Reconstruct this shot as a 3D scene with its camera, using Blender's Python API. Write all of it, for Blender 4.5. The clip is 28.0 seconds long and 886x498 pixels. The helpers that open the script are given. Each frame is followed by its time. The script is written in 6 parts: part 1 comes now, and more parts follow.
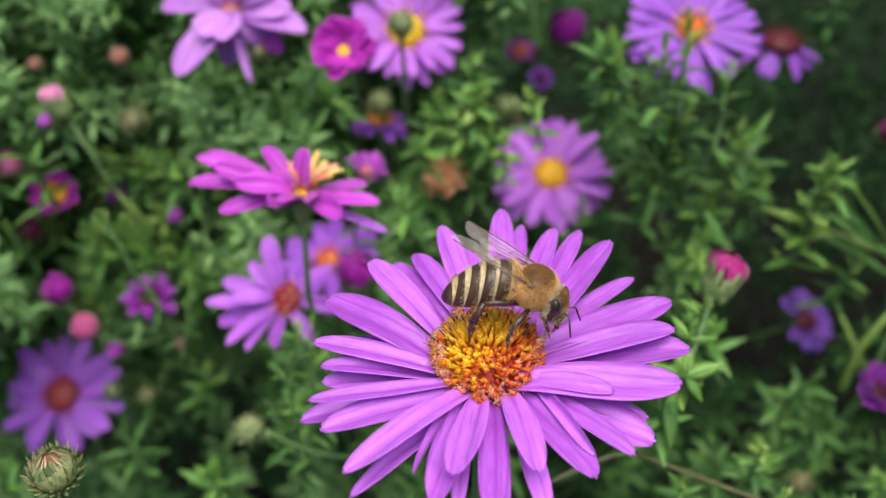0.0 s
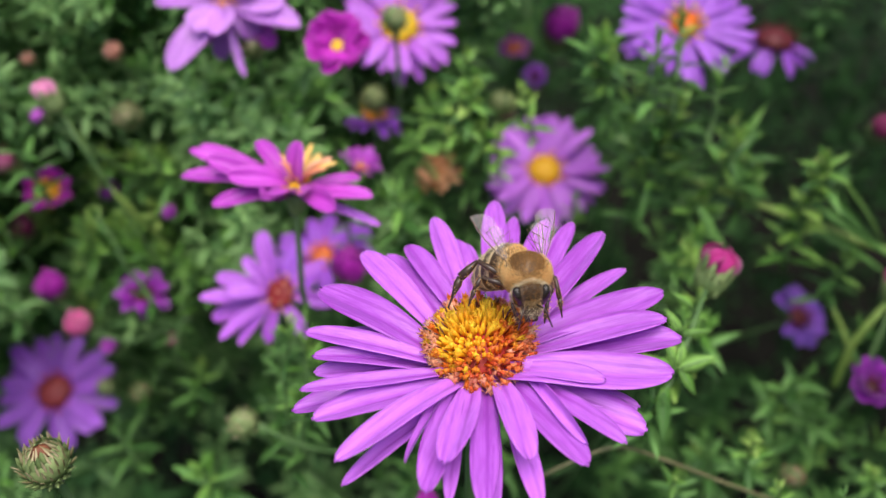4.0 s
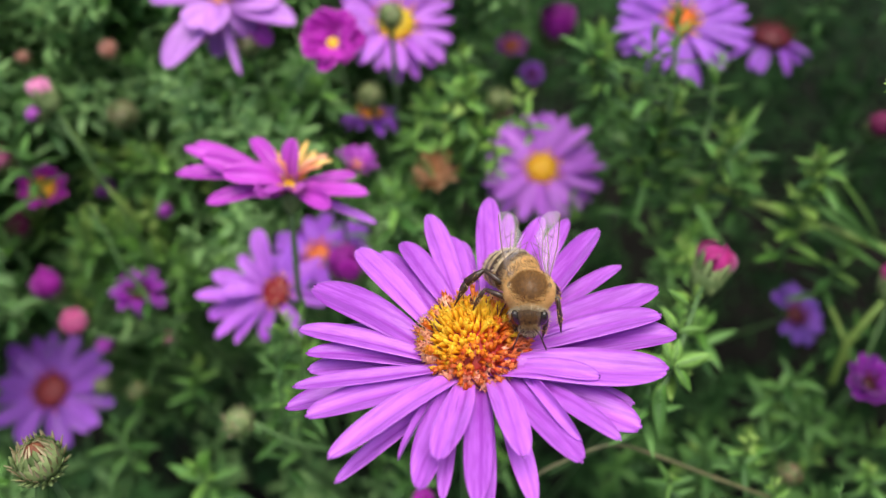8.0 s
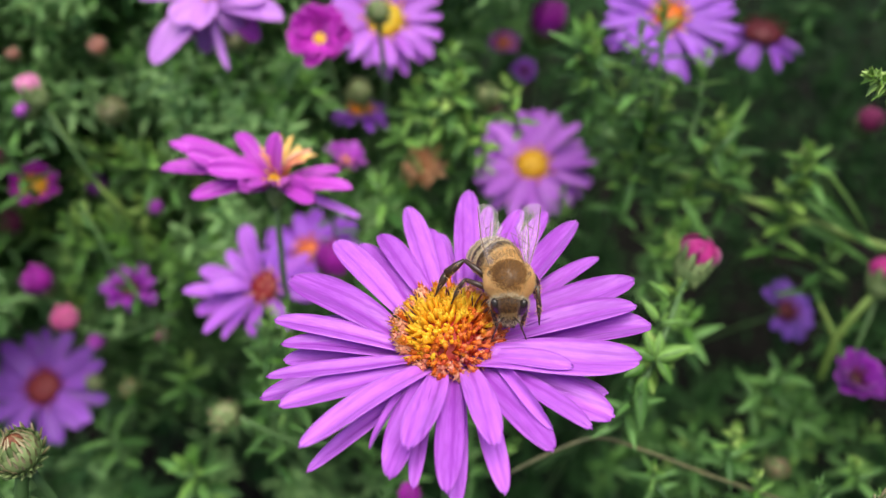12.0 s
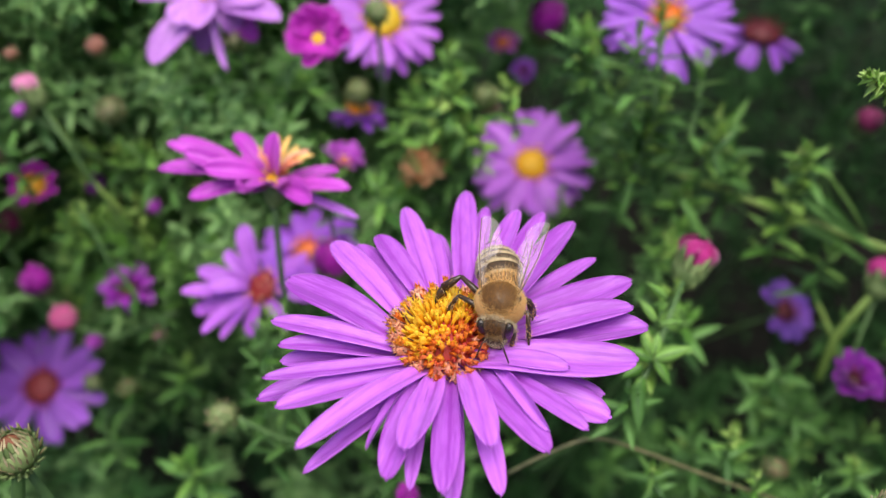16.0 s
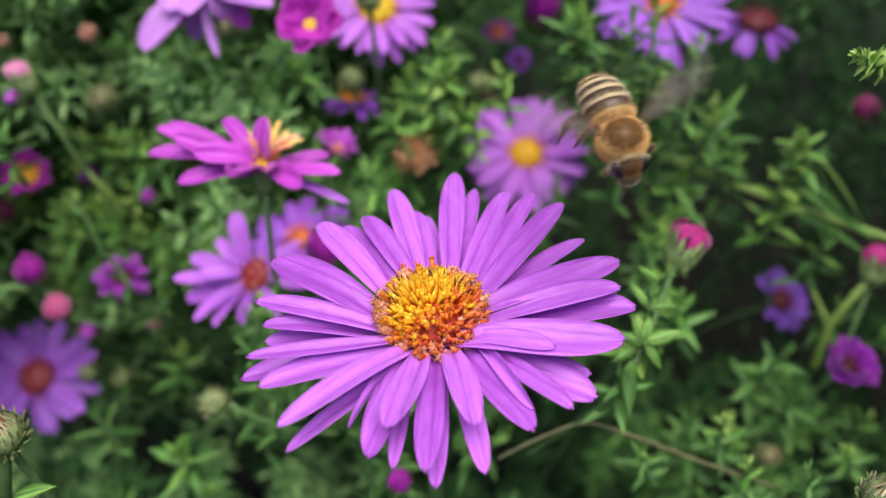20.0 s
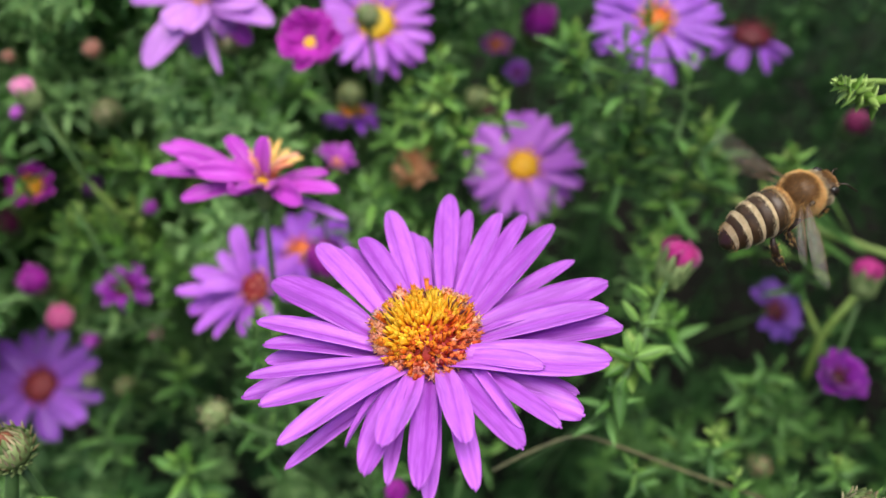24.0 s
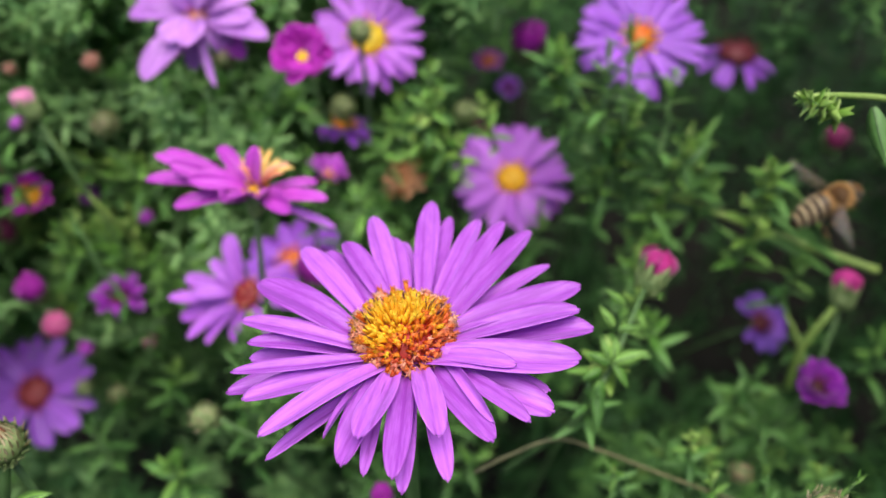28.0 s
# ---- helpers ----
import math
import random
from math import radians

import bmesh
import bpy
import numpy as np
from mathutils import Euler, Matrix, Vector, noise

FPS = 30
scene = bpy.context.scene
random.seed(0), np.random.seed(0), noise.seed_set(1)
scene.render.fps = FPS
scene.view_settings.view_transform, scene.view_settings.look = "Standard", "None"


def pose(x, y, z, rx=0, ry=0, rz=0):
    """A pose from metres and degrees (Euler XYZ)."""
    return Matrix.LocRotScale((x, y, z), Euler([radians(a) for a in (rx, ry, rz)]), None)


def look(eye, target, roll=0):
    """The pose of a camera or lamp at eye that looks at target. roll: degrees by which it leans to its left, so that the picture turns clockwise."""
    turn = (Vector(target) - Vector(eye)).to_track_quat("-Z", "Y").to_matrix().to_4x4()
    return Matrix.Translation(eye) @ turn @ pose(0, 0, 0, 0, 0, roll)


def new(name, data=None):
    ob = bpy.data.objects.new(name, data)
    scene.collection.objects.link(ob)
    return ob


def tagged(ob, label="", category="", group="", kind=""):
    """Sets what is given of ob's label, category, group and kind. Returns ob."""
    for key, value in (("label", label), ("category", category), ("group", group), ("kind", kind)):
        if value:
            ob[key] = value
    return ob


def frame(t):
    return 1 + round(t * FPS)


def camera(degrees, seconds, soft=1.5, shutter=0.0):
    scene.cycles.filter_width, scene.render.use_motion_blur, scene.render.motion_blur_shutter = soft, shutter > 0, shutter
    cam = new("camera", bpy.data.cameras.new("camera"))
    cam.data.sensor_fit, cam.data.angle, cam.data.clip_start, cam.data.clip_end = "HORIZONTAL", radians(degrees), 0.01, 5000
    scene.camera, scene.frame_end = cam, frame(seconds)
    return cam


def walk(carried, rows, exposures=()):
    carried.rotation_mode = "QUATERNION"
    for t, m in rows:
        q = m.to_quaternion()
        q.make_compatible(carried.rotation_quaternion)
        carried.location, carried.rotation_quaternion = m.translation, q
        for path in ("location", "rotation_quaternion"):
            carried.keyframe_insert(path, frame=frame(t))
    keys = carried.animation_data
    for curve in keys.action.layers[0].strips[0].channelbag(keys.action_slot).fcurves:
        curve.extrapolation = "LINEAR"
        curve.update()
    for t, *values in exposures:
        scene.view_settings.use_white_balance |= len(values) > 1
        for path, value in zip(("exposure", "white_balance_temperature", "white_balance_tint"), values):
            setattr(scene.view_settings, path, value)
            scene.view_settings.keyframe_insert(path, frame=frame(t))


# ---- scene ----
# A bank of purple asters at arm's length; a honey bee feeds on the nearest flower, lifts off and hovers.
cam = camera(62.0, 28.0, soft=1.3, shutter=0.5)
cam.data.dof.use_dof = True
cam.data.dof.focus_distance = 0.0765
cam.data.dof.aperture_fstop = 17.0
# seconds, place in metres, turn in degrees
PATH = [
    (0, -0.00085, 0.00064, 0.55123, 49.662, 0.365, 0.670),
    (0.5, -0.00071, 0.00058, 0.55151, 49.651, 0.360, 0.668),
    (1, -0.00080, 0.00059, 0.55151, 49.642, 0.320, 0.615),
    (1.5, -0.00069, 0.00052, 0.55138, 49.676, 0.294, 0.604),
    (2, -0.00075, 0.00030, 0.55096, 49.717, 0.262, 0.541),
    (2.5, -0.00093, 0.00015, 0.55062, 49.728, 0.184, 0.472),
    (3, -0.00076, 0.00001, 0.55050, 49.687, 0.168, 0.488),
    (3.5, -0.00065, -0.00004, 0.55022, 49.711, 0.136, 0.438),
    (5.5, 0.00023, 0.00024, 0.55123, 49.562, 0.190, 0.367),
    (6, 0.00032, 0.00040, 0.55127, 49.541, 0.214, 0.350),
    (6.5, 0.00019, 0.00036, 0.55100, 49.568, 0.173, 0.336),
    (7, 0.00021, 0.00026, 0.55082, 49.563, 0.163, 0.343),
    (7.5, 0.00013, 0.00029, 0.55042, 49.545, 0.144, 0.324),
    (8, 0.00000, 0.00000, 0.55000, 49.624, 0.145, 0.282),
    (8.5, 0.00011, -0.00003, 0.55040, 49.525, 0.179, 0.381),
    (9, 0.00000, -0.00012, 0.55061, 49.553, 0.165, 0.378),
    (9.5, 0.00019, -0.00023, 0.55076, 49.576, 0.211, 0.408),
    (10, 0.00067, -0.00046, 0.55064, 49.650, 0.242, 0.417),
    (10.5, 0.00127, -0.00068, 0.55046, 49.652, 0.219, 0.415),
    (11, 0.00191, -0.00078, 0.55008, 49.655, 0.214, 0.350),
    (11.5, 0.00245, -0.00086, 0.54965, 49.687, 0.214, 0.337),
    (12, 0.00272, -0.00079, 0.54948, 49.604, 0.253, 0.296),
    (12.5, 0.00278, -0.00070, 0.54964, 49.570, 0.258, 0.272),
    (14.5, 0.00253, -0.00034, 0.55022, 49.573, 0.254, 0.285),
    (15, 0.00265, -0.00037, 0.55019, 49.583, 0.236, 0.311),
    (15.5, 0.00300, -0.00042, 0.54986, 49.607, 0.248, 0.344),
    (16, 0.00301, -0.00063, 0.54954, 49.562, 0.213, 0.297),
    (16.5, 0.00349, -0.00089, 0.54938, 49.538, 0.247, 0.344),
    (17, 0.00361, -0.00089, 0.54929, 49.498, 0.219, 0.274),
    (17.5, 0.00385, -0.00114, 0.54908, 49.492, 0.224, 0.274),
    (18, 0.00409, -0.00114, 0.54887, 49.403, 0.238, 0.252),
    (18.5, 0.00460, -0.00137, 0.54830, 49.443, 0.277, 0.286),
    (19, 0.00438, -0.00140, 0.54833, 49.319, 0.207, 0.181),
    (19.5, 0.00490, -0.00117, 0.54801, 49.230, 0.308, 0.308),
    (20, 0.00459, -0.00129, 0.54795, 49.195, 0.315, 0.307),
    (20.5, 0.00442, -0.00130, 0.54798, 49.183, 0.329, 0.351),
    (21, 0.00449, -0.00130, 0.54810, 49.205, 0.365, 0.467),
    (21.5, 0.00413, -0.00150, 0.54836, 49.269, 0.294, 0.395),
    (23.5, 0.00515, -0.00173, 0.55032, 49.428, 0.260, 0.439),
    (24, 0.00528, -0.00204, 0.55133, 49.455, 0.258, 0.387),
    (24.5, 0.00558, -0.00264, 0.55211, 49.638, 0.265, 0.420),
    (25, 0.00589, -0.00278, 0.55286, 49.656, 0.255, 0.421),
    (25.5, 0.00681, -0.00374, 0.55280, 49.981, 0.293, 0.507),
    (26, 0.00697, -0.00448, 0.55283, 50.220, 0.246, 0.434),
    (26.5, 0.00753, -0.00478, 0.55300, 50.443, 0.192, 0.552),
    (27, 0.00756, -0.00511, 0.55301, 50.640, 0.080, 0.494),
    (27.5, 0.00765, -0.00546, 0.55239, 50.763, -0.027, 0.479),
    (28, 0.00767, -0.00564, 0.55247, 50.714, -0.038, 0.538),
]
walk(cam, [(t, pose(*row)) for t, *row in PATH],
     exposures=((0.0, 0.77, 6500, 10), (28.0, 0.77, 6500, 10)))

# ---- light: a bright overcast sky ----
world = bpy.data.worlds.new("overcast_sky")
scene.world = world
world.use_nodes = True
wn = world.node_tree
sky = wn.nodes.new("ShaderNodeTexSky")
sky.sky_type = "NISHITA"
sky.sun_disc = False
sky.sun_elevation = radians(77)
sky.sun_rotation = radians(200)
sky.air_density = 1.0
sky.dust_density = 4.0
wn.links.new(sky.outputs["Color"], wn.nodes["Background"].inputs["Color"])
wn.nodes["Background"].inputs["Strength"].default_value = 0.09
sun = new("sun", bpy.data.lights.new("sun", "SUN"))
sun.data.energy = 2.4
sun.data.angle = radians(55)
sun.data.color = (1.0, 0.96, 0.9)
sun.matrix_world = look((0.25, -0.35, 1.9), (0, 0, 0))

MM = 0.001
EYE = Vector((0.0, 0.0, 0.55))
TILT = radians(40)
AHEAD = Vector((0, math.cos(TILT), -math.sin(TILT)))
OUT = -AHEAD            # the way the face of the bank looks
UPWARD = Vector((0, math.sin(TILT), math.cos(TILT)))


# ---- materials ----
def surface(name, dark, light, scale=300.0, rough=0.5, bump=0.15, through_light=0.0, squash=(1, 1, 1), fine=4.0,
            random_shift=0.0, sheen=0.0, spec=0.5, island=False, bump_mm=0.1, veins=0.0):
    """A material with two scales of variation between two colours, fine relief and some light passing through."""
    m = bpy.data.materials.new(name)
    m.use_nodes = True
    nt = m.node_tree
    p = nt.nodes["Principled BSDF"]
    out = nt.nodes["Material Output"]
    co = nt.nodes.new("ShaderNodeTexCoord")
    mp = nt.nodes.new("ShaderNodeMapping")
    mp.inputs["Scale"].default_value = squash
    nt.links.new(co.outputs["Object"], mp.inputs["Vector"])
    a = nt.nodes.new("ShaderNodeTexNoise")
    a.inputs["Scale"].default_value = scale
    a.inputs["Detail"].default_value = 3
    b = nt.nodes.new("ShaderNodeTexNoise")
    b.inputs["Scale"].default_value = scale * fine
    b.inputs["Detail"].default_value = 4
    for n in (a, b):
        nt.links.new(mp.outputs["Vector"], n.inputs["Vector"])
    mix = nt.nodes.new("ShaderNodeMath")
    mix.operation = "MULTIPLY_ADD"
    mix.inputs[1].default_value = 0.6
    nt.links.new(a.outputs["Fac"], mix.inputs[0])
    half = nt.nodes.new("ShaderNodeMath")
    half.operation = "MULTIPLY"
    half.inputs[1].default_value = 0.4
    nt.links.new(b.outputs["Fac"], half.inputs[0])
    nt.links.new(half.outputs[0], mix.inputs[2])
    fac = mix.outputs[0]
    if random_shift:
        if island:
            rnd = nt.nodes.new("ShaderNodeNewGeometry").outputs["Random Per Island"]
        else:
            rnd = nt.nodes.new("ShaderNodeObjectInfo").outputs["Random"]
        sh = nt.nodes.new("ShaderNodeMath")
        sh.operation = "MULTIPLY_ADD"
        sh.inputs[1].default_value = random_shift
        nt.links.new(rnd, sh.inputs[0])
        less = nt.nodes.new("ShaderNodeMath")
        less.operation = "SUBTRACT"
        less.inputs[1].default_value = random_shift / 2
        nt.links.new(fac, less.inputs[0])
        nt.links.new(less.outputs[0], sh.inputs[2])
        fac = sh.outputs[0]
    ramp = nt.nodes.new("ShaderNodeValToRGB")
    ramp.color_ramp.elements[0].position = 0.3
    ramp.color_ramp.elements[0].color = (*dark, 1)
    ramp.color_ramp.elements[1].position = 0.7
    ramp.color_ramp.elements[1].color = (*light, 1)
    if veins:
        # dark lines that run along the petal
        xyz = nt.nodes.new("ShaderNodeSeparateXYZ")
        nt.links.new(co.outputs["Object"], xyz.inputs[0])
        wave = nt.nodes.new("ShaderNodeMath")
        wave.operation = "MULTIPLY_ADD"
        wave.inputs[1].default_value = 6.283 / (veins * MM)
        nt.links.new(xyz.outputs["Y"], wave.inputs[0])
        nt.links.new(a.outputs["Fac"], wave.inputs[2])
        sine = nt.nodes.new("ShaderNodeMath")
        sine.operation = "SINE"
        nt.links.new(wave.outputs[0], sine.inputs[0])
        line = nt.nodes.new("ShaderNodeMapRange")
        line.inputs["From Min"].default_value = 0.55
        line.inputs["From Max"].default_value = 1.0
        line.inputs["To Max"].default_value = 0.15
        nt.links.new(sine.outputs[0], line.inputs["Value"])
        dip = nt.nodes.new("ShaderNodeMath")
        dip.operation = "SUBTRACT"
        nt.links.new(fac, dip.inputs[0])
        nt.links.new(line.outputs["Result"], dip.inputs[1])
        fac = dip.outputs[0]
    nt.links.new(fac, ramp.inputs["Fac"])
    nt.links.new(ramp.outputs["Color"], p.inputs["Base Color"])
    p.inputs["Roughness"].default_value = rough
    p.inputs["Specular IOR Level"].default_value = spec
    if sheen:
        p.inputs["Sheen Weight"].default_value = sheen
    if bump:
        bp = nt.nodes.new("ShaderNodeBump")
        bp.inputs["Strength"].default_value = bump
        bp.inputs["Distance"].default_value = bump_mm * MM
        nt.links.new(b.outputs["Fac"], bp.inputs["Height"])
        nt.links.new(bp.outputs["Normal"], p.inputs["Normal"])
    if through_light:
        tr = nt.nodes.new("ShaderNodeBsdfTranslucent")
        nt.links.new(ramp.outputs["Color"], tr.inputs["Color"])
        ms = nt.nodes.new("ShaderNodeMixShader")
        ms.inputs["Fac"].default_value = through_light
        nt.links.new(p.outputs["BSDF"], ms.inputs[1])
        nt.links.new(tr.outputs["BSDF"], ms.inputs[2])
        nt.links.new(ms.outputs["Shader"], out.inputs["Surface"])
    return m


STREAK = (0.25, 2.2, 1.0)


def petal_skin(name, dark, light):
    return surface(name, dark, light, 420, 0.42, 0.4, 0.3, STREAK, 5, 0.28, 0.25, veins=1.25)


PETAL = petal_skin("petal_lilac", (0.38, 0.056, 0.54), (0.66, 0.183, 0.86))
PETAL_VIOLET = petal_skin("petal_violet", (0.28, 0.05, 0.54), (0.50, 0.14, 0.82))
PETAL_MAGENTA = petal_skin("petal_magenta", (0.38, 0.004, 0.36), (0.62, 0.016, 0.57))
PETAL_PURPLE = petal_skin("petal_purple", (0.36, 0.03, 0.44), (0.66, 0.10, 0.72))
PETAL_BRIGHT = petal_skin("petal_bright_purple", (0.42, 0.022, 0.46), (0.68, 0.088, 0.71))
PETAL_DEEP = petal_skin("petal_deep_purple", (0.16, 0.004, 0.24), (0.33, 0.012, 0.43))
PETAL_WINE = petal_skin("petal_wine", (0.18, 0.008, 0.07), (0.42, 0.03, 0.18))
PETAL_BLUE = petal_skin("petal_blue_violet", (0.22, 0.05, 0.43), (0.44, 0.13, 0.72))
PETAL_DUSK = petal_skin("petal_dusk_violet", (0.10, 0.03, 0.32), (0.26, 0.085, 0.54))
PETAL_PALE = petal_skin("petal_pale_pink", (0.46, 0.15, 0.62), (0.72, 0.33, 0.86))
PETAL_SOFT = petal_skin("petal_soft_lilac", (0.40, 0.075, 0.60), (0.66, 0.20, 0.88))
PETAL_PINK = petal_skin("petal_pink", (0.62, 0.06, 0.28), (0.86, 0.27, 0.50))
PETAL_ROSE = petal_skin("petal_rose", (0.78, 0.22, 0.50), (0.95, 0.52, 0.72))
PETAL_CERISE = petal_skin("petal_cerise", (0.40, 0.010, 0.18), (0.70, 0.045, 0.34))
PETAL_PEACH = petal_skin("petal_peach", (0.52, 0.20, 0.14), (0.75, 0.45, 0.33))
GOLD = surface("floret_gold", (0.95, 0.50, 0.015), (1.0, 0.74, 0.05), 900, 0.5, 0.4, 0.42, random_shift=0.5)
AMBER = surface("floret_amber", (0.80, 0.17, 0.012), (0.95, 0.38, 0.03), 900, 0.5, 0.4, 0.3, random_shift=0.5)
RUST = surface("floret_rust", (0.74, 0.11, 0.03), (0.97, 0.29, 0.08), 900, 0.5, 0.4, 0.3, random_shift=0.6)
CORAL = surface("floret_coral", (0.86, 0.26, 0.15), (1.0, 0.50, 0.34), 900, 0.5, 0.4, 0.2, random_shift=0.5)
STRAP = surface("strap_yellow", (0.90, 0.55, 0.12), (1.0, 0.78, 0.32), 900, 0.5, 0.4, 0.3, random_shift=0.4)
PEACH = surface("floret_peach", (0.90, 0.40, 0.22), (1.0, 0.62, 0.42), 900, 0.5, 0.4, 0.3, random_shift=0.5)
CRIMSON = surface("floret_crimson", (0.26, 0.012, 0.014), (0.56, 0.045, 0.035), 900, 0.5, 0.4, 0.2, random_shift=0.5)
RUST_BROWN = surface("heart_rusty_brown", (0.14, 0.04, 0.02), (0.30, 0.11, 0.05), 900, 0.7, 0.5, 0.1)
RUST_DARK = surface("disc_dull_red", (0.13, 0.012, 0.02), (0.30, 0.04, 0.04), 900, 0.6, 0.4, 0.1, random_shift=0.5)
WINE = surface("disc_wine", (0.05, 0.002, 0.008), (0.18, 0.011, 0.02), 900, 0.6, 0.4, 0.1, random_shift=0.5)
ANTHER = surface("anther_dark", (0.06, 0.015, 0.02), (0.20, 0.05, 0.05), 900, 0.6, 0.2)
LEAF = surface("leaf_green", (0.048, 0.14, 0.027), (0.15, 0.335, 0.078), 160, 0.45, 0.4, 0.22, (1, 2, 1), 5, 0.5)
LEAF_FRESH = surface("leaf_fresh_green", (0.105, 0.27, 0.037), (0.28, 0.53, 0.112), 160, 0.45, 0.4, 0.25, (1, 2, 1), 5, 0.5)
# inner leaves: green darkened well below the tips' to stand for shade
LEAF_BANK_SHADE = surface("leaf_bank_shade_green", (0.014, 0.042, 0.012), (0.060, 0.155, 0.045), 25, 0.6, 0.3, 0.2, (1, 1, 1), 9, 0.6, spec=0.1, island=True)
LEAF_TIPS = surface("leaf_tip_green", (0.030, 0.10, 0.022), (0.155, 0.35, 0.075), 60, 0.5, 0.3, 0.25, (1, 1, 1), 6, 0.6, spec=0.3, island=True)
LEAF_BRIGHT = surface("leaf_bright_green", (0.22, 0.42, 0.06), (0.46, 0.66, 0.18), 160, 0.45, 0.4, 0.28, (1, 2, 1), 5, 0.5)
LEAF_PALE = surface("leaf_pale_green", (0.080, 0.19, 0.056), (0.28, 0.49, 0.17), 60, 0.5, 0.3, 0.25, (1, 1, 1), 6, 0.6, spec=0.3, island=True)
STEM = surface("stem_green", (0.04, 0.10, 0.025), (0.12, 0.22, 0.07), 220, 0.55, 0.3, 0.0, (1, 1, 0.3))
STEM_BROWN = surface("stem_brown", (0.07, 0.075, 0.03), (0.17, 0.16, 0.07), 220, 0.6, 0.4, 0.0, (1, 1, 0.3))
STEM_LIGHT = surface("stem_light_green", (0.14, 0.24, 0.04), (0.28, 0.40, 0.10), 220, 0.5, 0.3, 0.0, (1, 1, 0.3))
BRACT = surface("bract_green", (0.10, 0.16, 0.05), (0.26, 0.34, 0.13), 300, 0.55, 0.3, 0.1, random_shift=0.4)
BRISTLE = surface("bristle_cream", (0.45, 0.36, 0.20), (0.75, 0.66, 0.45), 500, 0.7, 0.3, 0.15, random_shift=0.4)
BRISTLE_GREEN = surface("bristle_pale_green", (0.40, 0.44, 0.19), (0.68, 0.70, 0.38), 500, 0.7, 0.3, 0.15, random_shift=0.4)
BRISTLE_DULL = surface("bristle_dull", (0.33, 0.27, 0.13), (0.62, 0.53, 0.32), 500, 0.7, 0.3, 0.15, random_shift=0.5)
WITHERED = surface("withered_brown", (0.40, 0.16, 0.06), (0.82, 0.46, 0.25), 400, 0.8, 0.6, 0.1, random_shift=0.5)
# soil coloured near black: the deep shade under the plants is put in
SOIL_SHADE = surface("soil", (0.004, 0.004, 0.003), (0.013, 0.012, 0.009), 30, 0.95, 0.8, spec=0.05, bump_mm=4)
CHITIN = surface("chitin_dark", (0.022, 0.012, 0.008), (0.065, 0.036, 0.022), 900, 0.32, 0.25)
TERGITE = surface("tergite_brown", (0.025, 0.014, 0.007), (0.085, 0.045, 0.018), 900, 0.4, 0.3)
TERGITE_TAN = surface("tergite_tan", (0.12, 0.06, 0.02), (0.28, 0.16, 0.065), 900, 0.5, 0.3)
BAND = surface("hair_band", (0.48, 0.36, 0.19), (0.76, 0.62, 0.38), 1500, 0.85, 0.6, squash=(0.4, 1, 1))
THORAX = surface("thorax_brown", (0.09, 0.045, 0.015), (0.20, 0.10, 0.033), 900, 0.42, 0.4)
PILE = surface("pile_golden", (0.80, 0.45, 0.13), (1.0, 0.72, 0.34), 700, 0.75, 0.0, 0.25, random_shift=0.6, island=True)
PILE_BROWN = surface("pile_brown", (0.17, 0.075, 0.018), (0.40, 0.20, 0.055), 700, 0.7, 0.0, 0.2, random_shift=0.6, island=True)
PILE_PALE = surface("pile_pale", (0.55, 0.44, 0.27), (0.78, 0.66, 0.44), 700, 0.75, 0.0, 0.25, random_shift=0.6, island=True)
PILE_TAN = surface("pile_tan", (0.34, 0.20, 0.08), (0.62, 0.43, 0.22), 700, 0.75, 0.0, 0.2, random_shift=0.6, island=True)
EYE_DARK = surface("compound_eye", (0.010, 0.007, 0.006), (0.03, 0.02, 0.015), 4000, 0.22, 0.3)
FACE = surface("face_brown", (0.045, 0.028, 0.015), (0.12, 0.07, 0.035), 900, 0.7, 0.4)


def wing_film():
    m = bpy.data.materials.new("wing_film")
    m.use_nodes = True
    nt = m.node_tree
    p = nt.nodes["Principled BSDF"]
    p.inputs["Base Color"].default_value = (0.9, 0.78, 0.76, 1)
    p.inputs["Roughness"].default_value = 0.25
    p.inputs["Specular IOR Level"].default_value = 0.8
    n = nt.nodes.new("ShaderNodeTexNoise")
    n.inputs["Scale"].default_value = 700
    co = nt.nodes.new("ShaderNodeTexCoord")
    nt.links.new(co.outputs["Object"], n.inputs["Vector"])
    bp = nt.nodes.new("ShaderNodeBump")
    bp.inputs["Strength"].default_value = 0.4
    bp.inputs["Distance"].default_value = 0.1 * MM
    nt.links.new(n.outputs["Fac"], bp.inputs["Height"])
    nt.links.new(bp.outputs["Normal"], p.inputs["Normal"])
    clear = nt.nodes.new("ShaderNodeBsdfTransparent")
    ms = nt.nodes.new("ShaderNodeMixShader")
    ms.inputs["Fac"].default_value = 0.08
    nt.links.new(clear.outputs["BSDF"], ms.inputs[1])
    nt.links.new(p.outputs["BSDF"], ms.inputs[2])
    nt.links.new(ms.outputs["Shader"], nt.nodes["Material Output"].inputs["Surface"])
    return m


FILM = wing_film()
VEIN = surface("wing_vein", (0.10, 0.06, 0.03), (0.20, 0.12, 0.06), 900, 0.5, 0.0)


# ---- mesh makers (millimetres in, metres out) ----
def mesh(name, verts, faces, material, smooth=True):
    me = bpy.data.meshes.new(name)
    me.from_pydata([tuple(c * MM for c in v) for v in verts], [], faces)
    me.materials.append(material)
    if smooth:
        me.polygons.foreach_set("use_smooth", [True] * len(me.polygons))
    me.update()
    return me


def part(name, me, parent, m=None, label=""):
    ob = new(name, me)
    ob.parent = parent
    if m is not None:
        ob.matrix_basis = m
    if label:
        ob["label"] = label
    return ob


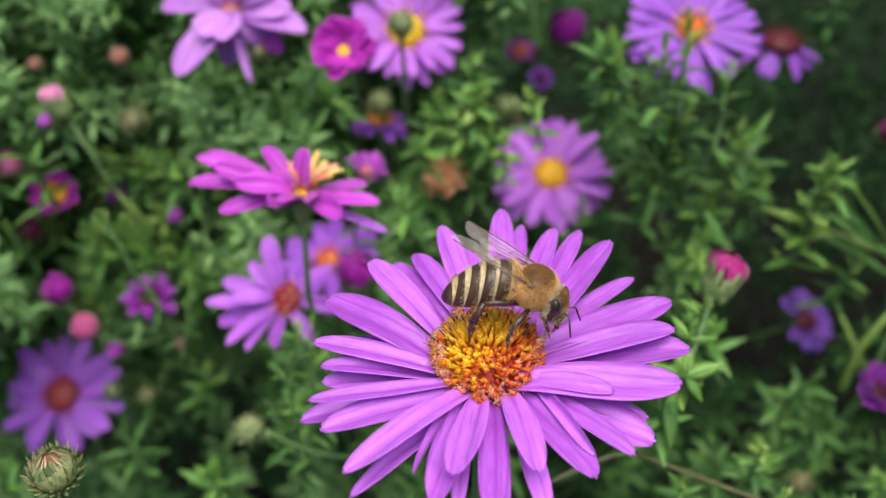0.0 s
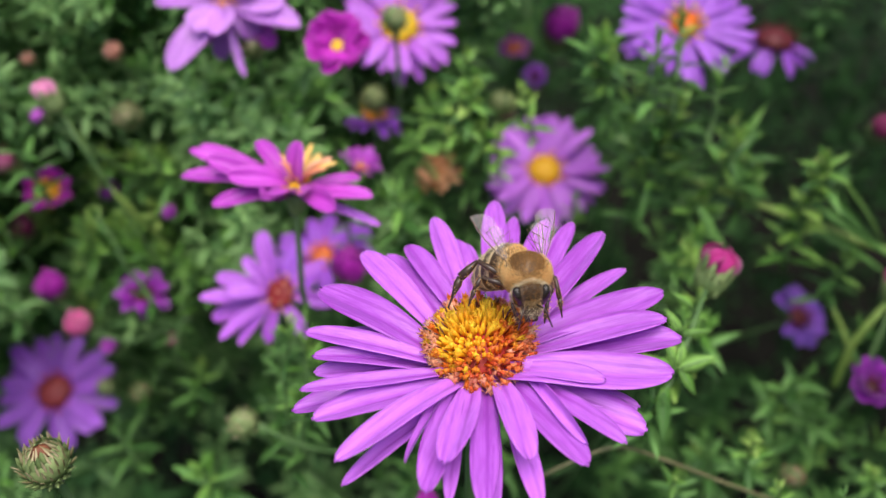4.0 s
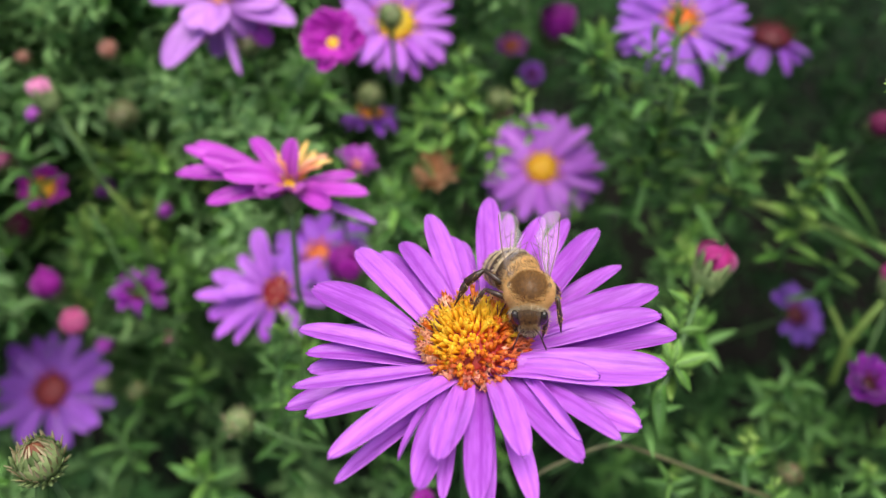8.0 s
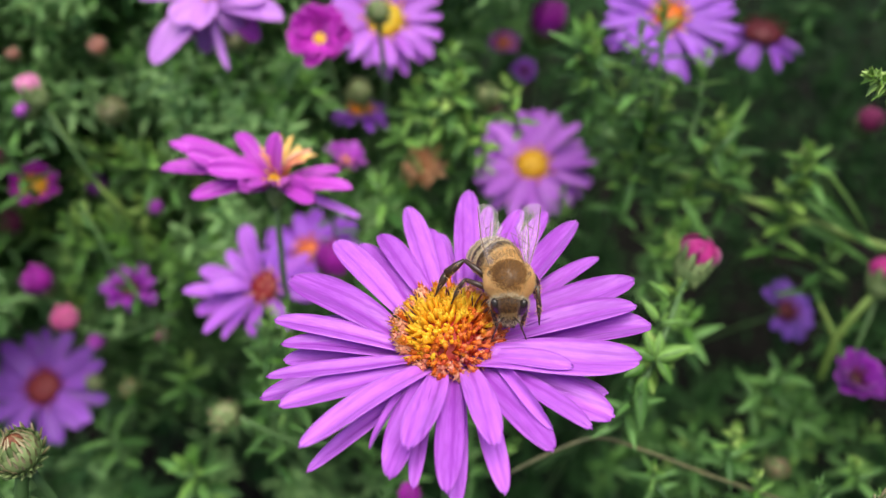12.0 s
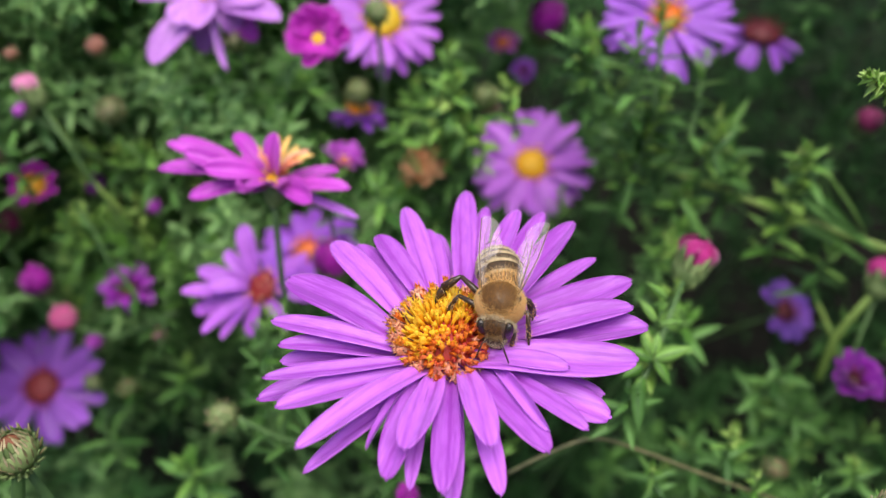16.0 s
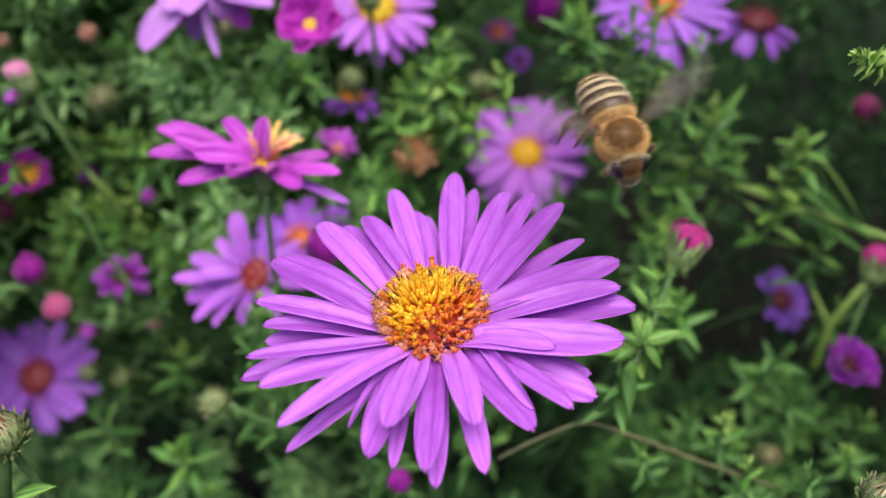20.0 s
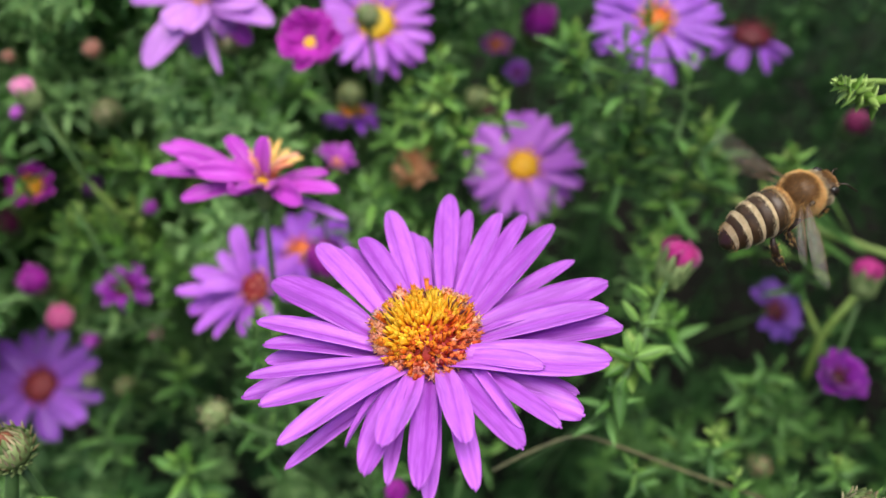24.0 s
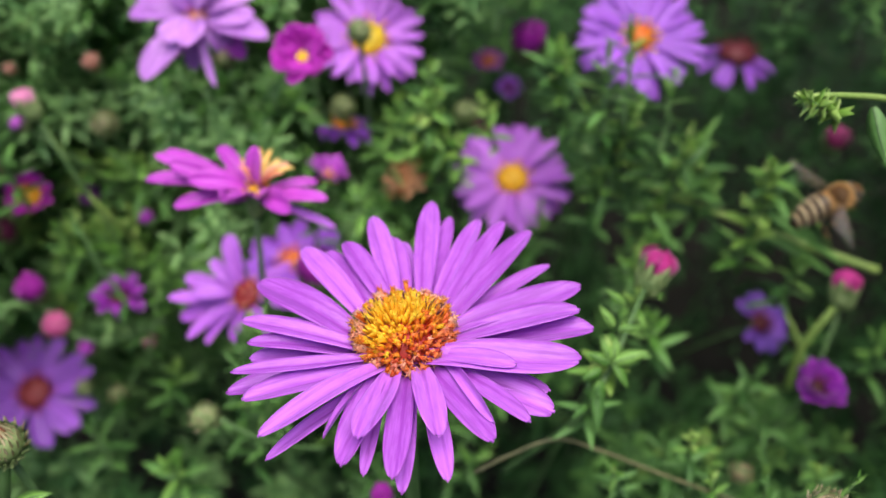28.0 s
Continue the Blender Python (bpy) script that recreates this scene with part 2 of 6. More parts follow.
def thing(name, m, label, category, group="", clear=0.0):
    ob = new(name)
    ob.empty_display_size = 0.005
    ob.matrix_basis = m
    ob["clear"] = clear
    return tagged(ob, label, category, group)


def spun(profile, sides=12):
    """Verts and faces of a profile of (height, radius) turned about z."""
    verts, faces = [], []
    for z, r in profile:
        for k in range(sides):
            a = 2 * math.pi * k / sides
            verts.append((r * math.cos(a), r * math.sin(a), z))
    for i in range(len(profile) - 1):
        for k in range(sides):
            j = (k + 1) % sides
            faces.append((i * sides + k, i * sides + j, (i + 1) * sides + j, (i + 1) * sides + k))
    faces.append(tuple(range(sides))[::-1])
    faces.append(tuple((len(profile) - 1) * sides + k for k in range(sides)))
    return verts, faces


def tube(points, radii, sides=7):
    """Verts and faces of a closed tube along points."""
    pts = [Vector(p) for p in points]
    verts, faces = [], []
    for i, p in enumerate(pts):
        d = (pts[min(i + 1, len(pts) - 1)] - pts[max(i - 1, 0)]).normalized()
        s = d.orthogonal() if i == 0 else (s - d * s.dot(d))
        s = s.normalized()
        u = d.cross(s)
        for k in range(sides):
            a = 2 * math.pi * k / sides
            verts.append(p + radii[i] * (math.cos(a) * s + math.sin(a) * u))
    for i in range(len(pts) - 1):
        for k in range(sides):
            j = (k + 1) % sides
            faces.append((i * sides + k, i * sides + j, (i + 1) * sides + j, (i + 1) * sides + k))
    faces.append(tuple(range(sides))[::-1])
    faces.append(tuple((len(pts) - 1) * sides + k for k in range(sides)))
    return verts, faces


def merged(pieces):
    verts, faces = [], []
    for v, f in pieces:
        n = len(verts)
        verts += list(v)
        faces += [tuple(i + n for i in g) for g in f]
    return verts, faces


def petal_shape(length, width, rise, droop, twist, rng, along=13, across=6, thick=0.14, notch=0.25, fold=0.0):
    """A strap-shaped ray floret from the origin along x: narrow foot, widest past the middle, blunt tip, two shallow grooves."""
    top, low = [], []
    wob = [rng.uniform(-1, 1) for _ in range(4)]
    for i in range(along + 1):
        s = 1 - (1 - i / along) ** 1.45
        w = width / 2 * (0.40 + 0.60 * math.sin(min(1.0, s / 0.60) * math.pi / 2))
        if s > 0.62:
            w *= max(0.0, 1 - ((s - 0.62) / 0.383) ** 2.3) ** 0.56
        bow = rise * s ** 1.0 + droop * 4 * s * (1 - s) + 0.12 * width * wob[0] * math.sin(5 * s + wob[1])
        side = 0.25 * width * wob[2] * s * s
        tw = twist * s
        for j in range(across + 1):
            q = 2 * j / across - 1
            y, z = q * w, (0.30 + fold) * w * q * q - 0.028 * width * math.cos(q * 6.0)
            y, z = y * math.cos(tw) - z * math.sin(tw), y * math.sin(tw) + z * math.cos(tw)
            x = s * length - (notch * (math.cos(q * 3.2) < -0.2) if i == along else 0)
            top.append((x, y + side, z + bow))
            low.append((x, y + side, z + bow - thick * (1 - 0.6 * q * q)))
    n = across + 1
    total = len(top)
    faces = []
    for i in range(along):
        for j in range(across):
            a = i * n + j
            faces.append((a, a + n, a + n + 1, a + 1))
            faces.append((total + a, total + a + 1, total + a + n + 1, total + a + n))
    for i in range(along):
        a, b = i * n, i * n + across
        faces.append((a, total + a, total + a + n, a + n))
        faces.append((b, b + n, total + b + n, total + b))
    for j in range(across):
        a, b = j, along * n + j
        faces.append((a, a + 1, total + a + 1, total + a))
        faces.append((b, total + b, total + b + 1, b + 1))
    return top + low, faces


def leaf_shape(length, width, bend=0.15, fold=0.25, along=6):
    """A lance-shaped leaf along x with a folded midrib."""
    verts, faces = [], []
    for i in range(along + 1):
        s = i / along
        w = width / 2 * max(0.04, math.sin(math.pi * (0.06 + 0.94 * s) ** 0.8)) if s < 1 else 0.02
        z = -bend * length * s * s
        verts += [(s * length, -w, z + fold * w), (s * length, 0, z), (s * length, w, z + fold * w), (s * length, 0, z - 0.12)]
    for i in range(along):
        a = 4 * i
        faces += [(a, a + 4, a + 5, a + 1), (a + 1, a + 5, a + 6, a + 2), (a, a + 3, a + 7, a + 4), (a + 2, a + 6, a + 7, a + 3)]
    return verts, faces


def upright(place, axis, spin=0.0):
    """A pose at place (millimetres) whose z runs along axis."""
    m = Vector(axis).to_track_quat("Z", "Y").to_matrix().to_4x4()
    return Matrix.Translation(Vector(place) * MM) @ m @ Matrix.Rotation(spin, 4, "Z")


def stem_points(top, axis, length, foot, steps=9):
    """A stem from under a flower: first back along its axis, then bending down to the foot."""
    a, f = Vector(top), Vector(foot)
    b = a - Vector(axis).normalized() * length
    c = b.lerp(f, 0.35) + Vector((0, 0, 20))
    pts = []
    for i in range(steps + 1):
        s = i / steps
        pts.append((1 - s) ** 3 * a + 3 * (1 - s) ** 2 * s * b + 3 * (1 - s) * s * s * c + s ** 3 * f)
    return pts


FEET = random.Random(5)


def foot_below(p):
    """Where a stem that carries something at p (millimetres) leaves the ground."""
    return (p[0] * 0.8 + FEET.uniform(-25, 25), p[1] + FEET.uniform(130, 220), -5)


def local_points(ob, pts):
    inv = ob.matrix_basis.inverted()
    return [(inv @ (Vector(p) * MM)) / MM for p in pts]


# ---- shared small meshes ----
RNG = random.Random(11)
LEAF_MESHES = [mesh("leaf", *leaf_shape(7.5, 2.1, RNG.uniform(0.05, 0.3), RNG.uniform(0.1, 0.4)), LEAF) for _ in range(5)]
STAR_MESHES = [mesh("leaf", *leaf_shape(5.2, 2.5, RNG.uniform(-0.15, 0.2), RNG.uniform(0.2, 0.5)), LEAF_BRIGHT) for _ in range(5)]
FRESH_MESHES = [mesh("leaf", *leaf_shape(6.5, 1.9, RNG.uniform(-0.05, 0.25), RNG.uniform(0.2, 0.5)), LEAF_FRESH) for _ in range(5)]


def floret_open(height, flare, lean):
    """A tubular floret with five flared lobes."""
    v, f = tube([(0, 0, 0), (lean * 0.3, 0, height * 0.5), (lean, 0, height)], [0.16, 0.2, 0.27], 6)
    lobes = [(v, f)]
    for k in range(5):
        a = 2 * math.pi * k / 5
        c, s = math.cos(a), math.sin(a)
        px, py = -s * 0.14, c * 0.14
        lobes.append(([(lean + 0.2 * c + px, 0.2 * s + py, height - 0.05), (lean + 0.2 * c - px, 0.2 * s - py, height - 0.05),
                       (lean + (0.2 + flare) * c, (0.2 + flare) * s, height + 0.25), (lean + 0.24 * c, 0.24 * s, height - 0.16)],
                      [(0, 1, 2), (0, 2, 3), (1, 3, 2), (0, 3, 1)]))
    return merged(lobes)


def floret_closed(height):
    return spun([(0, 0.2), (height * 0.5, 0.25), (height * 0.8, 0.18), (height, 0.05)], 6)


FLORETS = {}
for key, material in (("gold", GOLD), ("amber", AMBER), ("rust", RUST), ("coral", CORAL), ("crimson", CRIMSON), ("peach", PEACH), ("wine", WINE)):
    FLORETS[key] = [mesh("floret", *floret_open(RNG.uniform(1.2, 1.9), RNG.uniform(0.28, 0.45) if key in ("coral", "peach") else RNG.uniform(0.1, 0.24), RNG.uniform(-0.4, 0.5)), material)
                    for _ in range(4)]
FLORETS["bud"] = [mesh("floret", *floret_closed(h), GOLD) for h in (0.7, 0.9, 1.1)]
FLORETS["anther"] = [mesh("anther", *tube([(0, 0, 0), (0.05, 0, 1.2), (0.0, 0, 1.7)], [0.07, 0.11, 0.05], 5), ANTHER)]


def dome(radius, height, sides=20, rings=6):
    return spun([(height * math.sin(math.pi / 2 * k / rings), radius * math.cos(math.pi / 2 * k / rings) + 0.02) for k in range(rings + 1)], sides)


def on_dome(radius, height, u, a):
    """A place and outward way on a dome, u from 0 (top) to 1 (rim)."""
    t = u * math.pi / 2
    p = Vector((radius * math.sin(t) * math.cos(a), radius * math.sin(t) * math.sin(a), height * math.cos(t)))
    n = Vector((math.sin(t) * math.cos(a), math.sin(t) * math.sin(a), math.cos(t) * 1.1)).normalized()
    return p, n


# ---- the ground ----
def ground():
    n, size = 24, 400.0
    verts, faces = [], []
    for i in range(n + 1):
        for j in range(n + 1):
            x, y = ((2 * i / n - 1) ** 3 * size), ((2 * j / n - 1) ** 3 * size)
            verts.append((x / MM, y / MM, 6 * noise.noise((x * 3, y * 3, 0)) - 6))
    for i in range(n):
        for j in range(n):
            a = i * (n + 1) + j
            faces.append((a, a + n + 1, a + n + 2, a + 1))
    tagged(new("ground", mesh("ground", verts, faces, SOIL_SHADE)), "bare garden soil, coloured near black to stand for shade under the asters", "soil", kind="structure")


ground()


# ---- the near flower ----
# foot beside the centre, azimuth, length and width of each petal, in millimetres and degrees
UPPER_PETALS = [
    (2.07, 3.65, 90, 19.7, 3.1),
    (3.03, 2.91, 70, 17.6, 2.7),
    (3.89, 1.58, 66, 19.4, 2.4),
    (4.15, 0.67, 53, 19.8, 3.3),
    (4.18, -0.37, 26, 18.1, 3.7),
    (4.01, -1.26, 13, 16.4, 3.4),
    (1.38, -3.97, -6, 17.9, 4.5),
    (2.21, -3.57, -12, 10.4, 2.2),
    (1.77, -3.81, -80, 11.4, 3.0),
    (-0.49, -4.17, -101, 11.9, 3.2),
    (-1.04, -4.07, -136, 16.4, 2.9),
    (-2.09, -3.64, -167, 15.9, 1.9),
    (-3.18, -2.75, 168, 15.3, 2.6),
    (-3.97, -1.36, 150, 16.0, 4.4),
    (-3.89, 1.59, 128, 15.1, 3.2),
    (-1.62, 3.88, 120, 12.4, 2.9),
    (-0.93, 4.1, 105, 16.3, 3.1),
]
MIDDLE_PETALS = [
    (2.46, 3.28, 83, 18.6, 2.3),
    (3.83, 1.46, 37, 17.3, 2.4),
    (3.65, -1.86, 11, 18.1, 4.8),
    (3.18, -2.59, -43, 14.2, 2.3),
    (2.05, -3.55, -55, 13.4, 3.4),
    (0.53, -4.07, -92, 14.9, 2.7),
    (-1.68, -3.74, -107, 14.0, 3.2),
    (-1.16, -3.93, -158, 16.1, 3.6),
    (-3.23, -2.53, 177, 14.0, 2.3),
    (-2.78, 3.01, 125, 13.9, 3.1),
    (0.07, 4.1, 98, 13.2, 2.8),
]
LOWER_PETALS = [
    (3.08, 2.56, 82, 15.6, 2.3),
    (3.5, 1.93, 59, 17.4, 2.7),
    (3.98, -0.38, 26, 16.4, 2.9),
    (2.55, -3.08, -23, 15.1, 4.3),
    (2.43, -3.18, -14, 14.1, 2.9),
    (2.41, -3.19, -79, 14.8, 2.4),
    (1.05, -3.86, -92, 15.2, 2.2),
    (-1.74, -3.6, -97, 13.7, 1.7),
    (-0.46, -3.97, -138, 17.0, 2.0),
    (-2.51, -3.12, -167, 16.8, 3.3),
    (-3.47, -2.0, -177, 13.8, 2.7),
    (-3.96, 0.54, 165, 12.0, 3.3),
    (0.52, 3.97, 94, 15.0, 2.3),
]
CURLED_PETALS = [
    (3.64, -2.09, -59, 12.2, 0.8),
    (-2.38, -3.46, -112, 12.2, 0.7),
]
FLOWER_AT = (2.69, 52.74, 491.96)


def near_flower():
    rng = random.Random(3)
    m = Matrix.Translation(Vector(FLOWER_AT) * MM)
    fl = thing("aster_flower", m, "wide open lilac aster with a golden-orange disc on a green stem", "flower", "open asters")
    for rows, base, rise in ((UPPER_PETALS, 0.3, 2.0), (MIDDLE_PETALS, -0.4, 0.6), (LOWER_PETALS, -1.2, -1.6), (CURLED_PETALS, -0.1, 1.0)):
        thin = rows is CURLED_PETALS
        for x, y, az, length, width in rows:
            droop = rng.uniform(0.15, 0.6)
            shape = petal_shape(length, width * (1.7 if thin else 1.0), rise - base, droop, 1.0 if thin else rng.uniform(-0.22, 0.22), rng, 16, 8,
                                fold=0.5 if thin else rng.uniform(-0.12, 0.18))
            lift = base + rng.uniform(-0.12, 0.12)
            part("petal", mesh("petal", *shape, PETAL), fl, Matrix.Translation((x * MM, y * MM, lift * MM)) @ Matrix.Rotation(radians(az), 4, "Z"))
    disc = part("disc", mesh("disc", *dome(4.2, 2.5), CRIMSON), fl, Matrix.Translation((0.2 * MM, -0.45 * MM, 0.1 * MM)), "domed golden disc, rusty red at its rim")
    count = 520
    old = radians(-38)
    for k in range(count):
        u = math.sqrt((k + 0.5) / count)
        a = k * 2.39996 + rng.uniform(-0.1, 0.1)
        p, n = on_dome(4.25, 2.6, u + rng.uniform(-0.02, 0.02), a)
        # florets open from the rim inwards; the side towards the bank's foot has aged to rust
        age = u * 0.88 + 0.6 * u * math.cos(a - old) + 0.15 * math.cos(a - old) + rng.uniform(-0.1, 0.1)
        back = math.sin(a) > 0.05 or math.cos(a) < -0.8
        mess = 0.5
        if age < 0.42:
            kind, tall, wide, mess = rng.choice(("bud", "bud", "gold")), rng.uniform(0.8, 1.3), rng.uniform(0.9, 1.2), 0.34
        elif age < 0.58:
            kind, tall, wide, mess = rng.choice(("gold", "gold", "bud", "amber")), rng.uniform(0.7, 1.15), rng.uniform(0.8, 1.0), 0.4
        elif age < 0.78:
            kind, tall, wide = rng.choice(("amber", "amber", "amber", "gold", "rust")), rng.uniform(0.8, 1.3), rng.uniform(0.8, 1.0)
        elif age < 1.02:
            kind, tall, wide = rng.choice(("rust", "amber", "rust", "amber", "coral")), rng.uniform(0.7, 1.15), 0.8
        else:
            kind, tall, wide = rng.choice(("rust", "rust", "rust", "coral", "crimson")), rng.uniform(0.7, 1.15), 0.8
        up = 0.3 if u > 0.7 else 0.1
        if u > 0.8 and back:
            kind, tall, wide, up = rng.choice(("coral", "peach", "peach", "amber")), rng.uniform(1.0, 1.8), 1.05, 0.85
        elif u > 0.88 and rng.random() < 0.5:
            kind, tall, wide = rng.choice(("peach", "coral")), rng.uniform(0.85, 1.2), 1.3
        n = (n + Vector((rng.uniform(-mess, mess), rng.uniform(-mess, mess), up))).normalized()
        part("floret", rng.choice(FLORETS[kind]), disc, Matrix.Translation(p * MM) @ n.to_track_quat("Z", "Y").to_matrix().to_4x4() @ Matrix.Rotation(rng.uniform(0, 6.3), 4, "Z") @ Matrix.Diagonal((wide, wide, tall, 1)))
        if 0.4 < u < 0.98 and rng.random() < (0.2 if back else 0.05):
            n2 = (n + Vector((rng.uniform(-.4, .4), rng.uniform(-.4, .4), 0.2))).normalized()
            part("anther", FLORETS["anther"][0], disc, Matrix.Translation((p + n * 0.8) * MM) @ n2.to_track_quat("Z", "Y").to_matrix().to_4x4() @ Matrix.Scale(0.8, 4))
    part("involucre", mesh("involucre", *spun([(-6.5, 1.0), (-5.5, 2.6), (-3, 4.2), (-0.8, 4.9), (0.1, 4.7)], 18), BRACT), fl, None, "green cup of bracts")
    for k in range(34):
        a = k * 2.39996
        h = -5.6 + 3.0 * (k / 34)
        r = 2.9 + 2.1 * (k / 34) ** 0.7
        turn = Matrix.Rotation(a, 4, "Z") @ Matrix.Translation((r * MM, 0, h * MM)) @ Matrix.Rotation(radians(-40), 4, "Y")
        part("bract", LEAF_MESHES[k % 5], fl, turn @ Matrix.Scale(0.4, 4))
    axis = m.to_3x3() @ Vector((0, 0, 1))
    pts = local_points(fl, stem_points(Vector(FLOWER_AT) - axis * 6, axis, 60, (FLOWER_AT[0] + 8, FLOWER_AT[1] + 30, -5)))
    part("stem", mesh("stem", *tube(pts, [1.0 + 0.06 * i for i in range(len(pts))], 8), STEM), fl)
    return fl


near_flower()


# ---- the bank's other flowers ----
def aster(place, face, radius, count, petal, disc, disc_size=0.26, cup=0.1, label="", layers=2, seed=1, gap=None, spread=0.12, width=None, stem=60, tufts=True, rise=0.55):
    """An open or half-closed aster. cup: how far the petals rise from flat (0) to closed (1); gap: (from, to) azimuths left bare."""
    rng = random.Random(seed)
    fl = thing("aster_flower", upright(place, face, rng.uniform(0, 6)), label, "flower", "open asters", radius * 1.0)
    width = width or max(1.6, 3.6 * radius / count * 0.9)
    shapes = []
    for k in range(4):
        length = radius * (1 - disc_size * 0.7)
        v, f = petal_shape(length, width * rng.uniform(0.9, 1.1), 0, rng.uniform(0.1, 0.6), rng.uniform(-0.3, 0.3), rng, 8, 4)
        shapes.append(mesh("petal", v, f, petal))
    inset = radius * disc_size * 0.7
    total = count * layers
    for k in range(total):
        layer = k % layers
        a = 360.0 * (k + rng.uniform(-0.35, 0.35)) / total
        if gap and gap[0] < a % 360 < gap[1]:
            continue
        up = 90 * (cup + 0.10 * layer * (1 if cup > 0.3 else -1) + rng.uniform(-spread, spread))
        turn = (Matrix.Rotation(radians(a), 4, "Z") @ Matrix.Translation((inset * MM, 0, -0.5 * layer * MM)) @ Matrix.Rotation(radians(-up), 4, "Y")
                @ Matrix.Scale(rng.uniform(0.86, 1.05), 4))
        part("petal", rng.choice(shapes), fl, turn)
    if disc is not None:
        r = radius * disc_size
        d = part("disc", mesh("disc", *dome(r, r * rise, 14, 4), disc), fl)
        if tufts:
            pick = {"floret_gold": ("gold", "bud", "amber"), "floret_amber": ("amber", "gold", "gold")}.get(disc.name, ("wine",) if disc.name == "disc_wine" else ("crimson",) if disc.name == "disc_dull_red" else ("rust",))
            for k in range(26):
                p, n = on_dome(r, r * rise, math.sqrt((k + 0.5) / 26), k * 2.39996)
                part("floret", FLORETS[pick[k % len(pick)]][k % 3], d, Matrix.Translation(p * MM) @ n.to_track_quat("Z", "Y").to_matrix().to_4x4())
    c = radius * 0.26
    part("involucre", mesh("involucre", *spun([(-1.5 * c, 0.3 * c), (-1.2 * c, 0.75 * c), (-0.5 * c, 1.0 * c), (0, 0.95 * c)], 12), BRACT), fl)
    ax = Vector(face).normalized()
    pts = local_points(fl, stem_points(Vector(place) - ax * 1.4 * c, ax, stem, foot_below(place)))
    part("stem", mesh("stem", *tube(pts, [0.45 + 0.04 * i for i in range(len(pts))], 6), STEM), fl)
    return fl


def ragged_aster(place, axis, petals, disc, disc_size, label, stem=50, straps=(), rise=0.5, facing=None):
    """An uneven aster. petals: how far each tip lies to the side, up the bank and out of it, its width and its material."""
    rng = random.Random(int(abs(place[0]) * 10))
    ax = Vector(axis).normalized()
    m = upright(place, ax)
    face = Vector(facing or axis).normalized()
    reach = max(Vector(p[:3]).length for p in petals)
    fl = thing("aster_flower", m, label, "flower", "open asters", reach * 0.8)
    turn = m.to_3x3().inverted()

    def along(right, up, out, lift=0.0):
        d = Vector((1, 0, 0)) * right + UPWARD * up + OUT * out
        x = d.normalized()
        y = face.cross(x).normalized()
        frame3 = turn @ Matrix((x, y, x.cross(y))).transposed()
        return d.length, Matrix.Translation(frame3.col[0] * disc_size * 0.6 * MM + Vector((0, 0, lift * MM))) @ frame3.to_4x4()

    for right, up, out, width, material in petals:
        length, pose3 = along(right, up, out, rng.uniform(-0.6, 0.3))
        shape = petal_shape(length - disc_size * 0.6, width, 0, rng.uniform(0.0, 0.9), rng.uniform(-0.5, 0.5), rng, 10, 6, fold=rng.uniform(-0.1, 0.4))
        part("petal", mesh("petal", *shape, material), fl, pose3)
    for right, up, out, width, material in straps:
        length, pose3 = along(right, up, out, 0.8)
        shape = petal_shape(length, width, 0, rng.uniform(0.2, 0.9), rng.uniform(-1.2, 1.2), rng, 8, 4, fold=0.3)
        part("floret", mesh("floret", *shape, material), fl, pose3, "curled yellow strap floret")
    d = part("disc", mesh("disc", *dome(disc_size, disc_size * rise, 14, 4), disc), fl)
    pick = "gold" if disc is GOLD else "rust" if disc is RUST else "coral"
    for k in range(22):
        p, n = on_dome(disc_size, disc_size * rise, math.sqrt((k + 0.5) / 22), k * 2.39996)
        part("floret", FLORETS[pick][k % 3], d, Matrix.Translation(p * MM) @ n.to_track_quat("Z", "Y").to_matrix().to_4x4() @ Matrix.Scale(0.8, 4))
    c = 2.4
    part("involucre", mesh("involucre", *spun([(-1.9 * c, 0.25 * c), (-1.4 * c, 0.6 * c), (-0.6 * c, 0.8 * c), (-0.05 * c, 0.75 * c)], 12), BRACT), fl)
    pts = local_points(fl, stem_points(Vector(place) - ax * 1.8 * c, ax, stem, foot_below(place)))
    part("stem", mesh("stem", *tube(pts, [0.5 + 0.04 * i for i in range(len(pts))], 6), STEM), fl)
    return fl


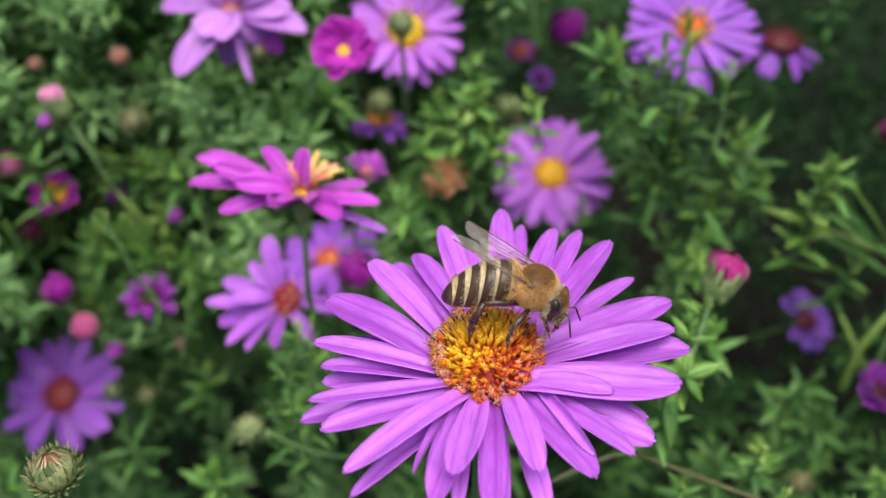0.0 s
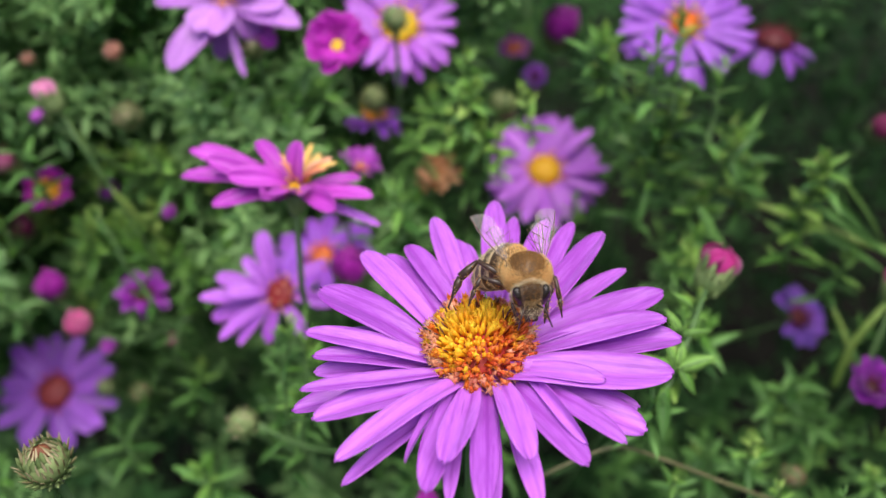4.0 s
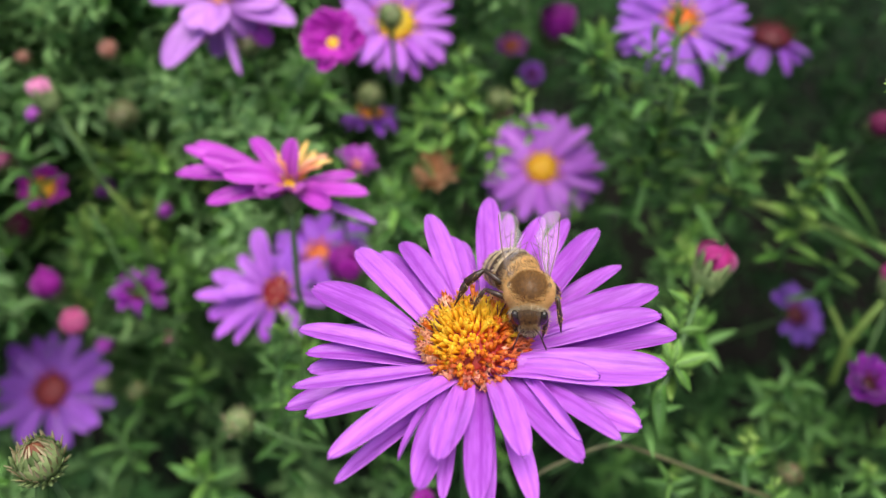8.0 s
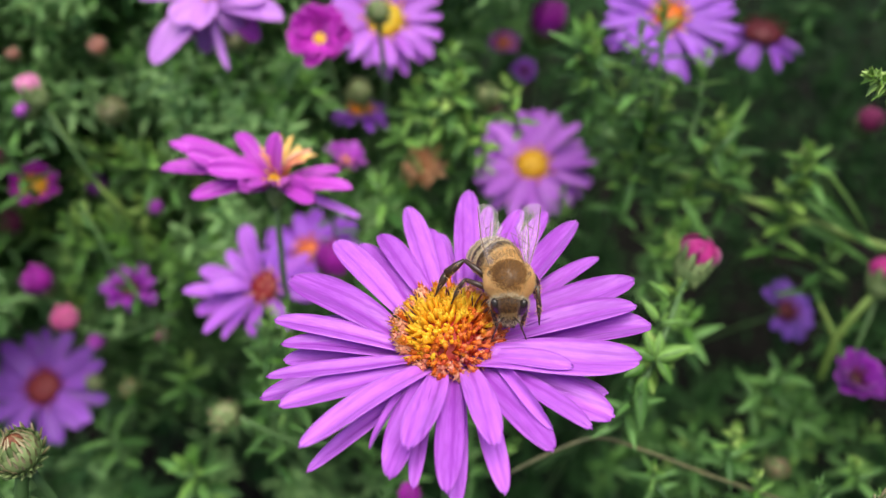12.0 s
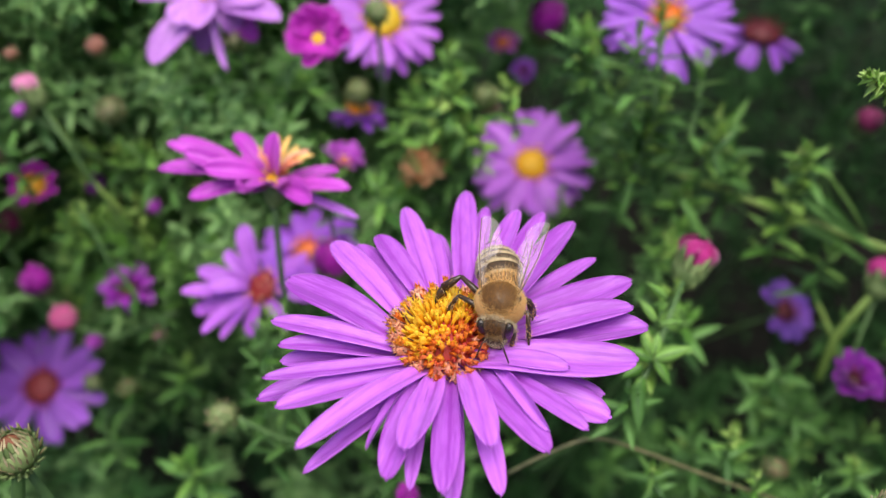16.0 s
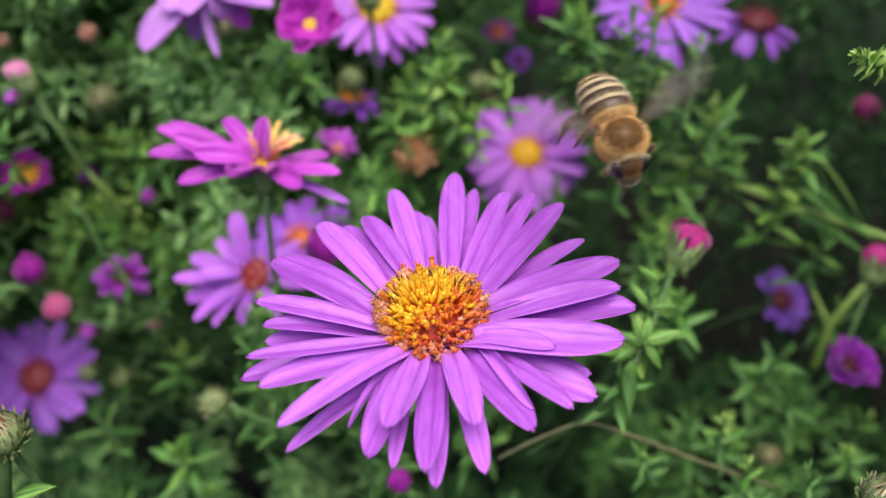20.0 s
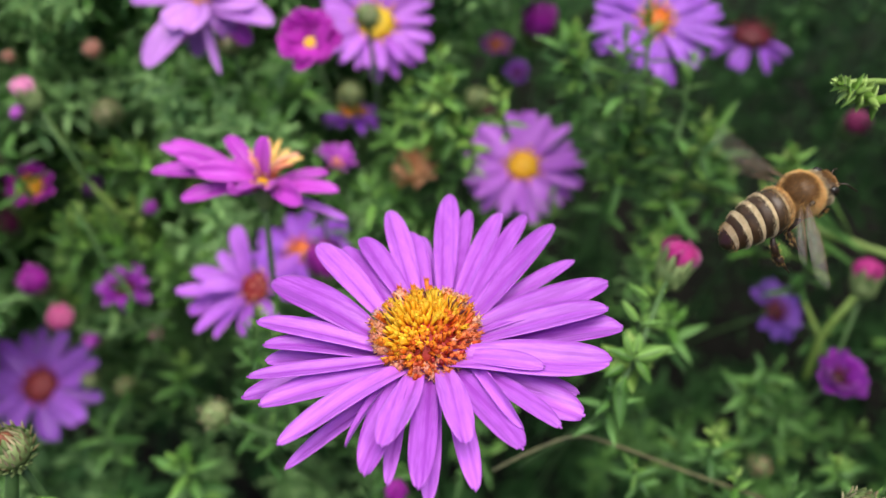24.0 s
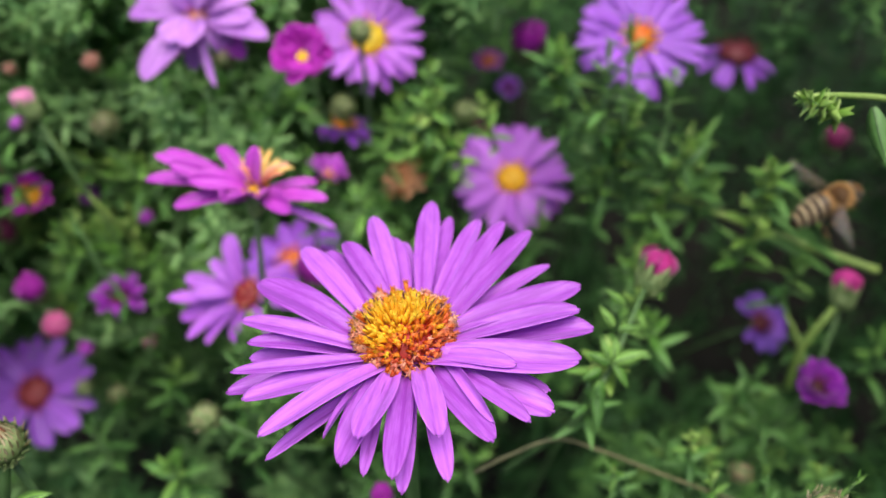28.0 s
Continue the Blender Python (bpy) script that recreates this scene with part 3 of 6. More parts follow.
def bud(place, face, size, petal, label, closed=0.9, green=1.0, seed=1, stem=55):
    """A closed bud: overlapping green bracts and a tuft of furled petals."""
    rng = random.Random(seed)
    b = thing("aster_bud", upright(place, face, rng.uniform(0, 6)), label, "flower bud", "aster buds", 1.6 * size)
    r = size
    part("involucre", mesh("involucre", *spun([(-1.5 * r, 0.25 * r), (-1.25 * r, 0.7 * r), (-0.6 * r, 0.92 * r), (0.0 * r, 0.85 * r)], 12), BRACT), b)
    shape = mesh("bract", *leaf_shape(1.2 * r, 0.55 * r, -0.12, 0.2, 4), BRACT)
    for k in range(16):
        h = -1.25 + 1.0 * k / 16
        turn = Matrix.Rotation(k * 2.39996, 4, "Z") @ Matrix.Translation(((0.72 + 0.2 * k / 16) * r * MM, 0, h * r * MM)) @ Matrix.Rotation(radians(-75), 4, "Y")
        part("bract", shape, b, turn)
    if petal is not None:
        part("core", mesh("core", *dome(0.62 * r, 1.15 * r * closed, 12, 4), petal), b, Matrix.Translation((0, 0, -0.05 * r * MM)))
        pet = mesh("petal", *petal_shape(1.75 * r * closed, 0.95 * r, 0, -0.36 * r, 0, rng, 7, 4, 0.1, 0.1, -0.5), petal)
        for k in range(17):
            ring = 0.74 if k < 10 else 0.45
            a = k * 2.39996
            lean = 112 + rng.uniform(-7, 7)
            turn = (Matrix.Rotation(a, 4, "Z") @ Matrix.Translation((ring * r * MM, 0, -0.1 * r * MM)) @ Matrix.Rotation(radians(-lean), 4, "Y")
                    @ Matrix.Rotation(rng.uniform(-0.25, 0.25), 4, "X") @ Matrix.Scale(rng.uniform(0.85, 1.05), 4))
            part("petal", pet, b, turn)
    ax = Vector(face).normalized()
    pts = local_points(b, stem_points(Vector(place) - ax * 1.4 * r, ax, stem, foot_below(place)))
    part("stem", mesh("stem", *tube(pts, [0.36 + 0.04 * i for i in range(len(pts))], 6), STEM), b)
    return b


def seed_head(place, face, size, label, tuft=BRISTLE, heart=BRACT, seed=1, stem=58, bristles=40):
    """A green globe of bracts with a ring of pale pointed tips round a small sunken centre."""
    rng = random.Random(seed)
    b = thing("aster_seed_head", upright(place, face, rng.uniform(0, 6)), label, "flower bud", "aster buds", 1.6 * size)
    r = size
    part("involucre", mesh("involucre", *spun([(-1.5 * r, 0.25 * r), (-1.3 * r, 0.7 * r), (-0.6 * r, 1.0 * r), (0.05 * r, 0.82 * r), (0.2 * r, 0.45 * r)], 14), BRACT), b)
    shape = mesh("bract", *leaf_shape(0.6 * r, 0.34 * r, -0.12, 0.25, 4), BRACT)
    tip = mesh("bristle", *leaf_shape(0.72 * r, (0.13 if bristles > 90 else 0.19) * r, -0.1, 0.25, 4), tuft)
    low = Vector((0, 0, -0.6 * r))
    for k in range(bristles):
        up, a = radians(-62 + 118 * k / bristles), k * 2.39996
        n = Vector((math.cos(up) * math.cos(a), math.cos(up) * math.sin(a), math.sin(up)))
        t = Vector((-math.sin(up) * math.cos(a), -math.sin(up) * math.sin(a), math.cos(up)))
        t = (t + n * rng.uniform(0.02, 0.3)).normalized()
        y = n.cross(t).normalized()
        m = Matrix((t, y, t.cross(y))).transposed().to_4x4()
        pale = k > 0.35 * bristles and k % 4
        part("bristle" if pale else "bract", tip if pale else shape, b, Matrix.Translation((low + n * r * 1.0) * MM) @ m)
    part("heart", mesh("heart", *dome(0.46 * r, 0.32 * r, 10, 3), heart), b, Matrix.Translation((0, 0, 0.18 * r * MM)))
    ax = Vector(face).normalized()
    pts = local_points(b, stem_points(Vector(place) - ax * 1.4 * r, ax, stem, foot_below(place)))
    part("stem", mesh("stem", *tube(pts, [0.5 + 0.05 * i for i in range(len(pts))], 6), STEM), b)
    return b


def withered(place, face, size, seed=1):
    rng = random.Random(seed)
    b = thing("withered_flower", upright(place, face), "shrivelled brown aster head among green leaves", "dead flower", "", size)
    curl = mesh("petal", *petal_shape(size * 1.0, size * 0.4, size * 0.3, 0.5 * size, 1.6, rng, 7, 3, 0.1), WITHERED)
    part("heart", mesh("heart", *dome(size * 0.85, size * 0.8, 12, 4), WITHERED), b, Matrix.Translation((0, 0, -0.2 * size * MM)))
    for k in range(80):
        p, n = on_dome(size * 0.82, size * 0.78, math.sqrt((k + 0.5) / 80) * 1.1, k * 2.39996)
        turn = Matrix.Translation(p * MM) @ n.to_track_quat("X", "Z").to_matrix().to_4x4() @ Matrix.Rotation(rng.uniform(0, 6), 4, "X") @ Matrix.Rotation(rng.uniform(-0.9, 0.9), 4, "Y") @ Matrix.Scale(rng.uniform(0.26, 0.46), 4)
        part("petal", curl, b, turn)
    pts = local_points(b, stem_points(Vector(place) - Vector(face) * 2, Vector(face), 30, foot_below(place)))
    part("stem", mesh("stem", *tube(pts, [0.5] * len(pts), 6), STEM), b)


def shoot(tip, way, length, leaves, fresh=False, scale=1.0, seed=1, label="", rosette=0.5, bare=0.0, brown=False, star=0.0):
    """A leafy shoot: a stem that ends at tip along way, with narrow leaves in a spiral, crowded towards the tip."""
    rng = random.Random(seed)
    s = thing("leafy_shoot", upright(tip, way, rng.uniform(0, 6)), label or "slender aster shoot with narrow green leaves", "plant shoot", "aster shoots", 4.5 * scale if star else 0.0)
    pts = [(0.02 * length * math.sin(2.2 * q) * rng.uniform(-1, 1), 0.02 * length * math.sin(1.7 * q), -q * length / 6) for q in range(7)]
    part("stem", mesh("stem", *tube(pts, [0.25 * scale + 0.09 * scale * q for q in range(7)], 6), STEM_BROWN if brown else STEM), s)
    for k in range(leaves):
        q = (k / leaves) ** (1.0 + rosette)
        at = -q * length * (1 - bare)
        up = 66 - 58 * min(1.0, q * 2.2) + rng.uniform(-14, 14)
        grow = scale * (0.45 + 0.75 * min(1.0, q * 2.5)) * rng.uniform(0.8, 1.2)
        turn = Matrix.Translation((0, 0, at * MM)) @ Matrix.Rotation(k * 2.39996 + rng.uniform(-0.3, 0.3), 4, "Z") @ Matrix.Rotation(radians(-up), 4, "Y") @ Matrix.Scale(grow, 4)
        part("leaf", rng.choice(STAR_MESHES if q < star else FRESH_MESHES if q < 0.45 * fresh else LEAF_MESHES), s, turn)
    return s


CLEARINGS = []


def clearing(place, radius):
    """A gap in the leaves, through which the shaded inside of the bank shows."""
    CLEARINGS.append((place, radius))


def branch(points, radii, label, material, bare=0.0):
    """A bare woody or green stem laid through points."""
    if bare:
        CLEARINGS.extend((p, bare) for p in points)
    b = thing("branch", pose(0, 0, 0), label, "plant stem")
    pts = [Vector(p) for p in points]
    fine = []
    for i in range(len(pts) - 1):
        p0, p1, p2, p3 = pts[max(i - 1, 0)], pts[i], pts[i + 1], pts[min(i + 2, len(pts) - 1)]
        for k in range(5):
            t = k / 5
            fine.append(0.5 * (2 * p1 + (p2 - p0) * t + (2 * p0 - 5 * p1 + 4 * p2 - p3) * t * t + (3 * p1 - p0 - 3 * p2 + p3) * t ** 3))
    fine.append(pts[-1])
    part("stem", mesh("stem", *tube(fine, [radii[0] + (radii[1] - radii[0]) * i / (len(fine) - 1) for i in range(len(fine))], 8), material), b)
    return b


def long_leaf(place, way, up, length, width, label, material=LEAF):
    """One large lance-shaped leaf from its foot along way."""
    x = Vector(way).normalized()
    y = Vector(up).cross(x).normalized()
    m = Matrix((x, y, x.cross(y))).transposed().to_4x4()
    lf = thing("aster_leaf", Matrix.Translation(Vector(place) * MM) @ m, label, "leaf", "", length * 0.3)
    part("blade", mesh("blade", *leaf_shape(length, width, 0.12, 0.25, 10), material), lf)
    part("midrib", mesh("midrib", *tube([(0, 0, 0.05), (length * 0.5, 0, 0.1 - 0.03 * length), (length * 0.95, 0, -0.108 * length)], [0.16, 0.12, 0.05], 5), STEM), lf)


ragged_aster((-46.2, 146.4, 491.6), (0.01, -0.62, 0.78), [
    (-8.6, -15.1, 3.0, 7.2, PETAL_PALE),
    (-13.9, 0.9, 1.0, 5.5, PETAL_PALE),
    (-12.3, 5.1, 0.0, 5.3, PETAL_PALE),
    (1.4, -8.7, 6.0, 6.2, PETAL_PALE),
    (16.2, -4.8, 2.0, 6.2, PETAL_PALE),
    (12.8, -0.9, 2.0, 5.3, PETAL_PALE),
    (4.3, -15.3, 1.0, 2.0, PETAL_PALE),
    (-7.5, -6.6, -3.0, 6.8, PETAL_BRIGHT),
    (7.1, -5.9, -2.0, 5.5, PETAL_PALE),
    (-4.6, -7.3, 5.0, 5.8, PETAL_PALE),
    (-11.4, 9.7, 0.0, 5.3, PETAL_PALE),
    (-5.1, 13.5, 2.0, 5.5, PETAL_PALE),
    (1.1, 14.3, 1.0, 5.3, PETAL_PALE),
    (6.9, 12.8, 2.0, 5.5, PETAL_PALE),
    (12.3, 7.1, 0.0, 5.3, PETAL_PALE),
    (-4.0, 5.7, 7.0, 4.6, PETAL_PALE),
    (4.0, 4.6, 8.0, 4.6, PETAL_PALE),
    (10.3, -7.1, -4.0, 4.6, PETAL_BRIGHT),
    (-1.1, -10.5, -4.0, 4.3, PETAL_PALE),
], CORAL, 1.8, "loose pale pink aster with shaggy hanging petals")
aster((-22.3, 135.5, 487.3), (0.01, -0.66, 0.75), 7.8, 12, PETAL_MAGENTA, GOLD, label="half-open magenta aster with a small golden disc", disc_size=0.2, tufts=False, cup=0.36, layers=2, seed=5, width=4.4, spread=0.06)
aster((-11.9, 163.1, 479.5), (0.10, -0.58, 0.81), 14.1, 17, PETAL_SOFT, GOLD, label="open purple aster with a golden disc behind buds", disc_size=0.32, cup=0.05, seed=6)
aster((25.2, 163.8, 439.0), (-0.04, -0.50, 0.86), 17.1, 16, PETAL_SOFT, GOLD, label="open lilac aster with a golden-orange disc", disc_size=0.26, cup=0.08, seed=7)
aster((50.7, 154.2, 483.9), (0.01, -0.62, 0.78), 15.0, 20, PETAL_VIOLET, AMBER, label="violet aster partly hidden by green shoots", disc_size=0.22, cup=0.05, seed=8)
aster((91.0, 196.5, 460.8), (0.00, -0.11, 0.99), 12.7, 12, PETAL_VIOLET, WINE, label="spent violet aster with a wine-red disc", disc_size=0.42, cup=-0.35, layers=1, seed=9)
ragged_aster((-25.1, 97.2, 480.3), (0.1, 0.22, 0.97), [
    (-18.1, 6.6, -1.0, 3.1, PETAL_BRIGHT),
    (-18.1, 3.0, 2.0, 3.3, PETAL_BRIGHT),
    (-16.8, 8.4, -3.0, 2.8, PETAL_BRIGHT),
    (-13.7, 4.2, 4.0, 3.8, PETAL_BRIGHT),
    (-7.6, 8.2, -3.0, 3.0, PETAL_BRIGHT),
    (-12.6, -2.7, 4.0, 2.8, PETAL_BRIGHT),
    (-4.9, -1.8, 6.0, 4.1, PETAL_BRIGHT),
    (1.6, 6.9, 5.0, 3.8, PETAL_BRIGHT),
    (7.8, -2.6, 6.0, 3.8, PETAL_BRIGHT),
    (12.8, -1.3, 3.0, 3.0, PETAL_BRIGHT),
    (10.2, 2.0, -3.0, 2.1, PETAL_BRIGHT),
    (13.7, -5.7, 0.0, 1.5, PETAL_SOFT),
    (2.9, -1.6, 7.0, 3.6, PETAL_BRIGHT),
    (-9.5, 1.3, 6.0, 3.8, PETAL_BRIGHT),
    (-1.8, -0.7, 8.0, 3.6, PETAL_BRIGHT),
    (-5.5, 4.6, 0.0, 3.1, PETAL_BRIGHT),
], GOLD, 1.7, "bright purple aster seen from its side on a green stem", straps=[
    (-2.0, 4.2, 1.0, 1.3, STRAP),
    (-0.8, 5.7, 0.0, 1.3, STRAP),
    (0.5, 6.3, -1.0, 1.3, STRAP),
    (2.3, 6.0, -1.0, 1.3, STRAP),
    (3.1, 4.7, -2.0, 1.3, STRAP),
    (3.8, 3.1, 2.0, 1.3, PEACH),
    (5.1, 3.8, 1.0, 1.3, PEACH),
    (6.0, 3.1, 2.0, 1.3, STRAP),
    (4.6, 2.0, 3.0, 1.3, PEACH),
    (-1.4, 3.0, 3.0, 1.3, PEACH),
], stem=40, rise=0.9, facing=(0.0, -0.25, 0.97))
ragged_aster((-34.5, 106.5, 448.3), (-0.3, -0.5, 0.82), [
    (-15.2, -1.4, 2.0, 3.6, PETAL_SOFT),
    (-12.4, 3.2, 1.0, 3.6, PETAL_SOFT),
    (-7.2, 7.2, 0.0, 2.9, PETAL_SOFT),
    (-3.4, 12.6, -1.0, 3.8, PETAL_SOFT),
    (-11.0, -9.0, 3.0, 3.4, PETAL_SOFT),
    (-6.8, -10.4, 3.0, 3.2, PETAL_SOFT),
    (-1.6, -9.9, 2.0, 3.4, PETAL_SOFT),
    (-13.5, -5.1, 0.0, 3.4, PETAL_SOFT),
    (-9.5, 0.2, 4.0, 3.2, PETAL_SOFT),
    (9.5, 6.3, -2.0, 3.2, PETAL_SOFT),
    (11.0, -1.8, 0.0, 3.2, PETAL_SOFT),
    (6.3, -8.6, 2.0, 3.2, PETAL_SOFT),
    (4.5, 10.8, -2.0, 3.2, PETAL_VIOLET),
    (-5.6, -6.8, -1.0, 2.9, PETAL_SOFT),
], CRIMSON, 3.4, "pale lilac aster with a red disc", rise=0.35)
aster((-29.4, 128.6, 439.1), (-0.10, -0.22, 0.97), 12.4, 12, PETAL_VIOLET, RUST, label="violet aster half hidden behind another flower", disc_size=0.2, cup=0.1, seed=12)
aster((-109.8, 130.0, 387.6), (0.00, -0.54, 0.84), 17.6, 9, PETAL_BLUE, RUST_DARK, label="violet aster with a deep red disc", disc_size=0.27, cup=0.02, seed=13, width=4.6)
aster((-103.8, 154.2, 438.9), (0.31, -0.49, 0.81), 7.6, 9, PETAL_MAGENTA, GOLD, label="small half-open magenta aster with a golden centre", disc_size=0.45, cup=0.45, seed=14)
aster((-74.9, 129.7, 425.3), (0.21, -0.30, 0.93), 7.2, 7, PETAL_DEEP, WINE, label="small drooping purple aster", disc_size=0.3, cup=0.3, seed=15)
aster((85.7, 97.0, 431.3), (0.00, -0.33, 0.94), 6.9, 13, PETAL_DEEP, WINE, label="half-closed deep purple aster", disc_size=0.26, cup=0.5, seed=16, width=3.6)
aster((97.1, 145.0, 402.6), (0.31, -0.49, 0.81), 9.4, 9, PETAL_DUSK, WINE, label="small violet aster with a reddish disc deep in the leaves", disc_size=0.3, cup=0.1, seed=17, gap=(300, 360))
aster((20.4, 220.7, 446.6), (0.00, -0.22, 0.98), 5.8, 9, PETAL_PURPLE, AMBER, label="small purple aster with an orange disc in the shade", disc_size=0.4, cup=0.3, seed=18)
aster((27.9, 224.0, 435.0), (0.00, -0.54, 0.84), 5.3, 8, PETAL_VIOLET, WINE, label="small violet aster in the shade", disc_size=0.3, cup=0.4, seed=19)
aster((-18.8, 158.1, 458.2), (0.00, 0.20, 0.98), 8.0, 10, PETAL_VIOLET, AMBER, label="violet aster below a green bud", disc_size=0.3, cup=-0.05, seed=20)
aster((-20.4, 137.2, 456.7), (0.31, -0.00, 0.95), 6.1, 9, PETAL_PURPLE, AMBER, label="purple aster behind leaves", disc_size=0.08, cup=0.45, seed=21)
bud((-20.5, 113.1, 448.6), (0.00, -0.22, 0.98), 4.2, PETAL_MAGENTA, "closed magenta aster bud in a green cup", seed=2)
bud((-99.1, 133.7, 424.0), (0.11, -0.51, 0.85), 3.8, PETAL_MAGENTA, "closed magenta aster bud in a green cup", seed=3)
bud((-93.5, 129.1, 415.5), (0.11, -0.51, 0.85), 3.3, PETAL_PINK, "small pink aster bud", seed=4)
bud((-115.6, 155.5, 425.0), (0.11, -0.51, 0.85), 3.4, PETAL_WINE, "wine-red closed aster bud in a green cup", seed=5)
bud((-83.6, 136.9, 475.5), (-0.38, 0.20, 0.90), 2.6, PETAL_ROSE, "pale pink aster bud in a green cup", seed=6)
bud((-88.0, 138.4, 469.6), (-0.42, -0.44, 0.79), 1.7, PETAL_PURPLE, "small purple aster bud", seed=7)
bud((29.7, 191.6, 466.4), (0.00, -0.52, 0.86), 5.2, PETAL_MAGENTA, "closed magenta aster bud in a green cup", seed=8)
bud((42.1, 87.6, 471.5), (0.39, 0.39, 0.83), 3.0, PETAL_CERISE, "magenta aster bud bursting from a green cup", seed=9, stem=10)
bud((105.9, 157.8, 455.3), (0.00, -0.52, 0.86), 3.3, PETAL_WINE, "wine-red closed aster bud in a green cup", seed=10)
bud((94.7, 114.7, 443.3), (0.11, 0.46, 0.88), 3.1, PETAL_CERISE, "rosy pink aster bud", seed=11)
bud((-72.2, 150.6, 434.4), (0.00, -0.52, 0.86), 2.0, PETAL_PURPLE, "small purple aster bud", seed=12)
bud((-92.1, 162.4, 433.0), (0.00, -0.52, 0.86), 3.1, PETAL_PURPLE, "small purple aster bud", seed=13)
bud((-87.5, 128.2, 408.2), (0.00, -0.52, 0.86), 2.3, PETAL_PURPLE, "small purple aster bud", seed=14)
bud((-71.2, 129.4, 409.5), (0.00, -0.52, 0.86), 1.7, PETAL_PINK, "small pink aster bud", seed=15)
bud((-76.8, 156.7, 475.6), (0.00, -0.52, 0.86), 2.2, PETAL_PEACH, "faded peach aster bud", seed=16)
bud((-108.9, 150.5, 450.1), (0.00, -0.52, 0.86), 3.3, PETAL_PINK, "rosy pink aster bud", seed=17)
bud((-97.3, 157.4, 473.5), (0.00, -0.52, 0.86), 1.6, PETAL_PEACH, "faded peach aster bud", seed=18)
bud((17.7, 201.7, 432.0), (0.00, -0.52, 0.86), 2.8, PETAL_WINE, "wine-red closed aster bud in a green cup", seed=19)
bud((-4.0, 70.4, 432.1), (0.00, -0.52, 0.86), 2.2, PETAL_MAGENTA, "closed magenta aster bud in a green cup", seed=20)
seed_head((-46.3, 48.1, 478.8), (0.05, -0.01, 1.00), 2.5, "green and cream aster seed head with a rusty centre", seed=2, heart=RUST_BROWN, tuft=BRISTLE_DULL, bristles=110)
seed_head((-36.3, 77.5, 445.4), (-0.09, -0.39, 0.92), 2.4, "green aster seed head with cream tips", seed=3)
seed_head((11.8, 145.7, 469.6), (0.10, -0.68, 0.73), 2.5, "pale green aster seed head with cream tips round a green heart", seed=4, tuft=BRISTLE_GREEN, bristles=88)
seed_head((-17.6, 150.9, 468.3), (0.00, -0.55, 0.83), 2.5, "pale green aster seed head with cream tips", seed=5, tuft=BRISTLE_GREEN, bristles=88)
seed_head((-74.3, 148.0, 465.3), (0.00, -0.48, 0.88), 2.7, "cream tufted aster seed head", seed=6, bristles=130)
seed_head((-41.3, 143.4, 484.4), (0.00, -0.48, 0.88), 2.1, "cream tufted aster seed head", seed=7, bristles=120)
seed_head((-84.4, 127.2, 391.6), (0.00, -0.48, 0.88), 2.3, "small peach-coloured seed head", seed=8, tuft=PETAL_PEACH)
seed_head((-93.9, 128.0, 392.5), (0.00, -0.48, 0.88), 2.3, "green aster seed head with cream tips", seed=9)
seed_head((68.2, 82.8, 421.4), (0.00, -0.48, 0.88), 2.0, "small peach-coloured seed head", seed=10, tuft=PETAL_PEACH, bristles=60)
seed_head((-11.7, 145.6, 489.7), (0.00, -0.35, 0.94), 2.5, "green aster seed head with cream tips", seed=11)
withered((-2.6, 138.9, 455.6), (0.00, -0.60, 0.80), 4.5, 3)
shoot((50.8, 76.6, 509.8), (-0.89, -0.08, 0.45), 7, 52, star=1.0, scale=0.36, seed=1, rosette=0.2, label="bright green aster shoot tip reaching in")
branch([(51.9, 77.5, 509.3), (57.2, 78.5, 508.9), (67.4, 82.6, 505.8), (82.2, 93.7, 495.5)], (0.30, 0.60), "pale green stem of a near shoot", STEM_LIGHT)
shoot((38.5, 83.0, 471.3), (0.11, 0.15, 0.98), 7, 16, star=0.4, fresh=3, scale=0.42, seed=2)
shoot((32.9, 71.5, 468.7), (0.11, -0.19, 0.98), 6, 12, star=0.7, fresh=3, scale=0.72, seed=3, rosette=0.3)
shoot((35.2, 77.5, 471.0), (0.11, 0.15, 0.98), 9, 10, fresh=3, scale=0.45, seed=6)
shoot((76.1, 126.8, 466.9), (0.00, -0.01, 1.00), 30, 30, star=0.7, fresh=3, scale=1.1, seed=4)
shoot((39.5, 133.3, 490.3), (0.00, 0.28, 0.96), 20, 18, fresh=True, scale=1.0, seed=21)
shoot((43.8, 136.5, 494.0), (0.00, 0.40, 0.92), 22, 20, fresh=True, scale=1.0, seed=22)
shoot((55.6, 139.2, 481.7), (0.10, 0.40, 0.91), 20, 16, fresh=True, scale=1.0, seed=23)
shoot((46.8, 140.7, 475.8), (0.00, 0.32, 0.95), 22, 20, scale=1.0, seed=24)
shoot((31.7, 149.5, 439.9), (0.11, 0.15, 0.98), 22, 18, fresh=True, scale=1.0, seed=25)
shoot((-23.9, 86.5, 463.6), (0.10, 0.20, 0.98), 35, 18, fresh=True, scale=0.6, seed=26)
shoot((-29.8, 85.8, 458.2), (0.00, 0.20, 0.98), 35, 16, scale=0.6, seed=27)
shoot((29.3, 66.1, 465.4), (0.00, -0.16, 0.99), 9, 10, scale=0.6, seed=28)
shoot((-22.0, 128.4, 469.6), (0.00, 0.20, 0.98), 30, 16, fresh=True, scale=0.7, seed=29)
shoot((-88.7, 137.3, 442.1), (0.00, -0.22, 0.98), 30, 18, fresh=True, scale=0.9, seed=30)
shoot((-80.6, 140.6, 441.2), (0.20, -0.22, 0.96), 30, 18, fresh=True, scale=0.9, seed=31)
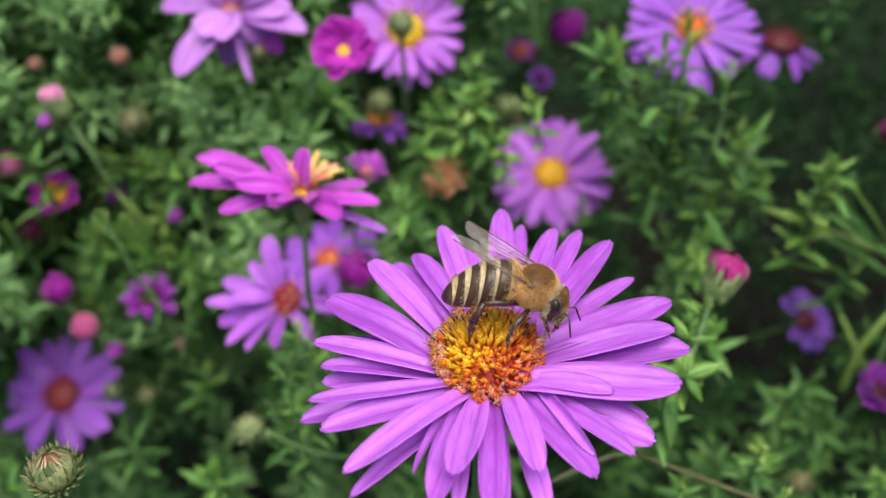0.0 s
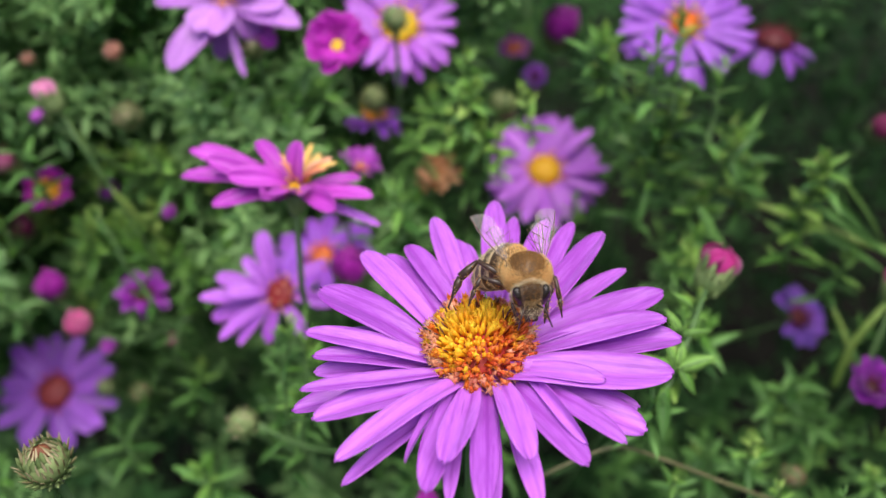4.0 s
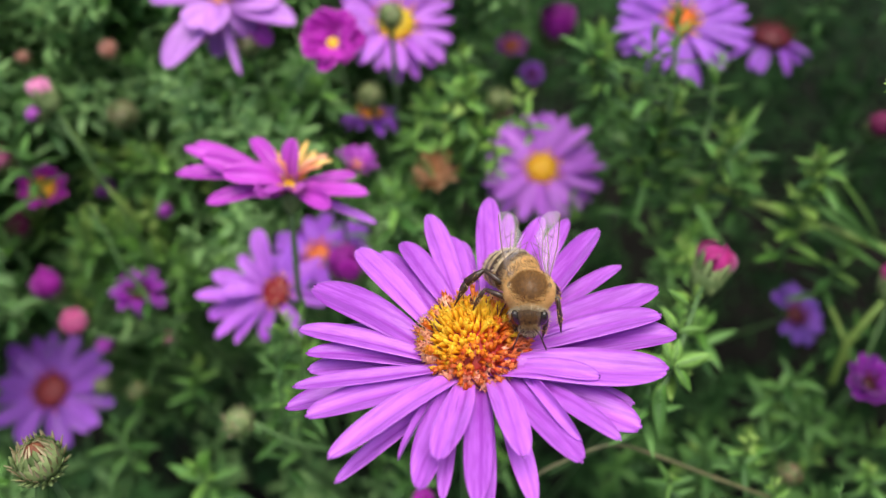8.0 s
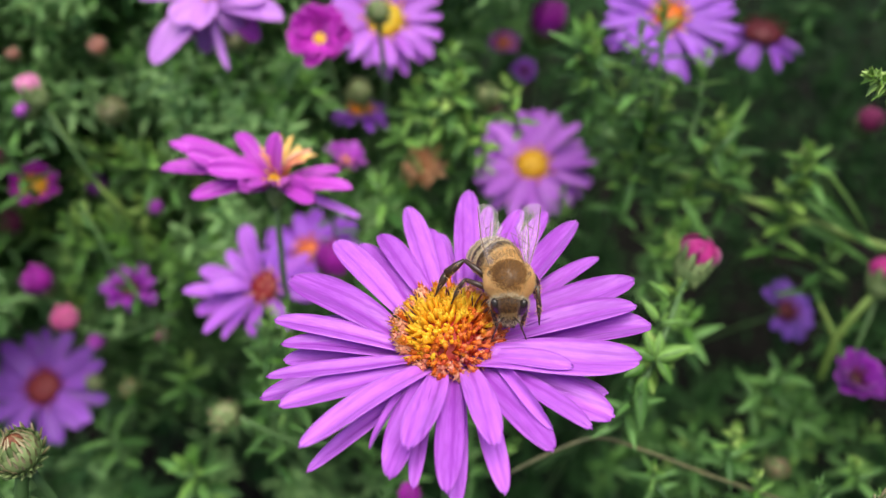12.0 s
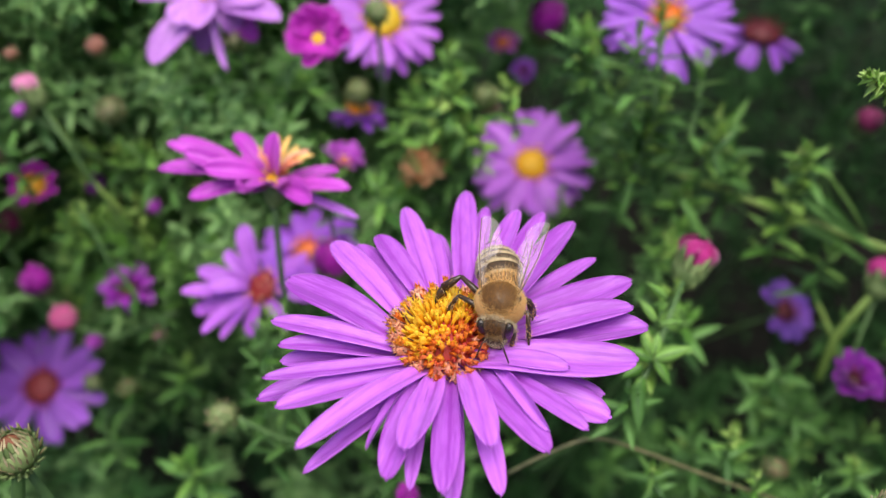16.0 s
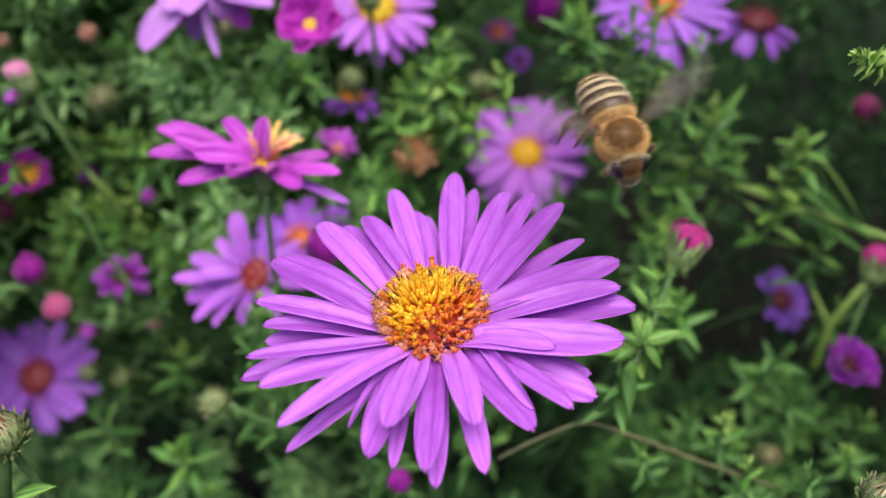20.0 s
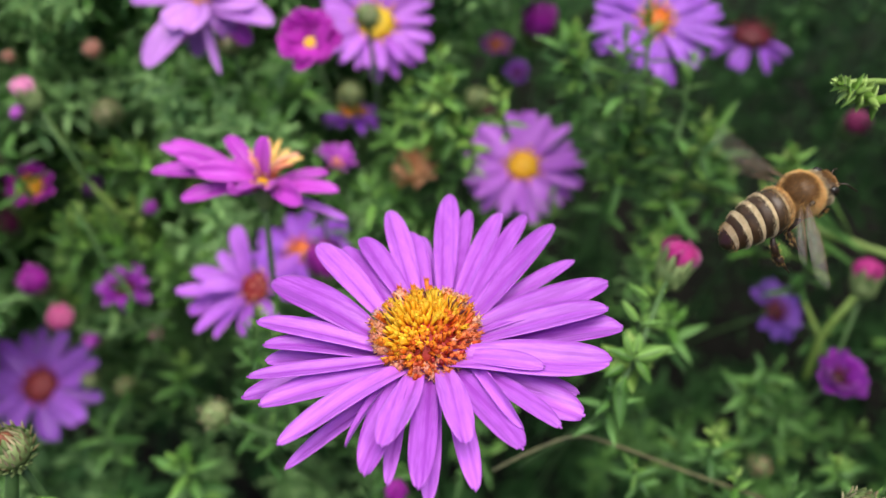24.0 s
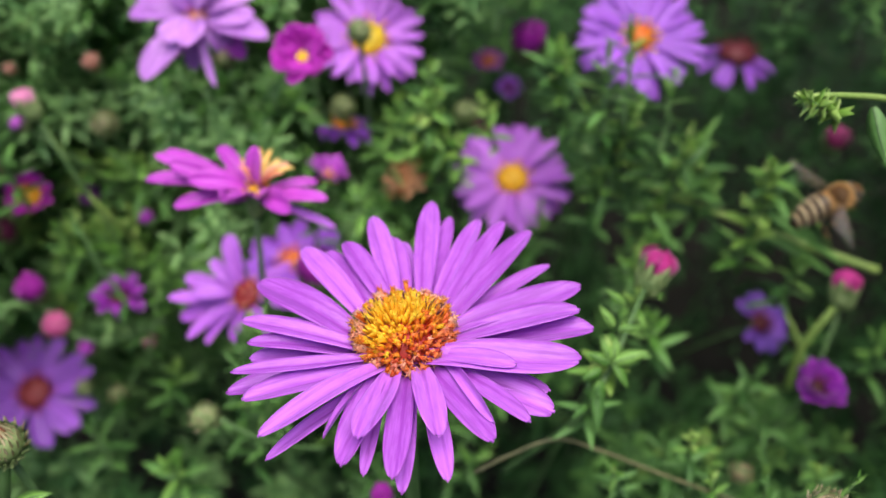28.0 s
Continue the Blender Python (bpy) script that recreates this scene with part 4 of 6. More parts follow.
branch([(46.0, 144.6, 454.1), (51.3, 143.3, 452.6), (56.5, 142.1, 451.1), (61.8, 140.8, 449.6), (68.2, 142.0, 446.3), (78.5, 138.7, 443.9), (89.8, 132.6, 442.7), (107.4, 124.3, 440.5)], (0.50, 0.90), "light green aster stem arching through the leaves", STEM_LIGHT, 4.0)
branch([(48.6, 153.0, 448.6), (42.0, 161.1, 445.8), (32.0, 162.5, 432.1)], (0.70, 0.40), "thin green side stem", STEM)
branch([(40.7, 85.9, 470.1), (36.8, 78.3, 468.9), (33.0, 71.2, 466.8), (28.9, 66.5, 461.6), (24.1, 68.8, 450.3), (18.4, 75.1, 432.6)], (0.36, 0.55), "thin green aster stem below a bud", STEM)
branch([(12.0, 62.6, 450.7), (18.0, 64.6, 452.9), (25.1, 66.2, 454.7), (32.3, 66.3, 451.8), (44.4, 64.7, 446.7), (56.9, 63.3, 441.8)], (0.32, 0.30), "thin brown aster twig", STEM_BROWN)
branch([(-45.9, 47.5, 476.6), (-47.2, 46.5, 472.4), (-50.8, 46.1, 462.7)], (0.70, 0.90), "pale green stem below a seed head", STEM)
branch([(-82.7, 137.0, 472.5), (-81.1, 137.5, 465.3), (-77.3, 135.2, 455.0), (-72.6, 135.5, 444.4), (-71.5, 144.5, 427.2)], (0.40, 0.50), "yellowish green aster stem", STEM_LIGHT)
branch([(-63.6, 126.2, 421.0), (-79.1, 125.3, 413.9), (-91.4, 128.0, 414.1)], (0.45, 0.40), "thin green side stem with buds", STEM)
branch([(-33.4, 77.7, 444.1), (-25.4, 77.6, 437.7), (-16.2, 81.6, 430.0)], (0.45, 0.50), "thin green side stem", STEM)
long_leaf((83.0, 136.0, 459.1), (0.55, -0.37, -0.75), (0.61, -0.13, 0.78), 20.0, 3.2, "long grey-green aster leaf hanging down", LEAF)
long_leaf((79.3, 134.6, 445.2), (0.87, -0.45, -0.22), (0.10, -0.22, 0.97), 24.0, 4.0, "long green aster leaf beside a stem", LEAF)
long_leaf((57.8, 146.6, 447.1), (0.62, 0.24, 0.75), (-0.50, -0.21, 0.84), 15.0, 2.6, "narrow green aster leaf beside a stem", LEAF)
long_leaf((45.4, 149.1, 447.0), (-0.31, -0.69, -0.65), (-0.62, -0.35, 0.70), 15.0, 2.4, "narrow hanging aster leaf", LEAF)
long_leaf((65.0, 144.3, 456.7), (0.46, 0.41, 0.79), (-0.50, -0.21, 0.84), 14.0, 2.4, "narrow green aster leaf", LEAF)
long_leaf((32.8, 70.4, 468.9), (0.54, -0.69, -0.48), (0.31, -0.29, 0.91), 4.0, 1.9, "small blunt aster leaf", LEAF_FRESH)
long_leaf((33.6, 71.4, 468.5), (0.95, -0.16, 0.27), (0.00, -0.08, 1.00), 5.2, 2.4, "small blunt aster leaf", LEAF_FRESH)
long_leaf((30.1, 67.2, 466.6), (0.00, -0.78, -0.62), (0.00, -0.53, 0.85), 7.0, 2.2, "small hanging aster leaf", LEAF)
long_leaf((-46.1, 44.6, 470.1), (0.91, 0.08, 0.40), (-0.19, -0.07, 0.98), 5.5, 2.0, "small pale green leaf on a near stem", LEAF_FRESH)
long_leaf((60.6, 77.3, 507.9), (0.11, -0.77, -0.63), (-0.58, -0.49, 0.65), 8.0, 2.4, "pale grey-green leaf hanging from a near shoot", LEAF)
seed_head((53.5, 43.7, 473.3), (0.00, -0.08, 1.00), 2.2, "green and cream aster seed head", seed=12, heart=STEM_BROWN, bristles=60)
shoot((59.1, 48.0, 472.2), (0.30, 0.12, 0.95), 25, 20, fresh=True, scale=0.5, seed=33)
shoot((53.3, 55.0, 460.3), (-0.20, 0.14, 0.97), 25, 16, scale=0.5, seed=34)
shoot((-5.9, 52.8, 460.7), (0.00, 0.41, 0.91), 25, 16, scale=0.4, seed=35)
shoot((76.7, 127.0, 467.2), (-0.29, -0.11, 0.95), 10, 16, fresh=True, scale=0.77, seed=300)
shoot((45.8, 134.3, 476.0), (-0.06, -0.09, 0.99), 11, 19, fresh=True, scale=0.96, seed=301)
shoot((44.7, 148.0, 458.1), (0.30, -0.35, 0.89), 12, 19, fresh=True, scale=0.74, seed=302)
shoot((56.5, 133.8, 452.2), (0.24, -0.20, 0.95), 13, 18, fresh=True, scale=0.95, seed=303)
shoot((52.8, 124.6, 449.1), (-0.01, -0.05, 1.00), 15, 17, fresh=True, scale=0.72, seed=304)
shoot((65.6, 143.7, 463.8), (-0.28, -0.03, 0.96), 15, 19, fresh=True, scale=0.76, seed=305)
shoot((48.2, 98.6, 449.5), (-0.12, -0.10, 0.99), 14, 19, fresh=True, scale=0.84, seed=306)
shoot((71.7, 143.4, 452.6), (0.07, -0.11, 0.99), 12, 18, fresh=True, scale=0.76, seed=307)
shoot((31.1, 142.7, 485.9), (0.10, -0.15, 0.98), 9, 17, fresh=True, scale=0.89, seed=308)
shoot((3.5, 136.0, 478.3), (-0.03, -0.17, 0.98), 10, 18, fresh=True, scale=0.75, seed=309)
shoot((5.7, 138.9, 469.4), (-0.24, -0.33, 0.91), 14, 18, fresh=True, scale=0.94, seed=310)
shoot((-3.3, 147.5, 468.7), (-0.14, 0.16, 0.98), 11, 19, fresh=True, scale=0.94, seed=311)
shoot((-8.7, 138.2, 465.6), (-0.30, -0.28, 0.91), 11, 16, fresh=True, scale=0.76, seed=312)
shoot((-11.6, 122.5, 462.6), (-0.15, -0.01, 0.99), 13, 16, fresh=True, scale=0.83, seed=313)
shoot((89.7, 125.4, 442.0), (0.15, -0.04, 0.99), 15, 17, fresh=True, scale=0.87, seed=314)
shoot((94.7, 116.4, 431.4), (0.26, -0.06, 0.96), 14, 15, fresh=True, scale=0.71, seed=315)
shoot((-51.2, 159.3, 459.9), (-0.14, 0.06, 0.99), 14, 17, fresh=True, scale=0.85, seed=316)
shoot((-65.4, 162.7, 456.4), (-0.21, -0.08, 0.97), 11, 19, fresh=True, scale=0.98, seed=317)
shoot((-90.9, 158.0, 451.0), (-0.16, -0.06, 0.99), 9, 16, fresh=True, scale=0.86, seed=318)
shoot((-73.9, 155.4, 447.7), (-0.15, -0.03, 0.99), 14, 18, fresh=True, scale=0.99, seed=319)
shoot((-52.4, 134.9, 438.9), (0.01, 0.09, 1.00), 12, 18, fresh=True, scale=0.94, seed=320)
shoot((-63.6, 134.2, 430.5), (-0.21, -0.08, 0.97), 11, 18, fresh=True, scale=0.94, seed=321)
shoot((-77.4, 137.7, 434.7), (0.06, -0.00, 1.00), 15, 17, fresh=True, scale=0.75, seed=322)
shoot((-50.6, 85.1, 418.9), (-0.18, -0.06, 0.98), 11, 19, fresh=True, scale=0.99, seed=323)
shoot((-29.0, 88.5, 438.2), (-0.14, -0.41, 0.90), 13, 19, fresh=True, scale=0.86, seed=324)
shoot((-29.3, 149.4, 471.2), (-0.07, -0.34, 0.94), 9, 18, fresh=True, scale=0.94, seed=325)
shoot((-40.6, 151.3, 465.9), (0.15, -0.08, 0.99), 14, 18, fresh=True, scale=0.87, seed=326)
shoot((-87.7, 142.7, 440.3), (-0.16, 0.08, 0.98), 12, 18, star=0.6, fresh=3, scale=0.95, seed=600)
shoot((-85.2, 142.3, 436.8), (-0.22, -0.05, 0.97), 12, 18, star=0.6, fresh=3, scale=0.80, seed=601)
shoot((-88.6, 158.2, 449.1), (-0.23, -0.26, 0.94), 12, 18, star=0.6, fresh=3, scale=0.80, seed=602)
shoot((-91.8, 157.1, 444.8), (0.28, -0.27, 0.92), 12, 18, star=0.6, fresh=3, scale=0.60, seed=603)
shoot((-84.1, 152.6, 436.5), (0.08, -0.17, 0.98), 12, 18, star=0.6, fresh=3, scale=0.70, seed=604)
shoot((-77.2, 152.7, 436.5), (-0.03, -0.15, 0.99), 12, 18, star=0.6, fresh=3, scale=0.70, seed=605)
shoot((-81.2, 146.9, 429.9), (-0.18, 0.02, 0.98), 12, 18, star=0.6, fresh=3, scale=0.60, seed=606)
shoot((-74.4, 158.3, 449.1), (-0.23, -0.26, 0.94), 12, 18, star=0.6, fresh=3, scale=0.60, seed=607)
shoot((-74.7, 155.7, 436.9), (-0.27, -0.25, 0.93), 12, 18, star=0.6, fresh=3, scale=0.60, seed=608)
shoot((-95.7, 137.3, 418.9), (-0.06, 0.05, 1.00), 12, 18, star=0.6, fresh=3, scale=0.60, seed=609)
shoot((-111.1, 155.1, 432.0), (-0.07, -0.32, 0.94), 12, 18, star=0.6, fresh=3, scale=0.70, seed=610)
shoot((65.6, 96.6, 415.8), (-0.14, 0.09, 0.99), 14, 16, star=0.6, fresh=True, scale=0.62, seed=611)
shoot((66.6, 93.8, 412.5), (-0.25, -0.09, 0.96), 14, 16, star=0.4, fresh=True, scale=0.50, seed=612)
shoot((94.3, 128.8, 383.9), (-0.07, -0.07, 0.99), 14, 16, star=0.1, fresh=True, scale=0.90, seed=613)
shoot((99.6, 134.9, 386.3), (-0.10, -0.05, 0.99), 14, 16, star=0.1, fresh=True, scale=0.80, seed=614)
shoot((91.6, 135.1, 383.6), (-0.00, -0.07, 1.00), 14, 16, star=0.0, fresh=True, scale=0.80, seed=615)
shoot((100.5, 117.7, 378.5), (0.23, -0.11, 0.97), 14, 16, star=0.1, fresh=True, scale=0.70, seed=616)
shoot((106.1, 106.0, 388.0), (-0.20, -0.34, 0.92), 14, 16, star=0.3, fresh=True, scale=0.70, seed=617)
shoot((116.0, 117.7, 386.1), (0.26, -0.15, 0.96), 14, 16, star=0.1, fresh=True, scale=0.80, seed=618)
shoot((63.7, 112.5, 388.3), (-0.18, 0.07, 0.98), 14, 16, star=0.2, fresh=True, scale=0.60, seed=619)
shoot((57.9, 105.8, 388.2), (0.05, -0.04, 1.00), 14, 16, star=0.2, fresh=True, scale=0.50, seed=620)
shoot((67.5, 98.4, 387.3), (0.22, -0.24, 0.95), 14, 16, star=0.1, fresh=True, scale=0.60, seed=621)
shoot((47.3, 135.8, 476.7), (0.07, -0.03, 1.00), 16, 15, star=0.5, fresh=3, scale=0.80, seed=640)
shoot((46.1, 133.1, 470.5), (0.17, 0.07, 0.98), 16, 15, star=0.5, fresh=3, scale=0.70, seed=641)
shoot((60.6, 135.0, 468.0), (0.14, 0.06, 0.99), 16, 15, star=0.5, fresh=3, scale=0.80, seed=642)
shoot((14.5, 136.8, 478.2), (-0.27, -0.16, 0.95), 16, 15, star=0.5, fresh=3, scale=0.70, seed=643)
shoot((5.3, 137.1, 478.7), (0.26, -0.07, 0.96), 16, 15, star=0.5, fresh=3, scale=0.80, seed=644)
shoot((1.8, 136.7, 475.2), (0.22, -0.32, 0.92), 16, 15, star=0.5, fresh=3, scale=0.60, seed=645)
shoot((10.0, 132.9, 470.7), (-0.02, -0.27, 0.96), 16, 15, star=0.5, fresh=3, scale=0.60, seed=646)
shoot((32.9, 142.2, 484.2), (0.03, -0.11, 0.99), 16, 15, star=0.5, fresh=3, scale=0.70, seed=647)
shoot((49.0, 115.6, 453.2), (-0.27, -0.27, 0.92), 16, 15, star=0.5, fresh=3, scale=0.60, seed=648)
shoot((31.4, 143.7, 487.2), (-0.02, -0.10, 1.00), 24, 16, star=0.22, fresh=True, scale=0.80, seed=400)
shoot((32.9, 140.6, 483.5), (-0.08, -0.04, 1.00), 16, 15, star=0.18, fresh=True, scale=0.70, seed=401)
shoot((45.8, 134.1, 475.7), (0.05, -0.35, 0.93), 21, 17, star=0.12, fresh=True, scale=0.90, seed=402)
shoot((42.8, 149.7, 471.0), (0.26, -0.29, 0.92), 17, 16, star=0.22, fresh=True, scale=0.60, seed=403)
shoot((64.3, 141.7, 461.3), (-0.23, 0.02, 0.97), 21, 19, star=0.15, fresh=True, scale=0.80, seed=404)
shoot((56.5, 133.8, 452.2), (-0.22, -0.14, 0.96), 18, 18, star=0.29, fresh=True, scale=0.80, seed=405)
shoot((50.4, 119.9, 451.4), (0.12, -0.16, 0.98), 21, 18, star=0.24, fresh=True, scale=0.70, seed=406)
shoot((49.6, 71.8, 448.7), (-0.17, -0.19, 0.97), 17, 16, star=0.26, fresh=True, scale=0.60, seed=407)
shoot((33.9, 63.6, 451.6), (-0.26, -0.30, 0.91), 18, 15, star=0.12, fresh=True, scale=0.45, seed=408)
shoot((49.7, 62.8, 450.6), (-0.28, -0.08, 0.96), 19, 18, star=0.18, fresh=True, scale=0.50, seed=409)
shoot((64.3, 145.8, 466.2), (0.16, -0.16, 0.97), 17, 15, star=0.22, fresh=True, scale=0.60, seed=410)
shoot((3.5, 147.9, 480.0), (0.04, -0.19, 0.98), 17, 17, star=0.15, fresh=True, scale=0.80, seed=411)
shoot((6.5, 138.1, 468.5), (-0.03, -0.36, 0.93), 22, 19, star=0.25, fresh=True, scale=0.80, seed=412)
shoot((-4.0, 149.5, 471.2), (0.25, -0.25, 0.93), 23, 18, star=0.17, fresh=True, scale=0.70, seed=413)
shoot((80.4, 80.0, 427.3), (-0.37, -0.10, 0.92), 14, 17, star=0.18, fresh=True, scale=0.60, seed=414)
shoot((-87.5, 139.2, 439.7), (0.25, -0.29, 0.93), 20, 18, star=0.22, fresh=True, scale=0.90, seed=415)
shoot((-79.5, 141.3, 439.0), (-0.12, -0.02, 0.99), 15, 19, star=0.16, fresh=True, scale=0.90, seed=416)
shoot((-27.4, 87.7, 460.4), (0.17, 0.08, 0.98), 14, 15, star=0.18, fresh=True, scale=0.55, seed=417)
shoot((-24.6, 87.3, 455.3), (-0.15, -0.16, 0.98), 22, 19, star=0.25, fresh=True, scale=0.55, seed=418)
shoot((-64.2, 125.7, 405.0), (0.25, 0.05, 0.97), 17, 19, star=0.20, fresh=True, scale=0.80, seed=419)
shoot((-92.8, 138.0, 429.1), (-0.26, -0.16, 0.95), 23, 16, star=0.18, fresh=True, scale=0.88, seed=509)
shoot((-79.0, 155.4, 449.6), (0.15, -0.29, 0.94), 19, 20, star=0.18, fresh=True, scale=0.90, seed=513)
shoot((-70.2, 137.1, 435.1), (-0.12, -0.21, 0.97), 17, 16, star=0.18, fresh=True, scale=0.77, seed=515)
shoot((-58.6, 147.4, 445.3), (-0.20, -0.29, 0.94), 22, 17, star=0.18, fresh=True, scale=0.78, seed=516)
shoot((-7.6, 140.9, 458.4), (-0.18, -0.20, 0.96), 24, 19, star=0.15, fresh=True, scale=0.80, seed=519)
shoot((0.7, 138.1, 463.8), (-0.22, -0.26, 0.94), 24, 20, star=0.15, fresh=True, scale=0.83, seed=521)
shoot((41.0, 133.4, 461.6), (-0.12, -0.17, 0.98), 23, 17, star=0.12, fresh=True, scale=0.80, seed=524)
shoot((46.3, 139.6, 466.9), (0.17, -0.08, 0.98), 22, 17, star=0.12, fresh=True, scale=0.73, seed=525)
shoot((50.4, 139.4, 459.2), (-0.23, -0.30, 0.93), 17, 17, star=0.12, fresh=True, scale=0.84, seed=527)
shoot((79.0, 98.6, 422.5), (-0.13, -0.25, 0.96), 24, 20, fresh=False, scale=0.82, seed=533)
shoot((83.2, 86.9, 406.1), (-0.11, -0.20, 0.97), 17, 19, fresh=False, scale=0.77, seed=536)
shoot((67.9, 83.7, 411.2), (-0.21, -0.18, 0.96), 22, 17, fresh=False, scale=0.75, seed=539)
shoot((57.1, 96.5, 413.4), (-0.16, 0.09, 0.98), 18, 17, fresh=False, scale=0.85, seed=542)
shoot((75.8, 102.2, 430.1), (0.05, -0.29, 0.96), 24, 18, fresh=False, scale=0.84, seed=545)
long_leaf((32.7, 69.6, 469.0), (0.93, 0.10, 0.36), (0.05, -0.60, 0.80), 5.6, 2.1, "small blunt aster leaf on a near shoot", LEAF_FRESH)
long_leaf((32.7, 69.5, 468.9), (0.50, -0.72, -0.49), (0.05, -0.60, 0.80), 4.1, 1.6, "small blunt aster leaf on a near shoot", LEAF_FRESH)
long_leaf((32.3, 69.6, 469.0), (-0.93, 0.23, 0.28), (0.05, -0.60, 0.80), 4.0, 1.8, "small blunt aster leaf on a near shoot", LEAF_FRESH)
long_leaf((32.6, 70.0, 469.5), (0.20, 0.64, 0.74), (0.05, -0.60, 0.80), 3.3, 1.6, "small blunt aster leaf on a near shoot", LEAF_FRESH)
long_leaf((32.1, 69.9, 469.4), (-0.36, 0.61, 0.71), (0.05, -0.60, 0.80), 3.6, 1.4, "small blunt aster leaf on a near shoot", LEAF_FRESH)
long_leaf((30.7, 67.9, 467.1), (-0.17, -0.65, -0.75), (0.05, -0.60, 0.80), 5.9, 2.3, "small blunt aster leaf on a near shoot", LEAF_FRESH)
long_leaf((33.2, 72.9, 472.8), (1.00, 0.06, 0.06), (0.05, -0.60, 0.80), 4.4, 1.0, "small blunt aster leaf on a near shoot", LEAF_FRESH)
long_leaf((32.8, 73.1, 473.1), (-0.56, 0.54, 0.63), (0.05, -0.60, 0.80), 3.9, 1.3, "small blunt aster leaf on a near shoot", LEAF_FRESH)
long_leaf((34.4, 75.2, 475.6), (-0.76, 0.21, 0.62), (0.05, -0.60, 0.80), 4.0, 1.3, "small blunt aster leaf on a near shoot", LEAF_FRESH)
long_leaf((30.8, 68.9, 468.3), (-0.86, -0.49, -0.13), (0.05, -0.60, 0.80), 3.5, 1.6, "small blunt aster leaf on a near shoot", LEAF_FRESH)
long_leaf((78.6, 127.5, 454.5), (0.86, -0.32, -0.39), (0.05, -0.60, 0.80), 22.8, 2.7, "narrow green aster leaf beside a stem", LEAF)
long_leaf((81.6, 128.3, 455.4), (0.78, -0.40, -0.48), (0.05, -0.60, 0.80), 15.5, 3.1, "narrow green aster leaf beside a stem", LEAF)
long_leaf((44.7, 131.7, 459.7), (-0.47, 0.58, 0.67), (0.05, -0.60, 0.80), 13.0, 2.2, "narrow green aster leaf beside a stem", LEAF)
long_leaf((44.7, 131.7, 459.7), (0.90, 0.29, 0.32), (0.05, -0.60, 0.80), 14.1, 1.9, "narrow green aster leaf beside a stem", LEAF)
long_leaf((42.9, 130.9, 458.8), (-0.23, -0.64, -0.74), (0.05, -0.60, 0.80), 10.6, 1.9, "narrow green aster leaf beside a stem", LEAF)
long_leaf((53.2, 127.4, 454.6), (0.54, -0.55, -0.64), (0.05, -0.60, 0.80), 10.1, 2.2, "narrow green aster leaf beside a stem", LEAF)
long_leaf((61.6, 130.6, 458.2), (-0.16, 0.64, 0.75), (0.05, -0.60, 0.80), 11.0, 2.9, "narrow green aster leaf beside a stem", LEAF)
long_leaf((60.4, 133.7, 461.9), (0.68, 0.49, 0.55), (0.05, -0.60, 0.80), 9.9, 2.4, "narrow green aster leaf beside a stem", LEAF)
branch([(94.7, 113.8, 442.2), (90.7, 111.5, 436.4), (88.0, 110.3, 428.8), (88.5, 109.8, 415.9)], (0.70, 0.90), "light green stem below a pink bud", STEM_LIGHT)
branch([(87.4, 119.7, 430.7), (90.0, 116.0, 426.3), (92.4, 113.2, 419.9)], (0.50, 0.70), "light green side stem", STEM_LIGHT)
long_leaf((64.7, 142.1, 460.3), (0.46, 0.41, 0.79), (-0.50, -0.21, 0.84), 11.0, 2.6, "narrow green aster leaf", LEAF_FRESH)
long_leaf((51.2, 146.7, 456.6), (-0.84, -0.50, -0.21), (-0.31, -0.15, 0.94), 14.0, 2.6, "narrow green aster leaf", LEAF_FRESH)
long_leaf((44.1, 149.7, 455.5), (-0.31, 0.44, 0.84), (-0.62, -0.35, 0.70), 13.0, 2.6, "narrow green aster leaf", LEAF_FRESH)
long_leaf((83.4, 131.1, 459.5), (0.62, -0.58, -0.53), (0.61, -0.13, 0.78), 17.0, 3.4, "broad green aster leaf hanging down", LEAF_FRESH)
clearing((-88.6, 162.5, 337.9), 10)
clearing((-58.5, 150.9, 324.0), 14)
clearing((-42.4, 143.1, 314.8), 12)
clearing((42.9, 148.8, 320.4), 15)
clearing((60.0, 154.2, 326.4), 12)
clearing((104.2, 241.0, 426.5), 14)
clearing((104.2, 221.3, 403.7), 10)
clearing((66.0, 171.2, 346.1), 10)
clearing((140.3, 184.8, 360.9), 12)
clearing((47.9, 242.2, 430.0), 18)
clearing((120.2, 231.5, 416.8), 21)
clearing((108.2, 201.6, 381.7), 16)
clearing((118.3, 175.6, 351.1), 21)
clearing((142.4, 157.5, 329.6), 15)
clearing((154.4, 213.5, 395.3), 18)
clearing((93.1, 228.2, 413.1), 9)
clearing((-88.5, 178.5, 356.2), 12)
clearing((-98.5, 156.3, 330.2), 15)
clearing((72.2, 153.3, 325.2), 12)
clearing((54.0, 202.6, 383.3), 12)
clearing((17.8, 224.5, 409.4), 12)
clearing((100.3, 163.8, 337.3), 13)
clearing((150.3, 249.9, 438.2), 18)
clearing((134.3, 195.2, 374.0), 13)
clearing((102.2, 184.6, 361.8), 15)
clearing((84.2, 145.5, 316.0), 12)
clearing((5.8, 214.1, 397.2), 10)
shoot((-124.7, 166.4, 458.2), (0.27, 0.21, 0.94), 23, 15, scale=0.76, seed=51)
shoot((-19.5, 115.0, 350.7), (-0.43, 0.36, 0.83), 26, 14, fresh=True, scale=0.63, seed=53)
shoot((-127.1, 200.9, 466.0), (-0.43, 0.36, 0.83), 15, 14, fresh=True, scale=0.75, seed=54)
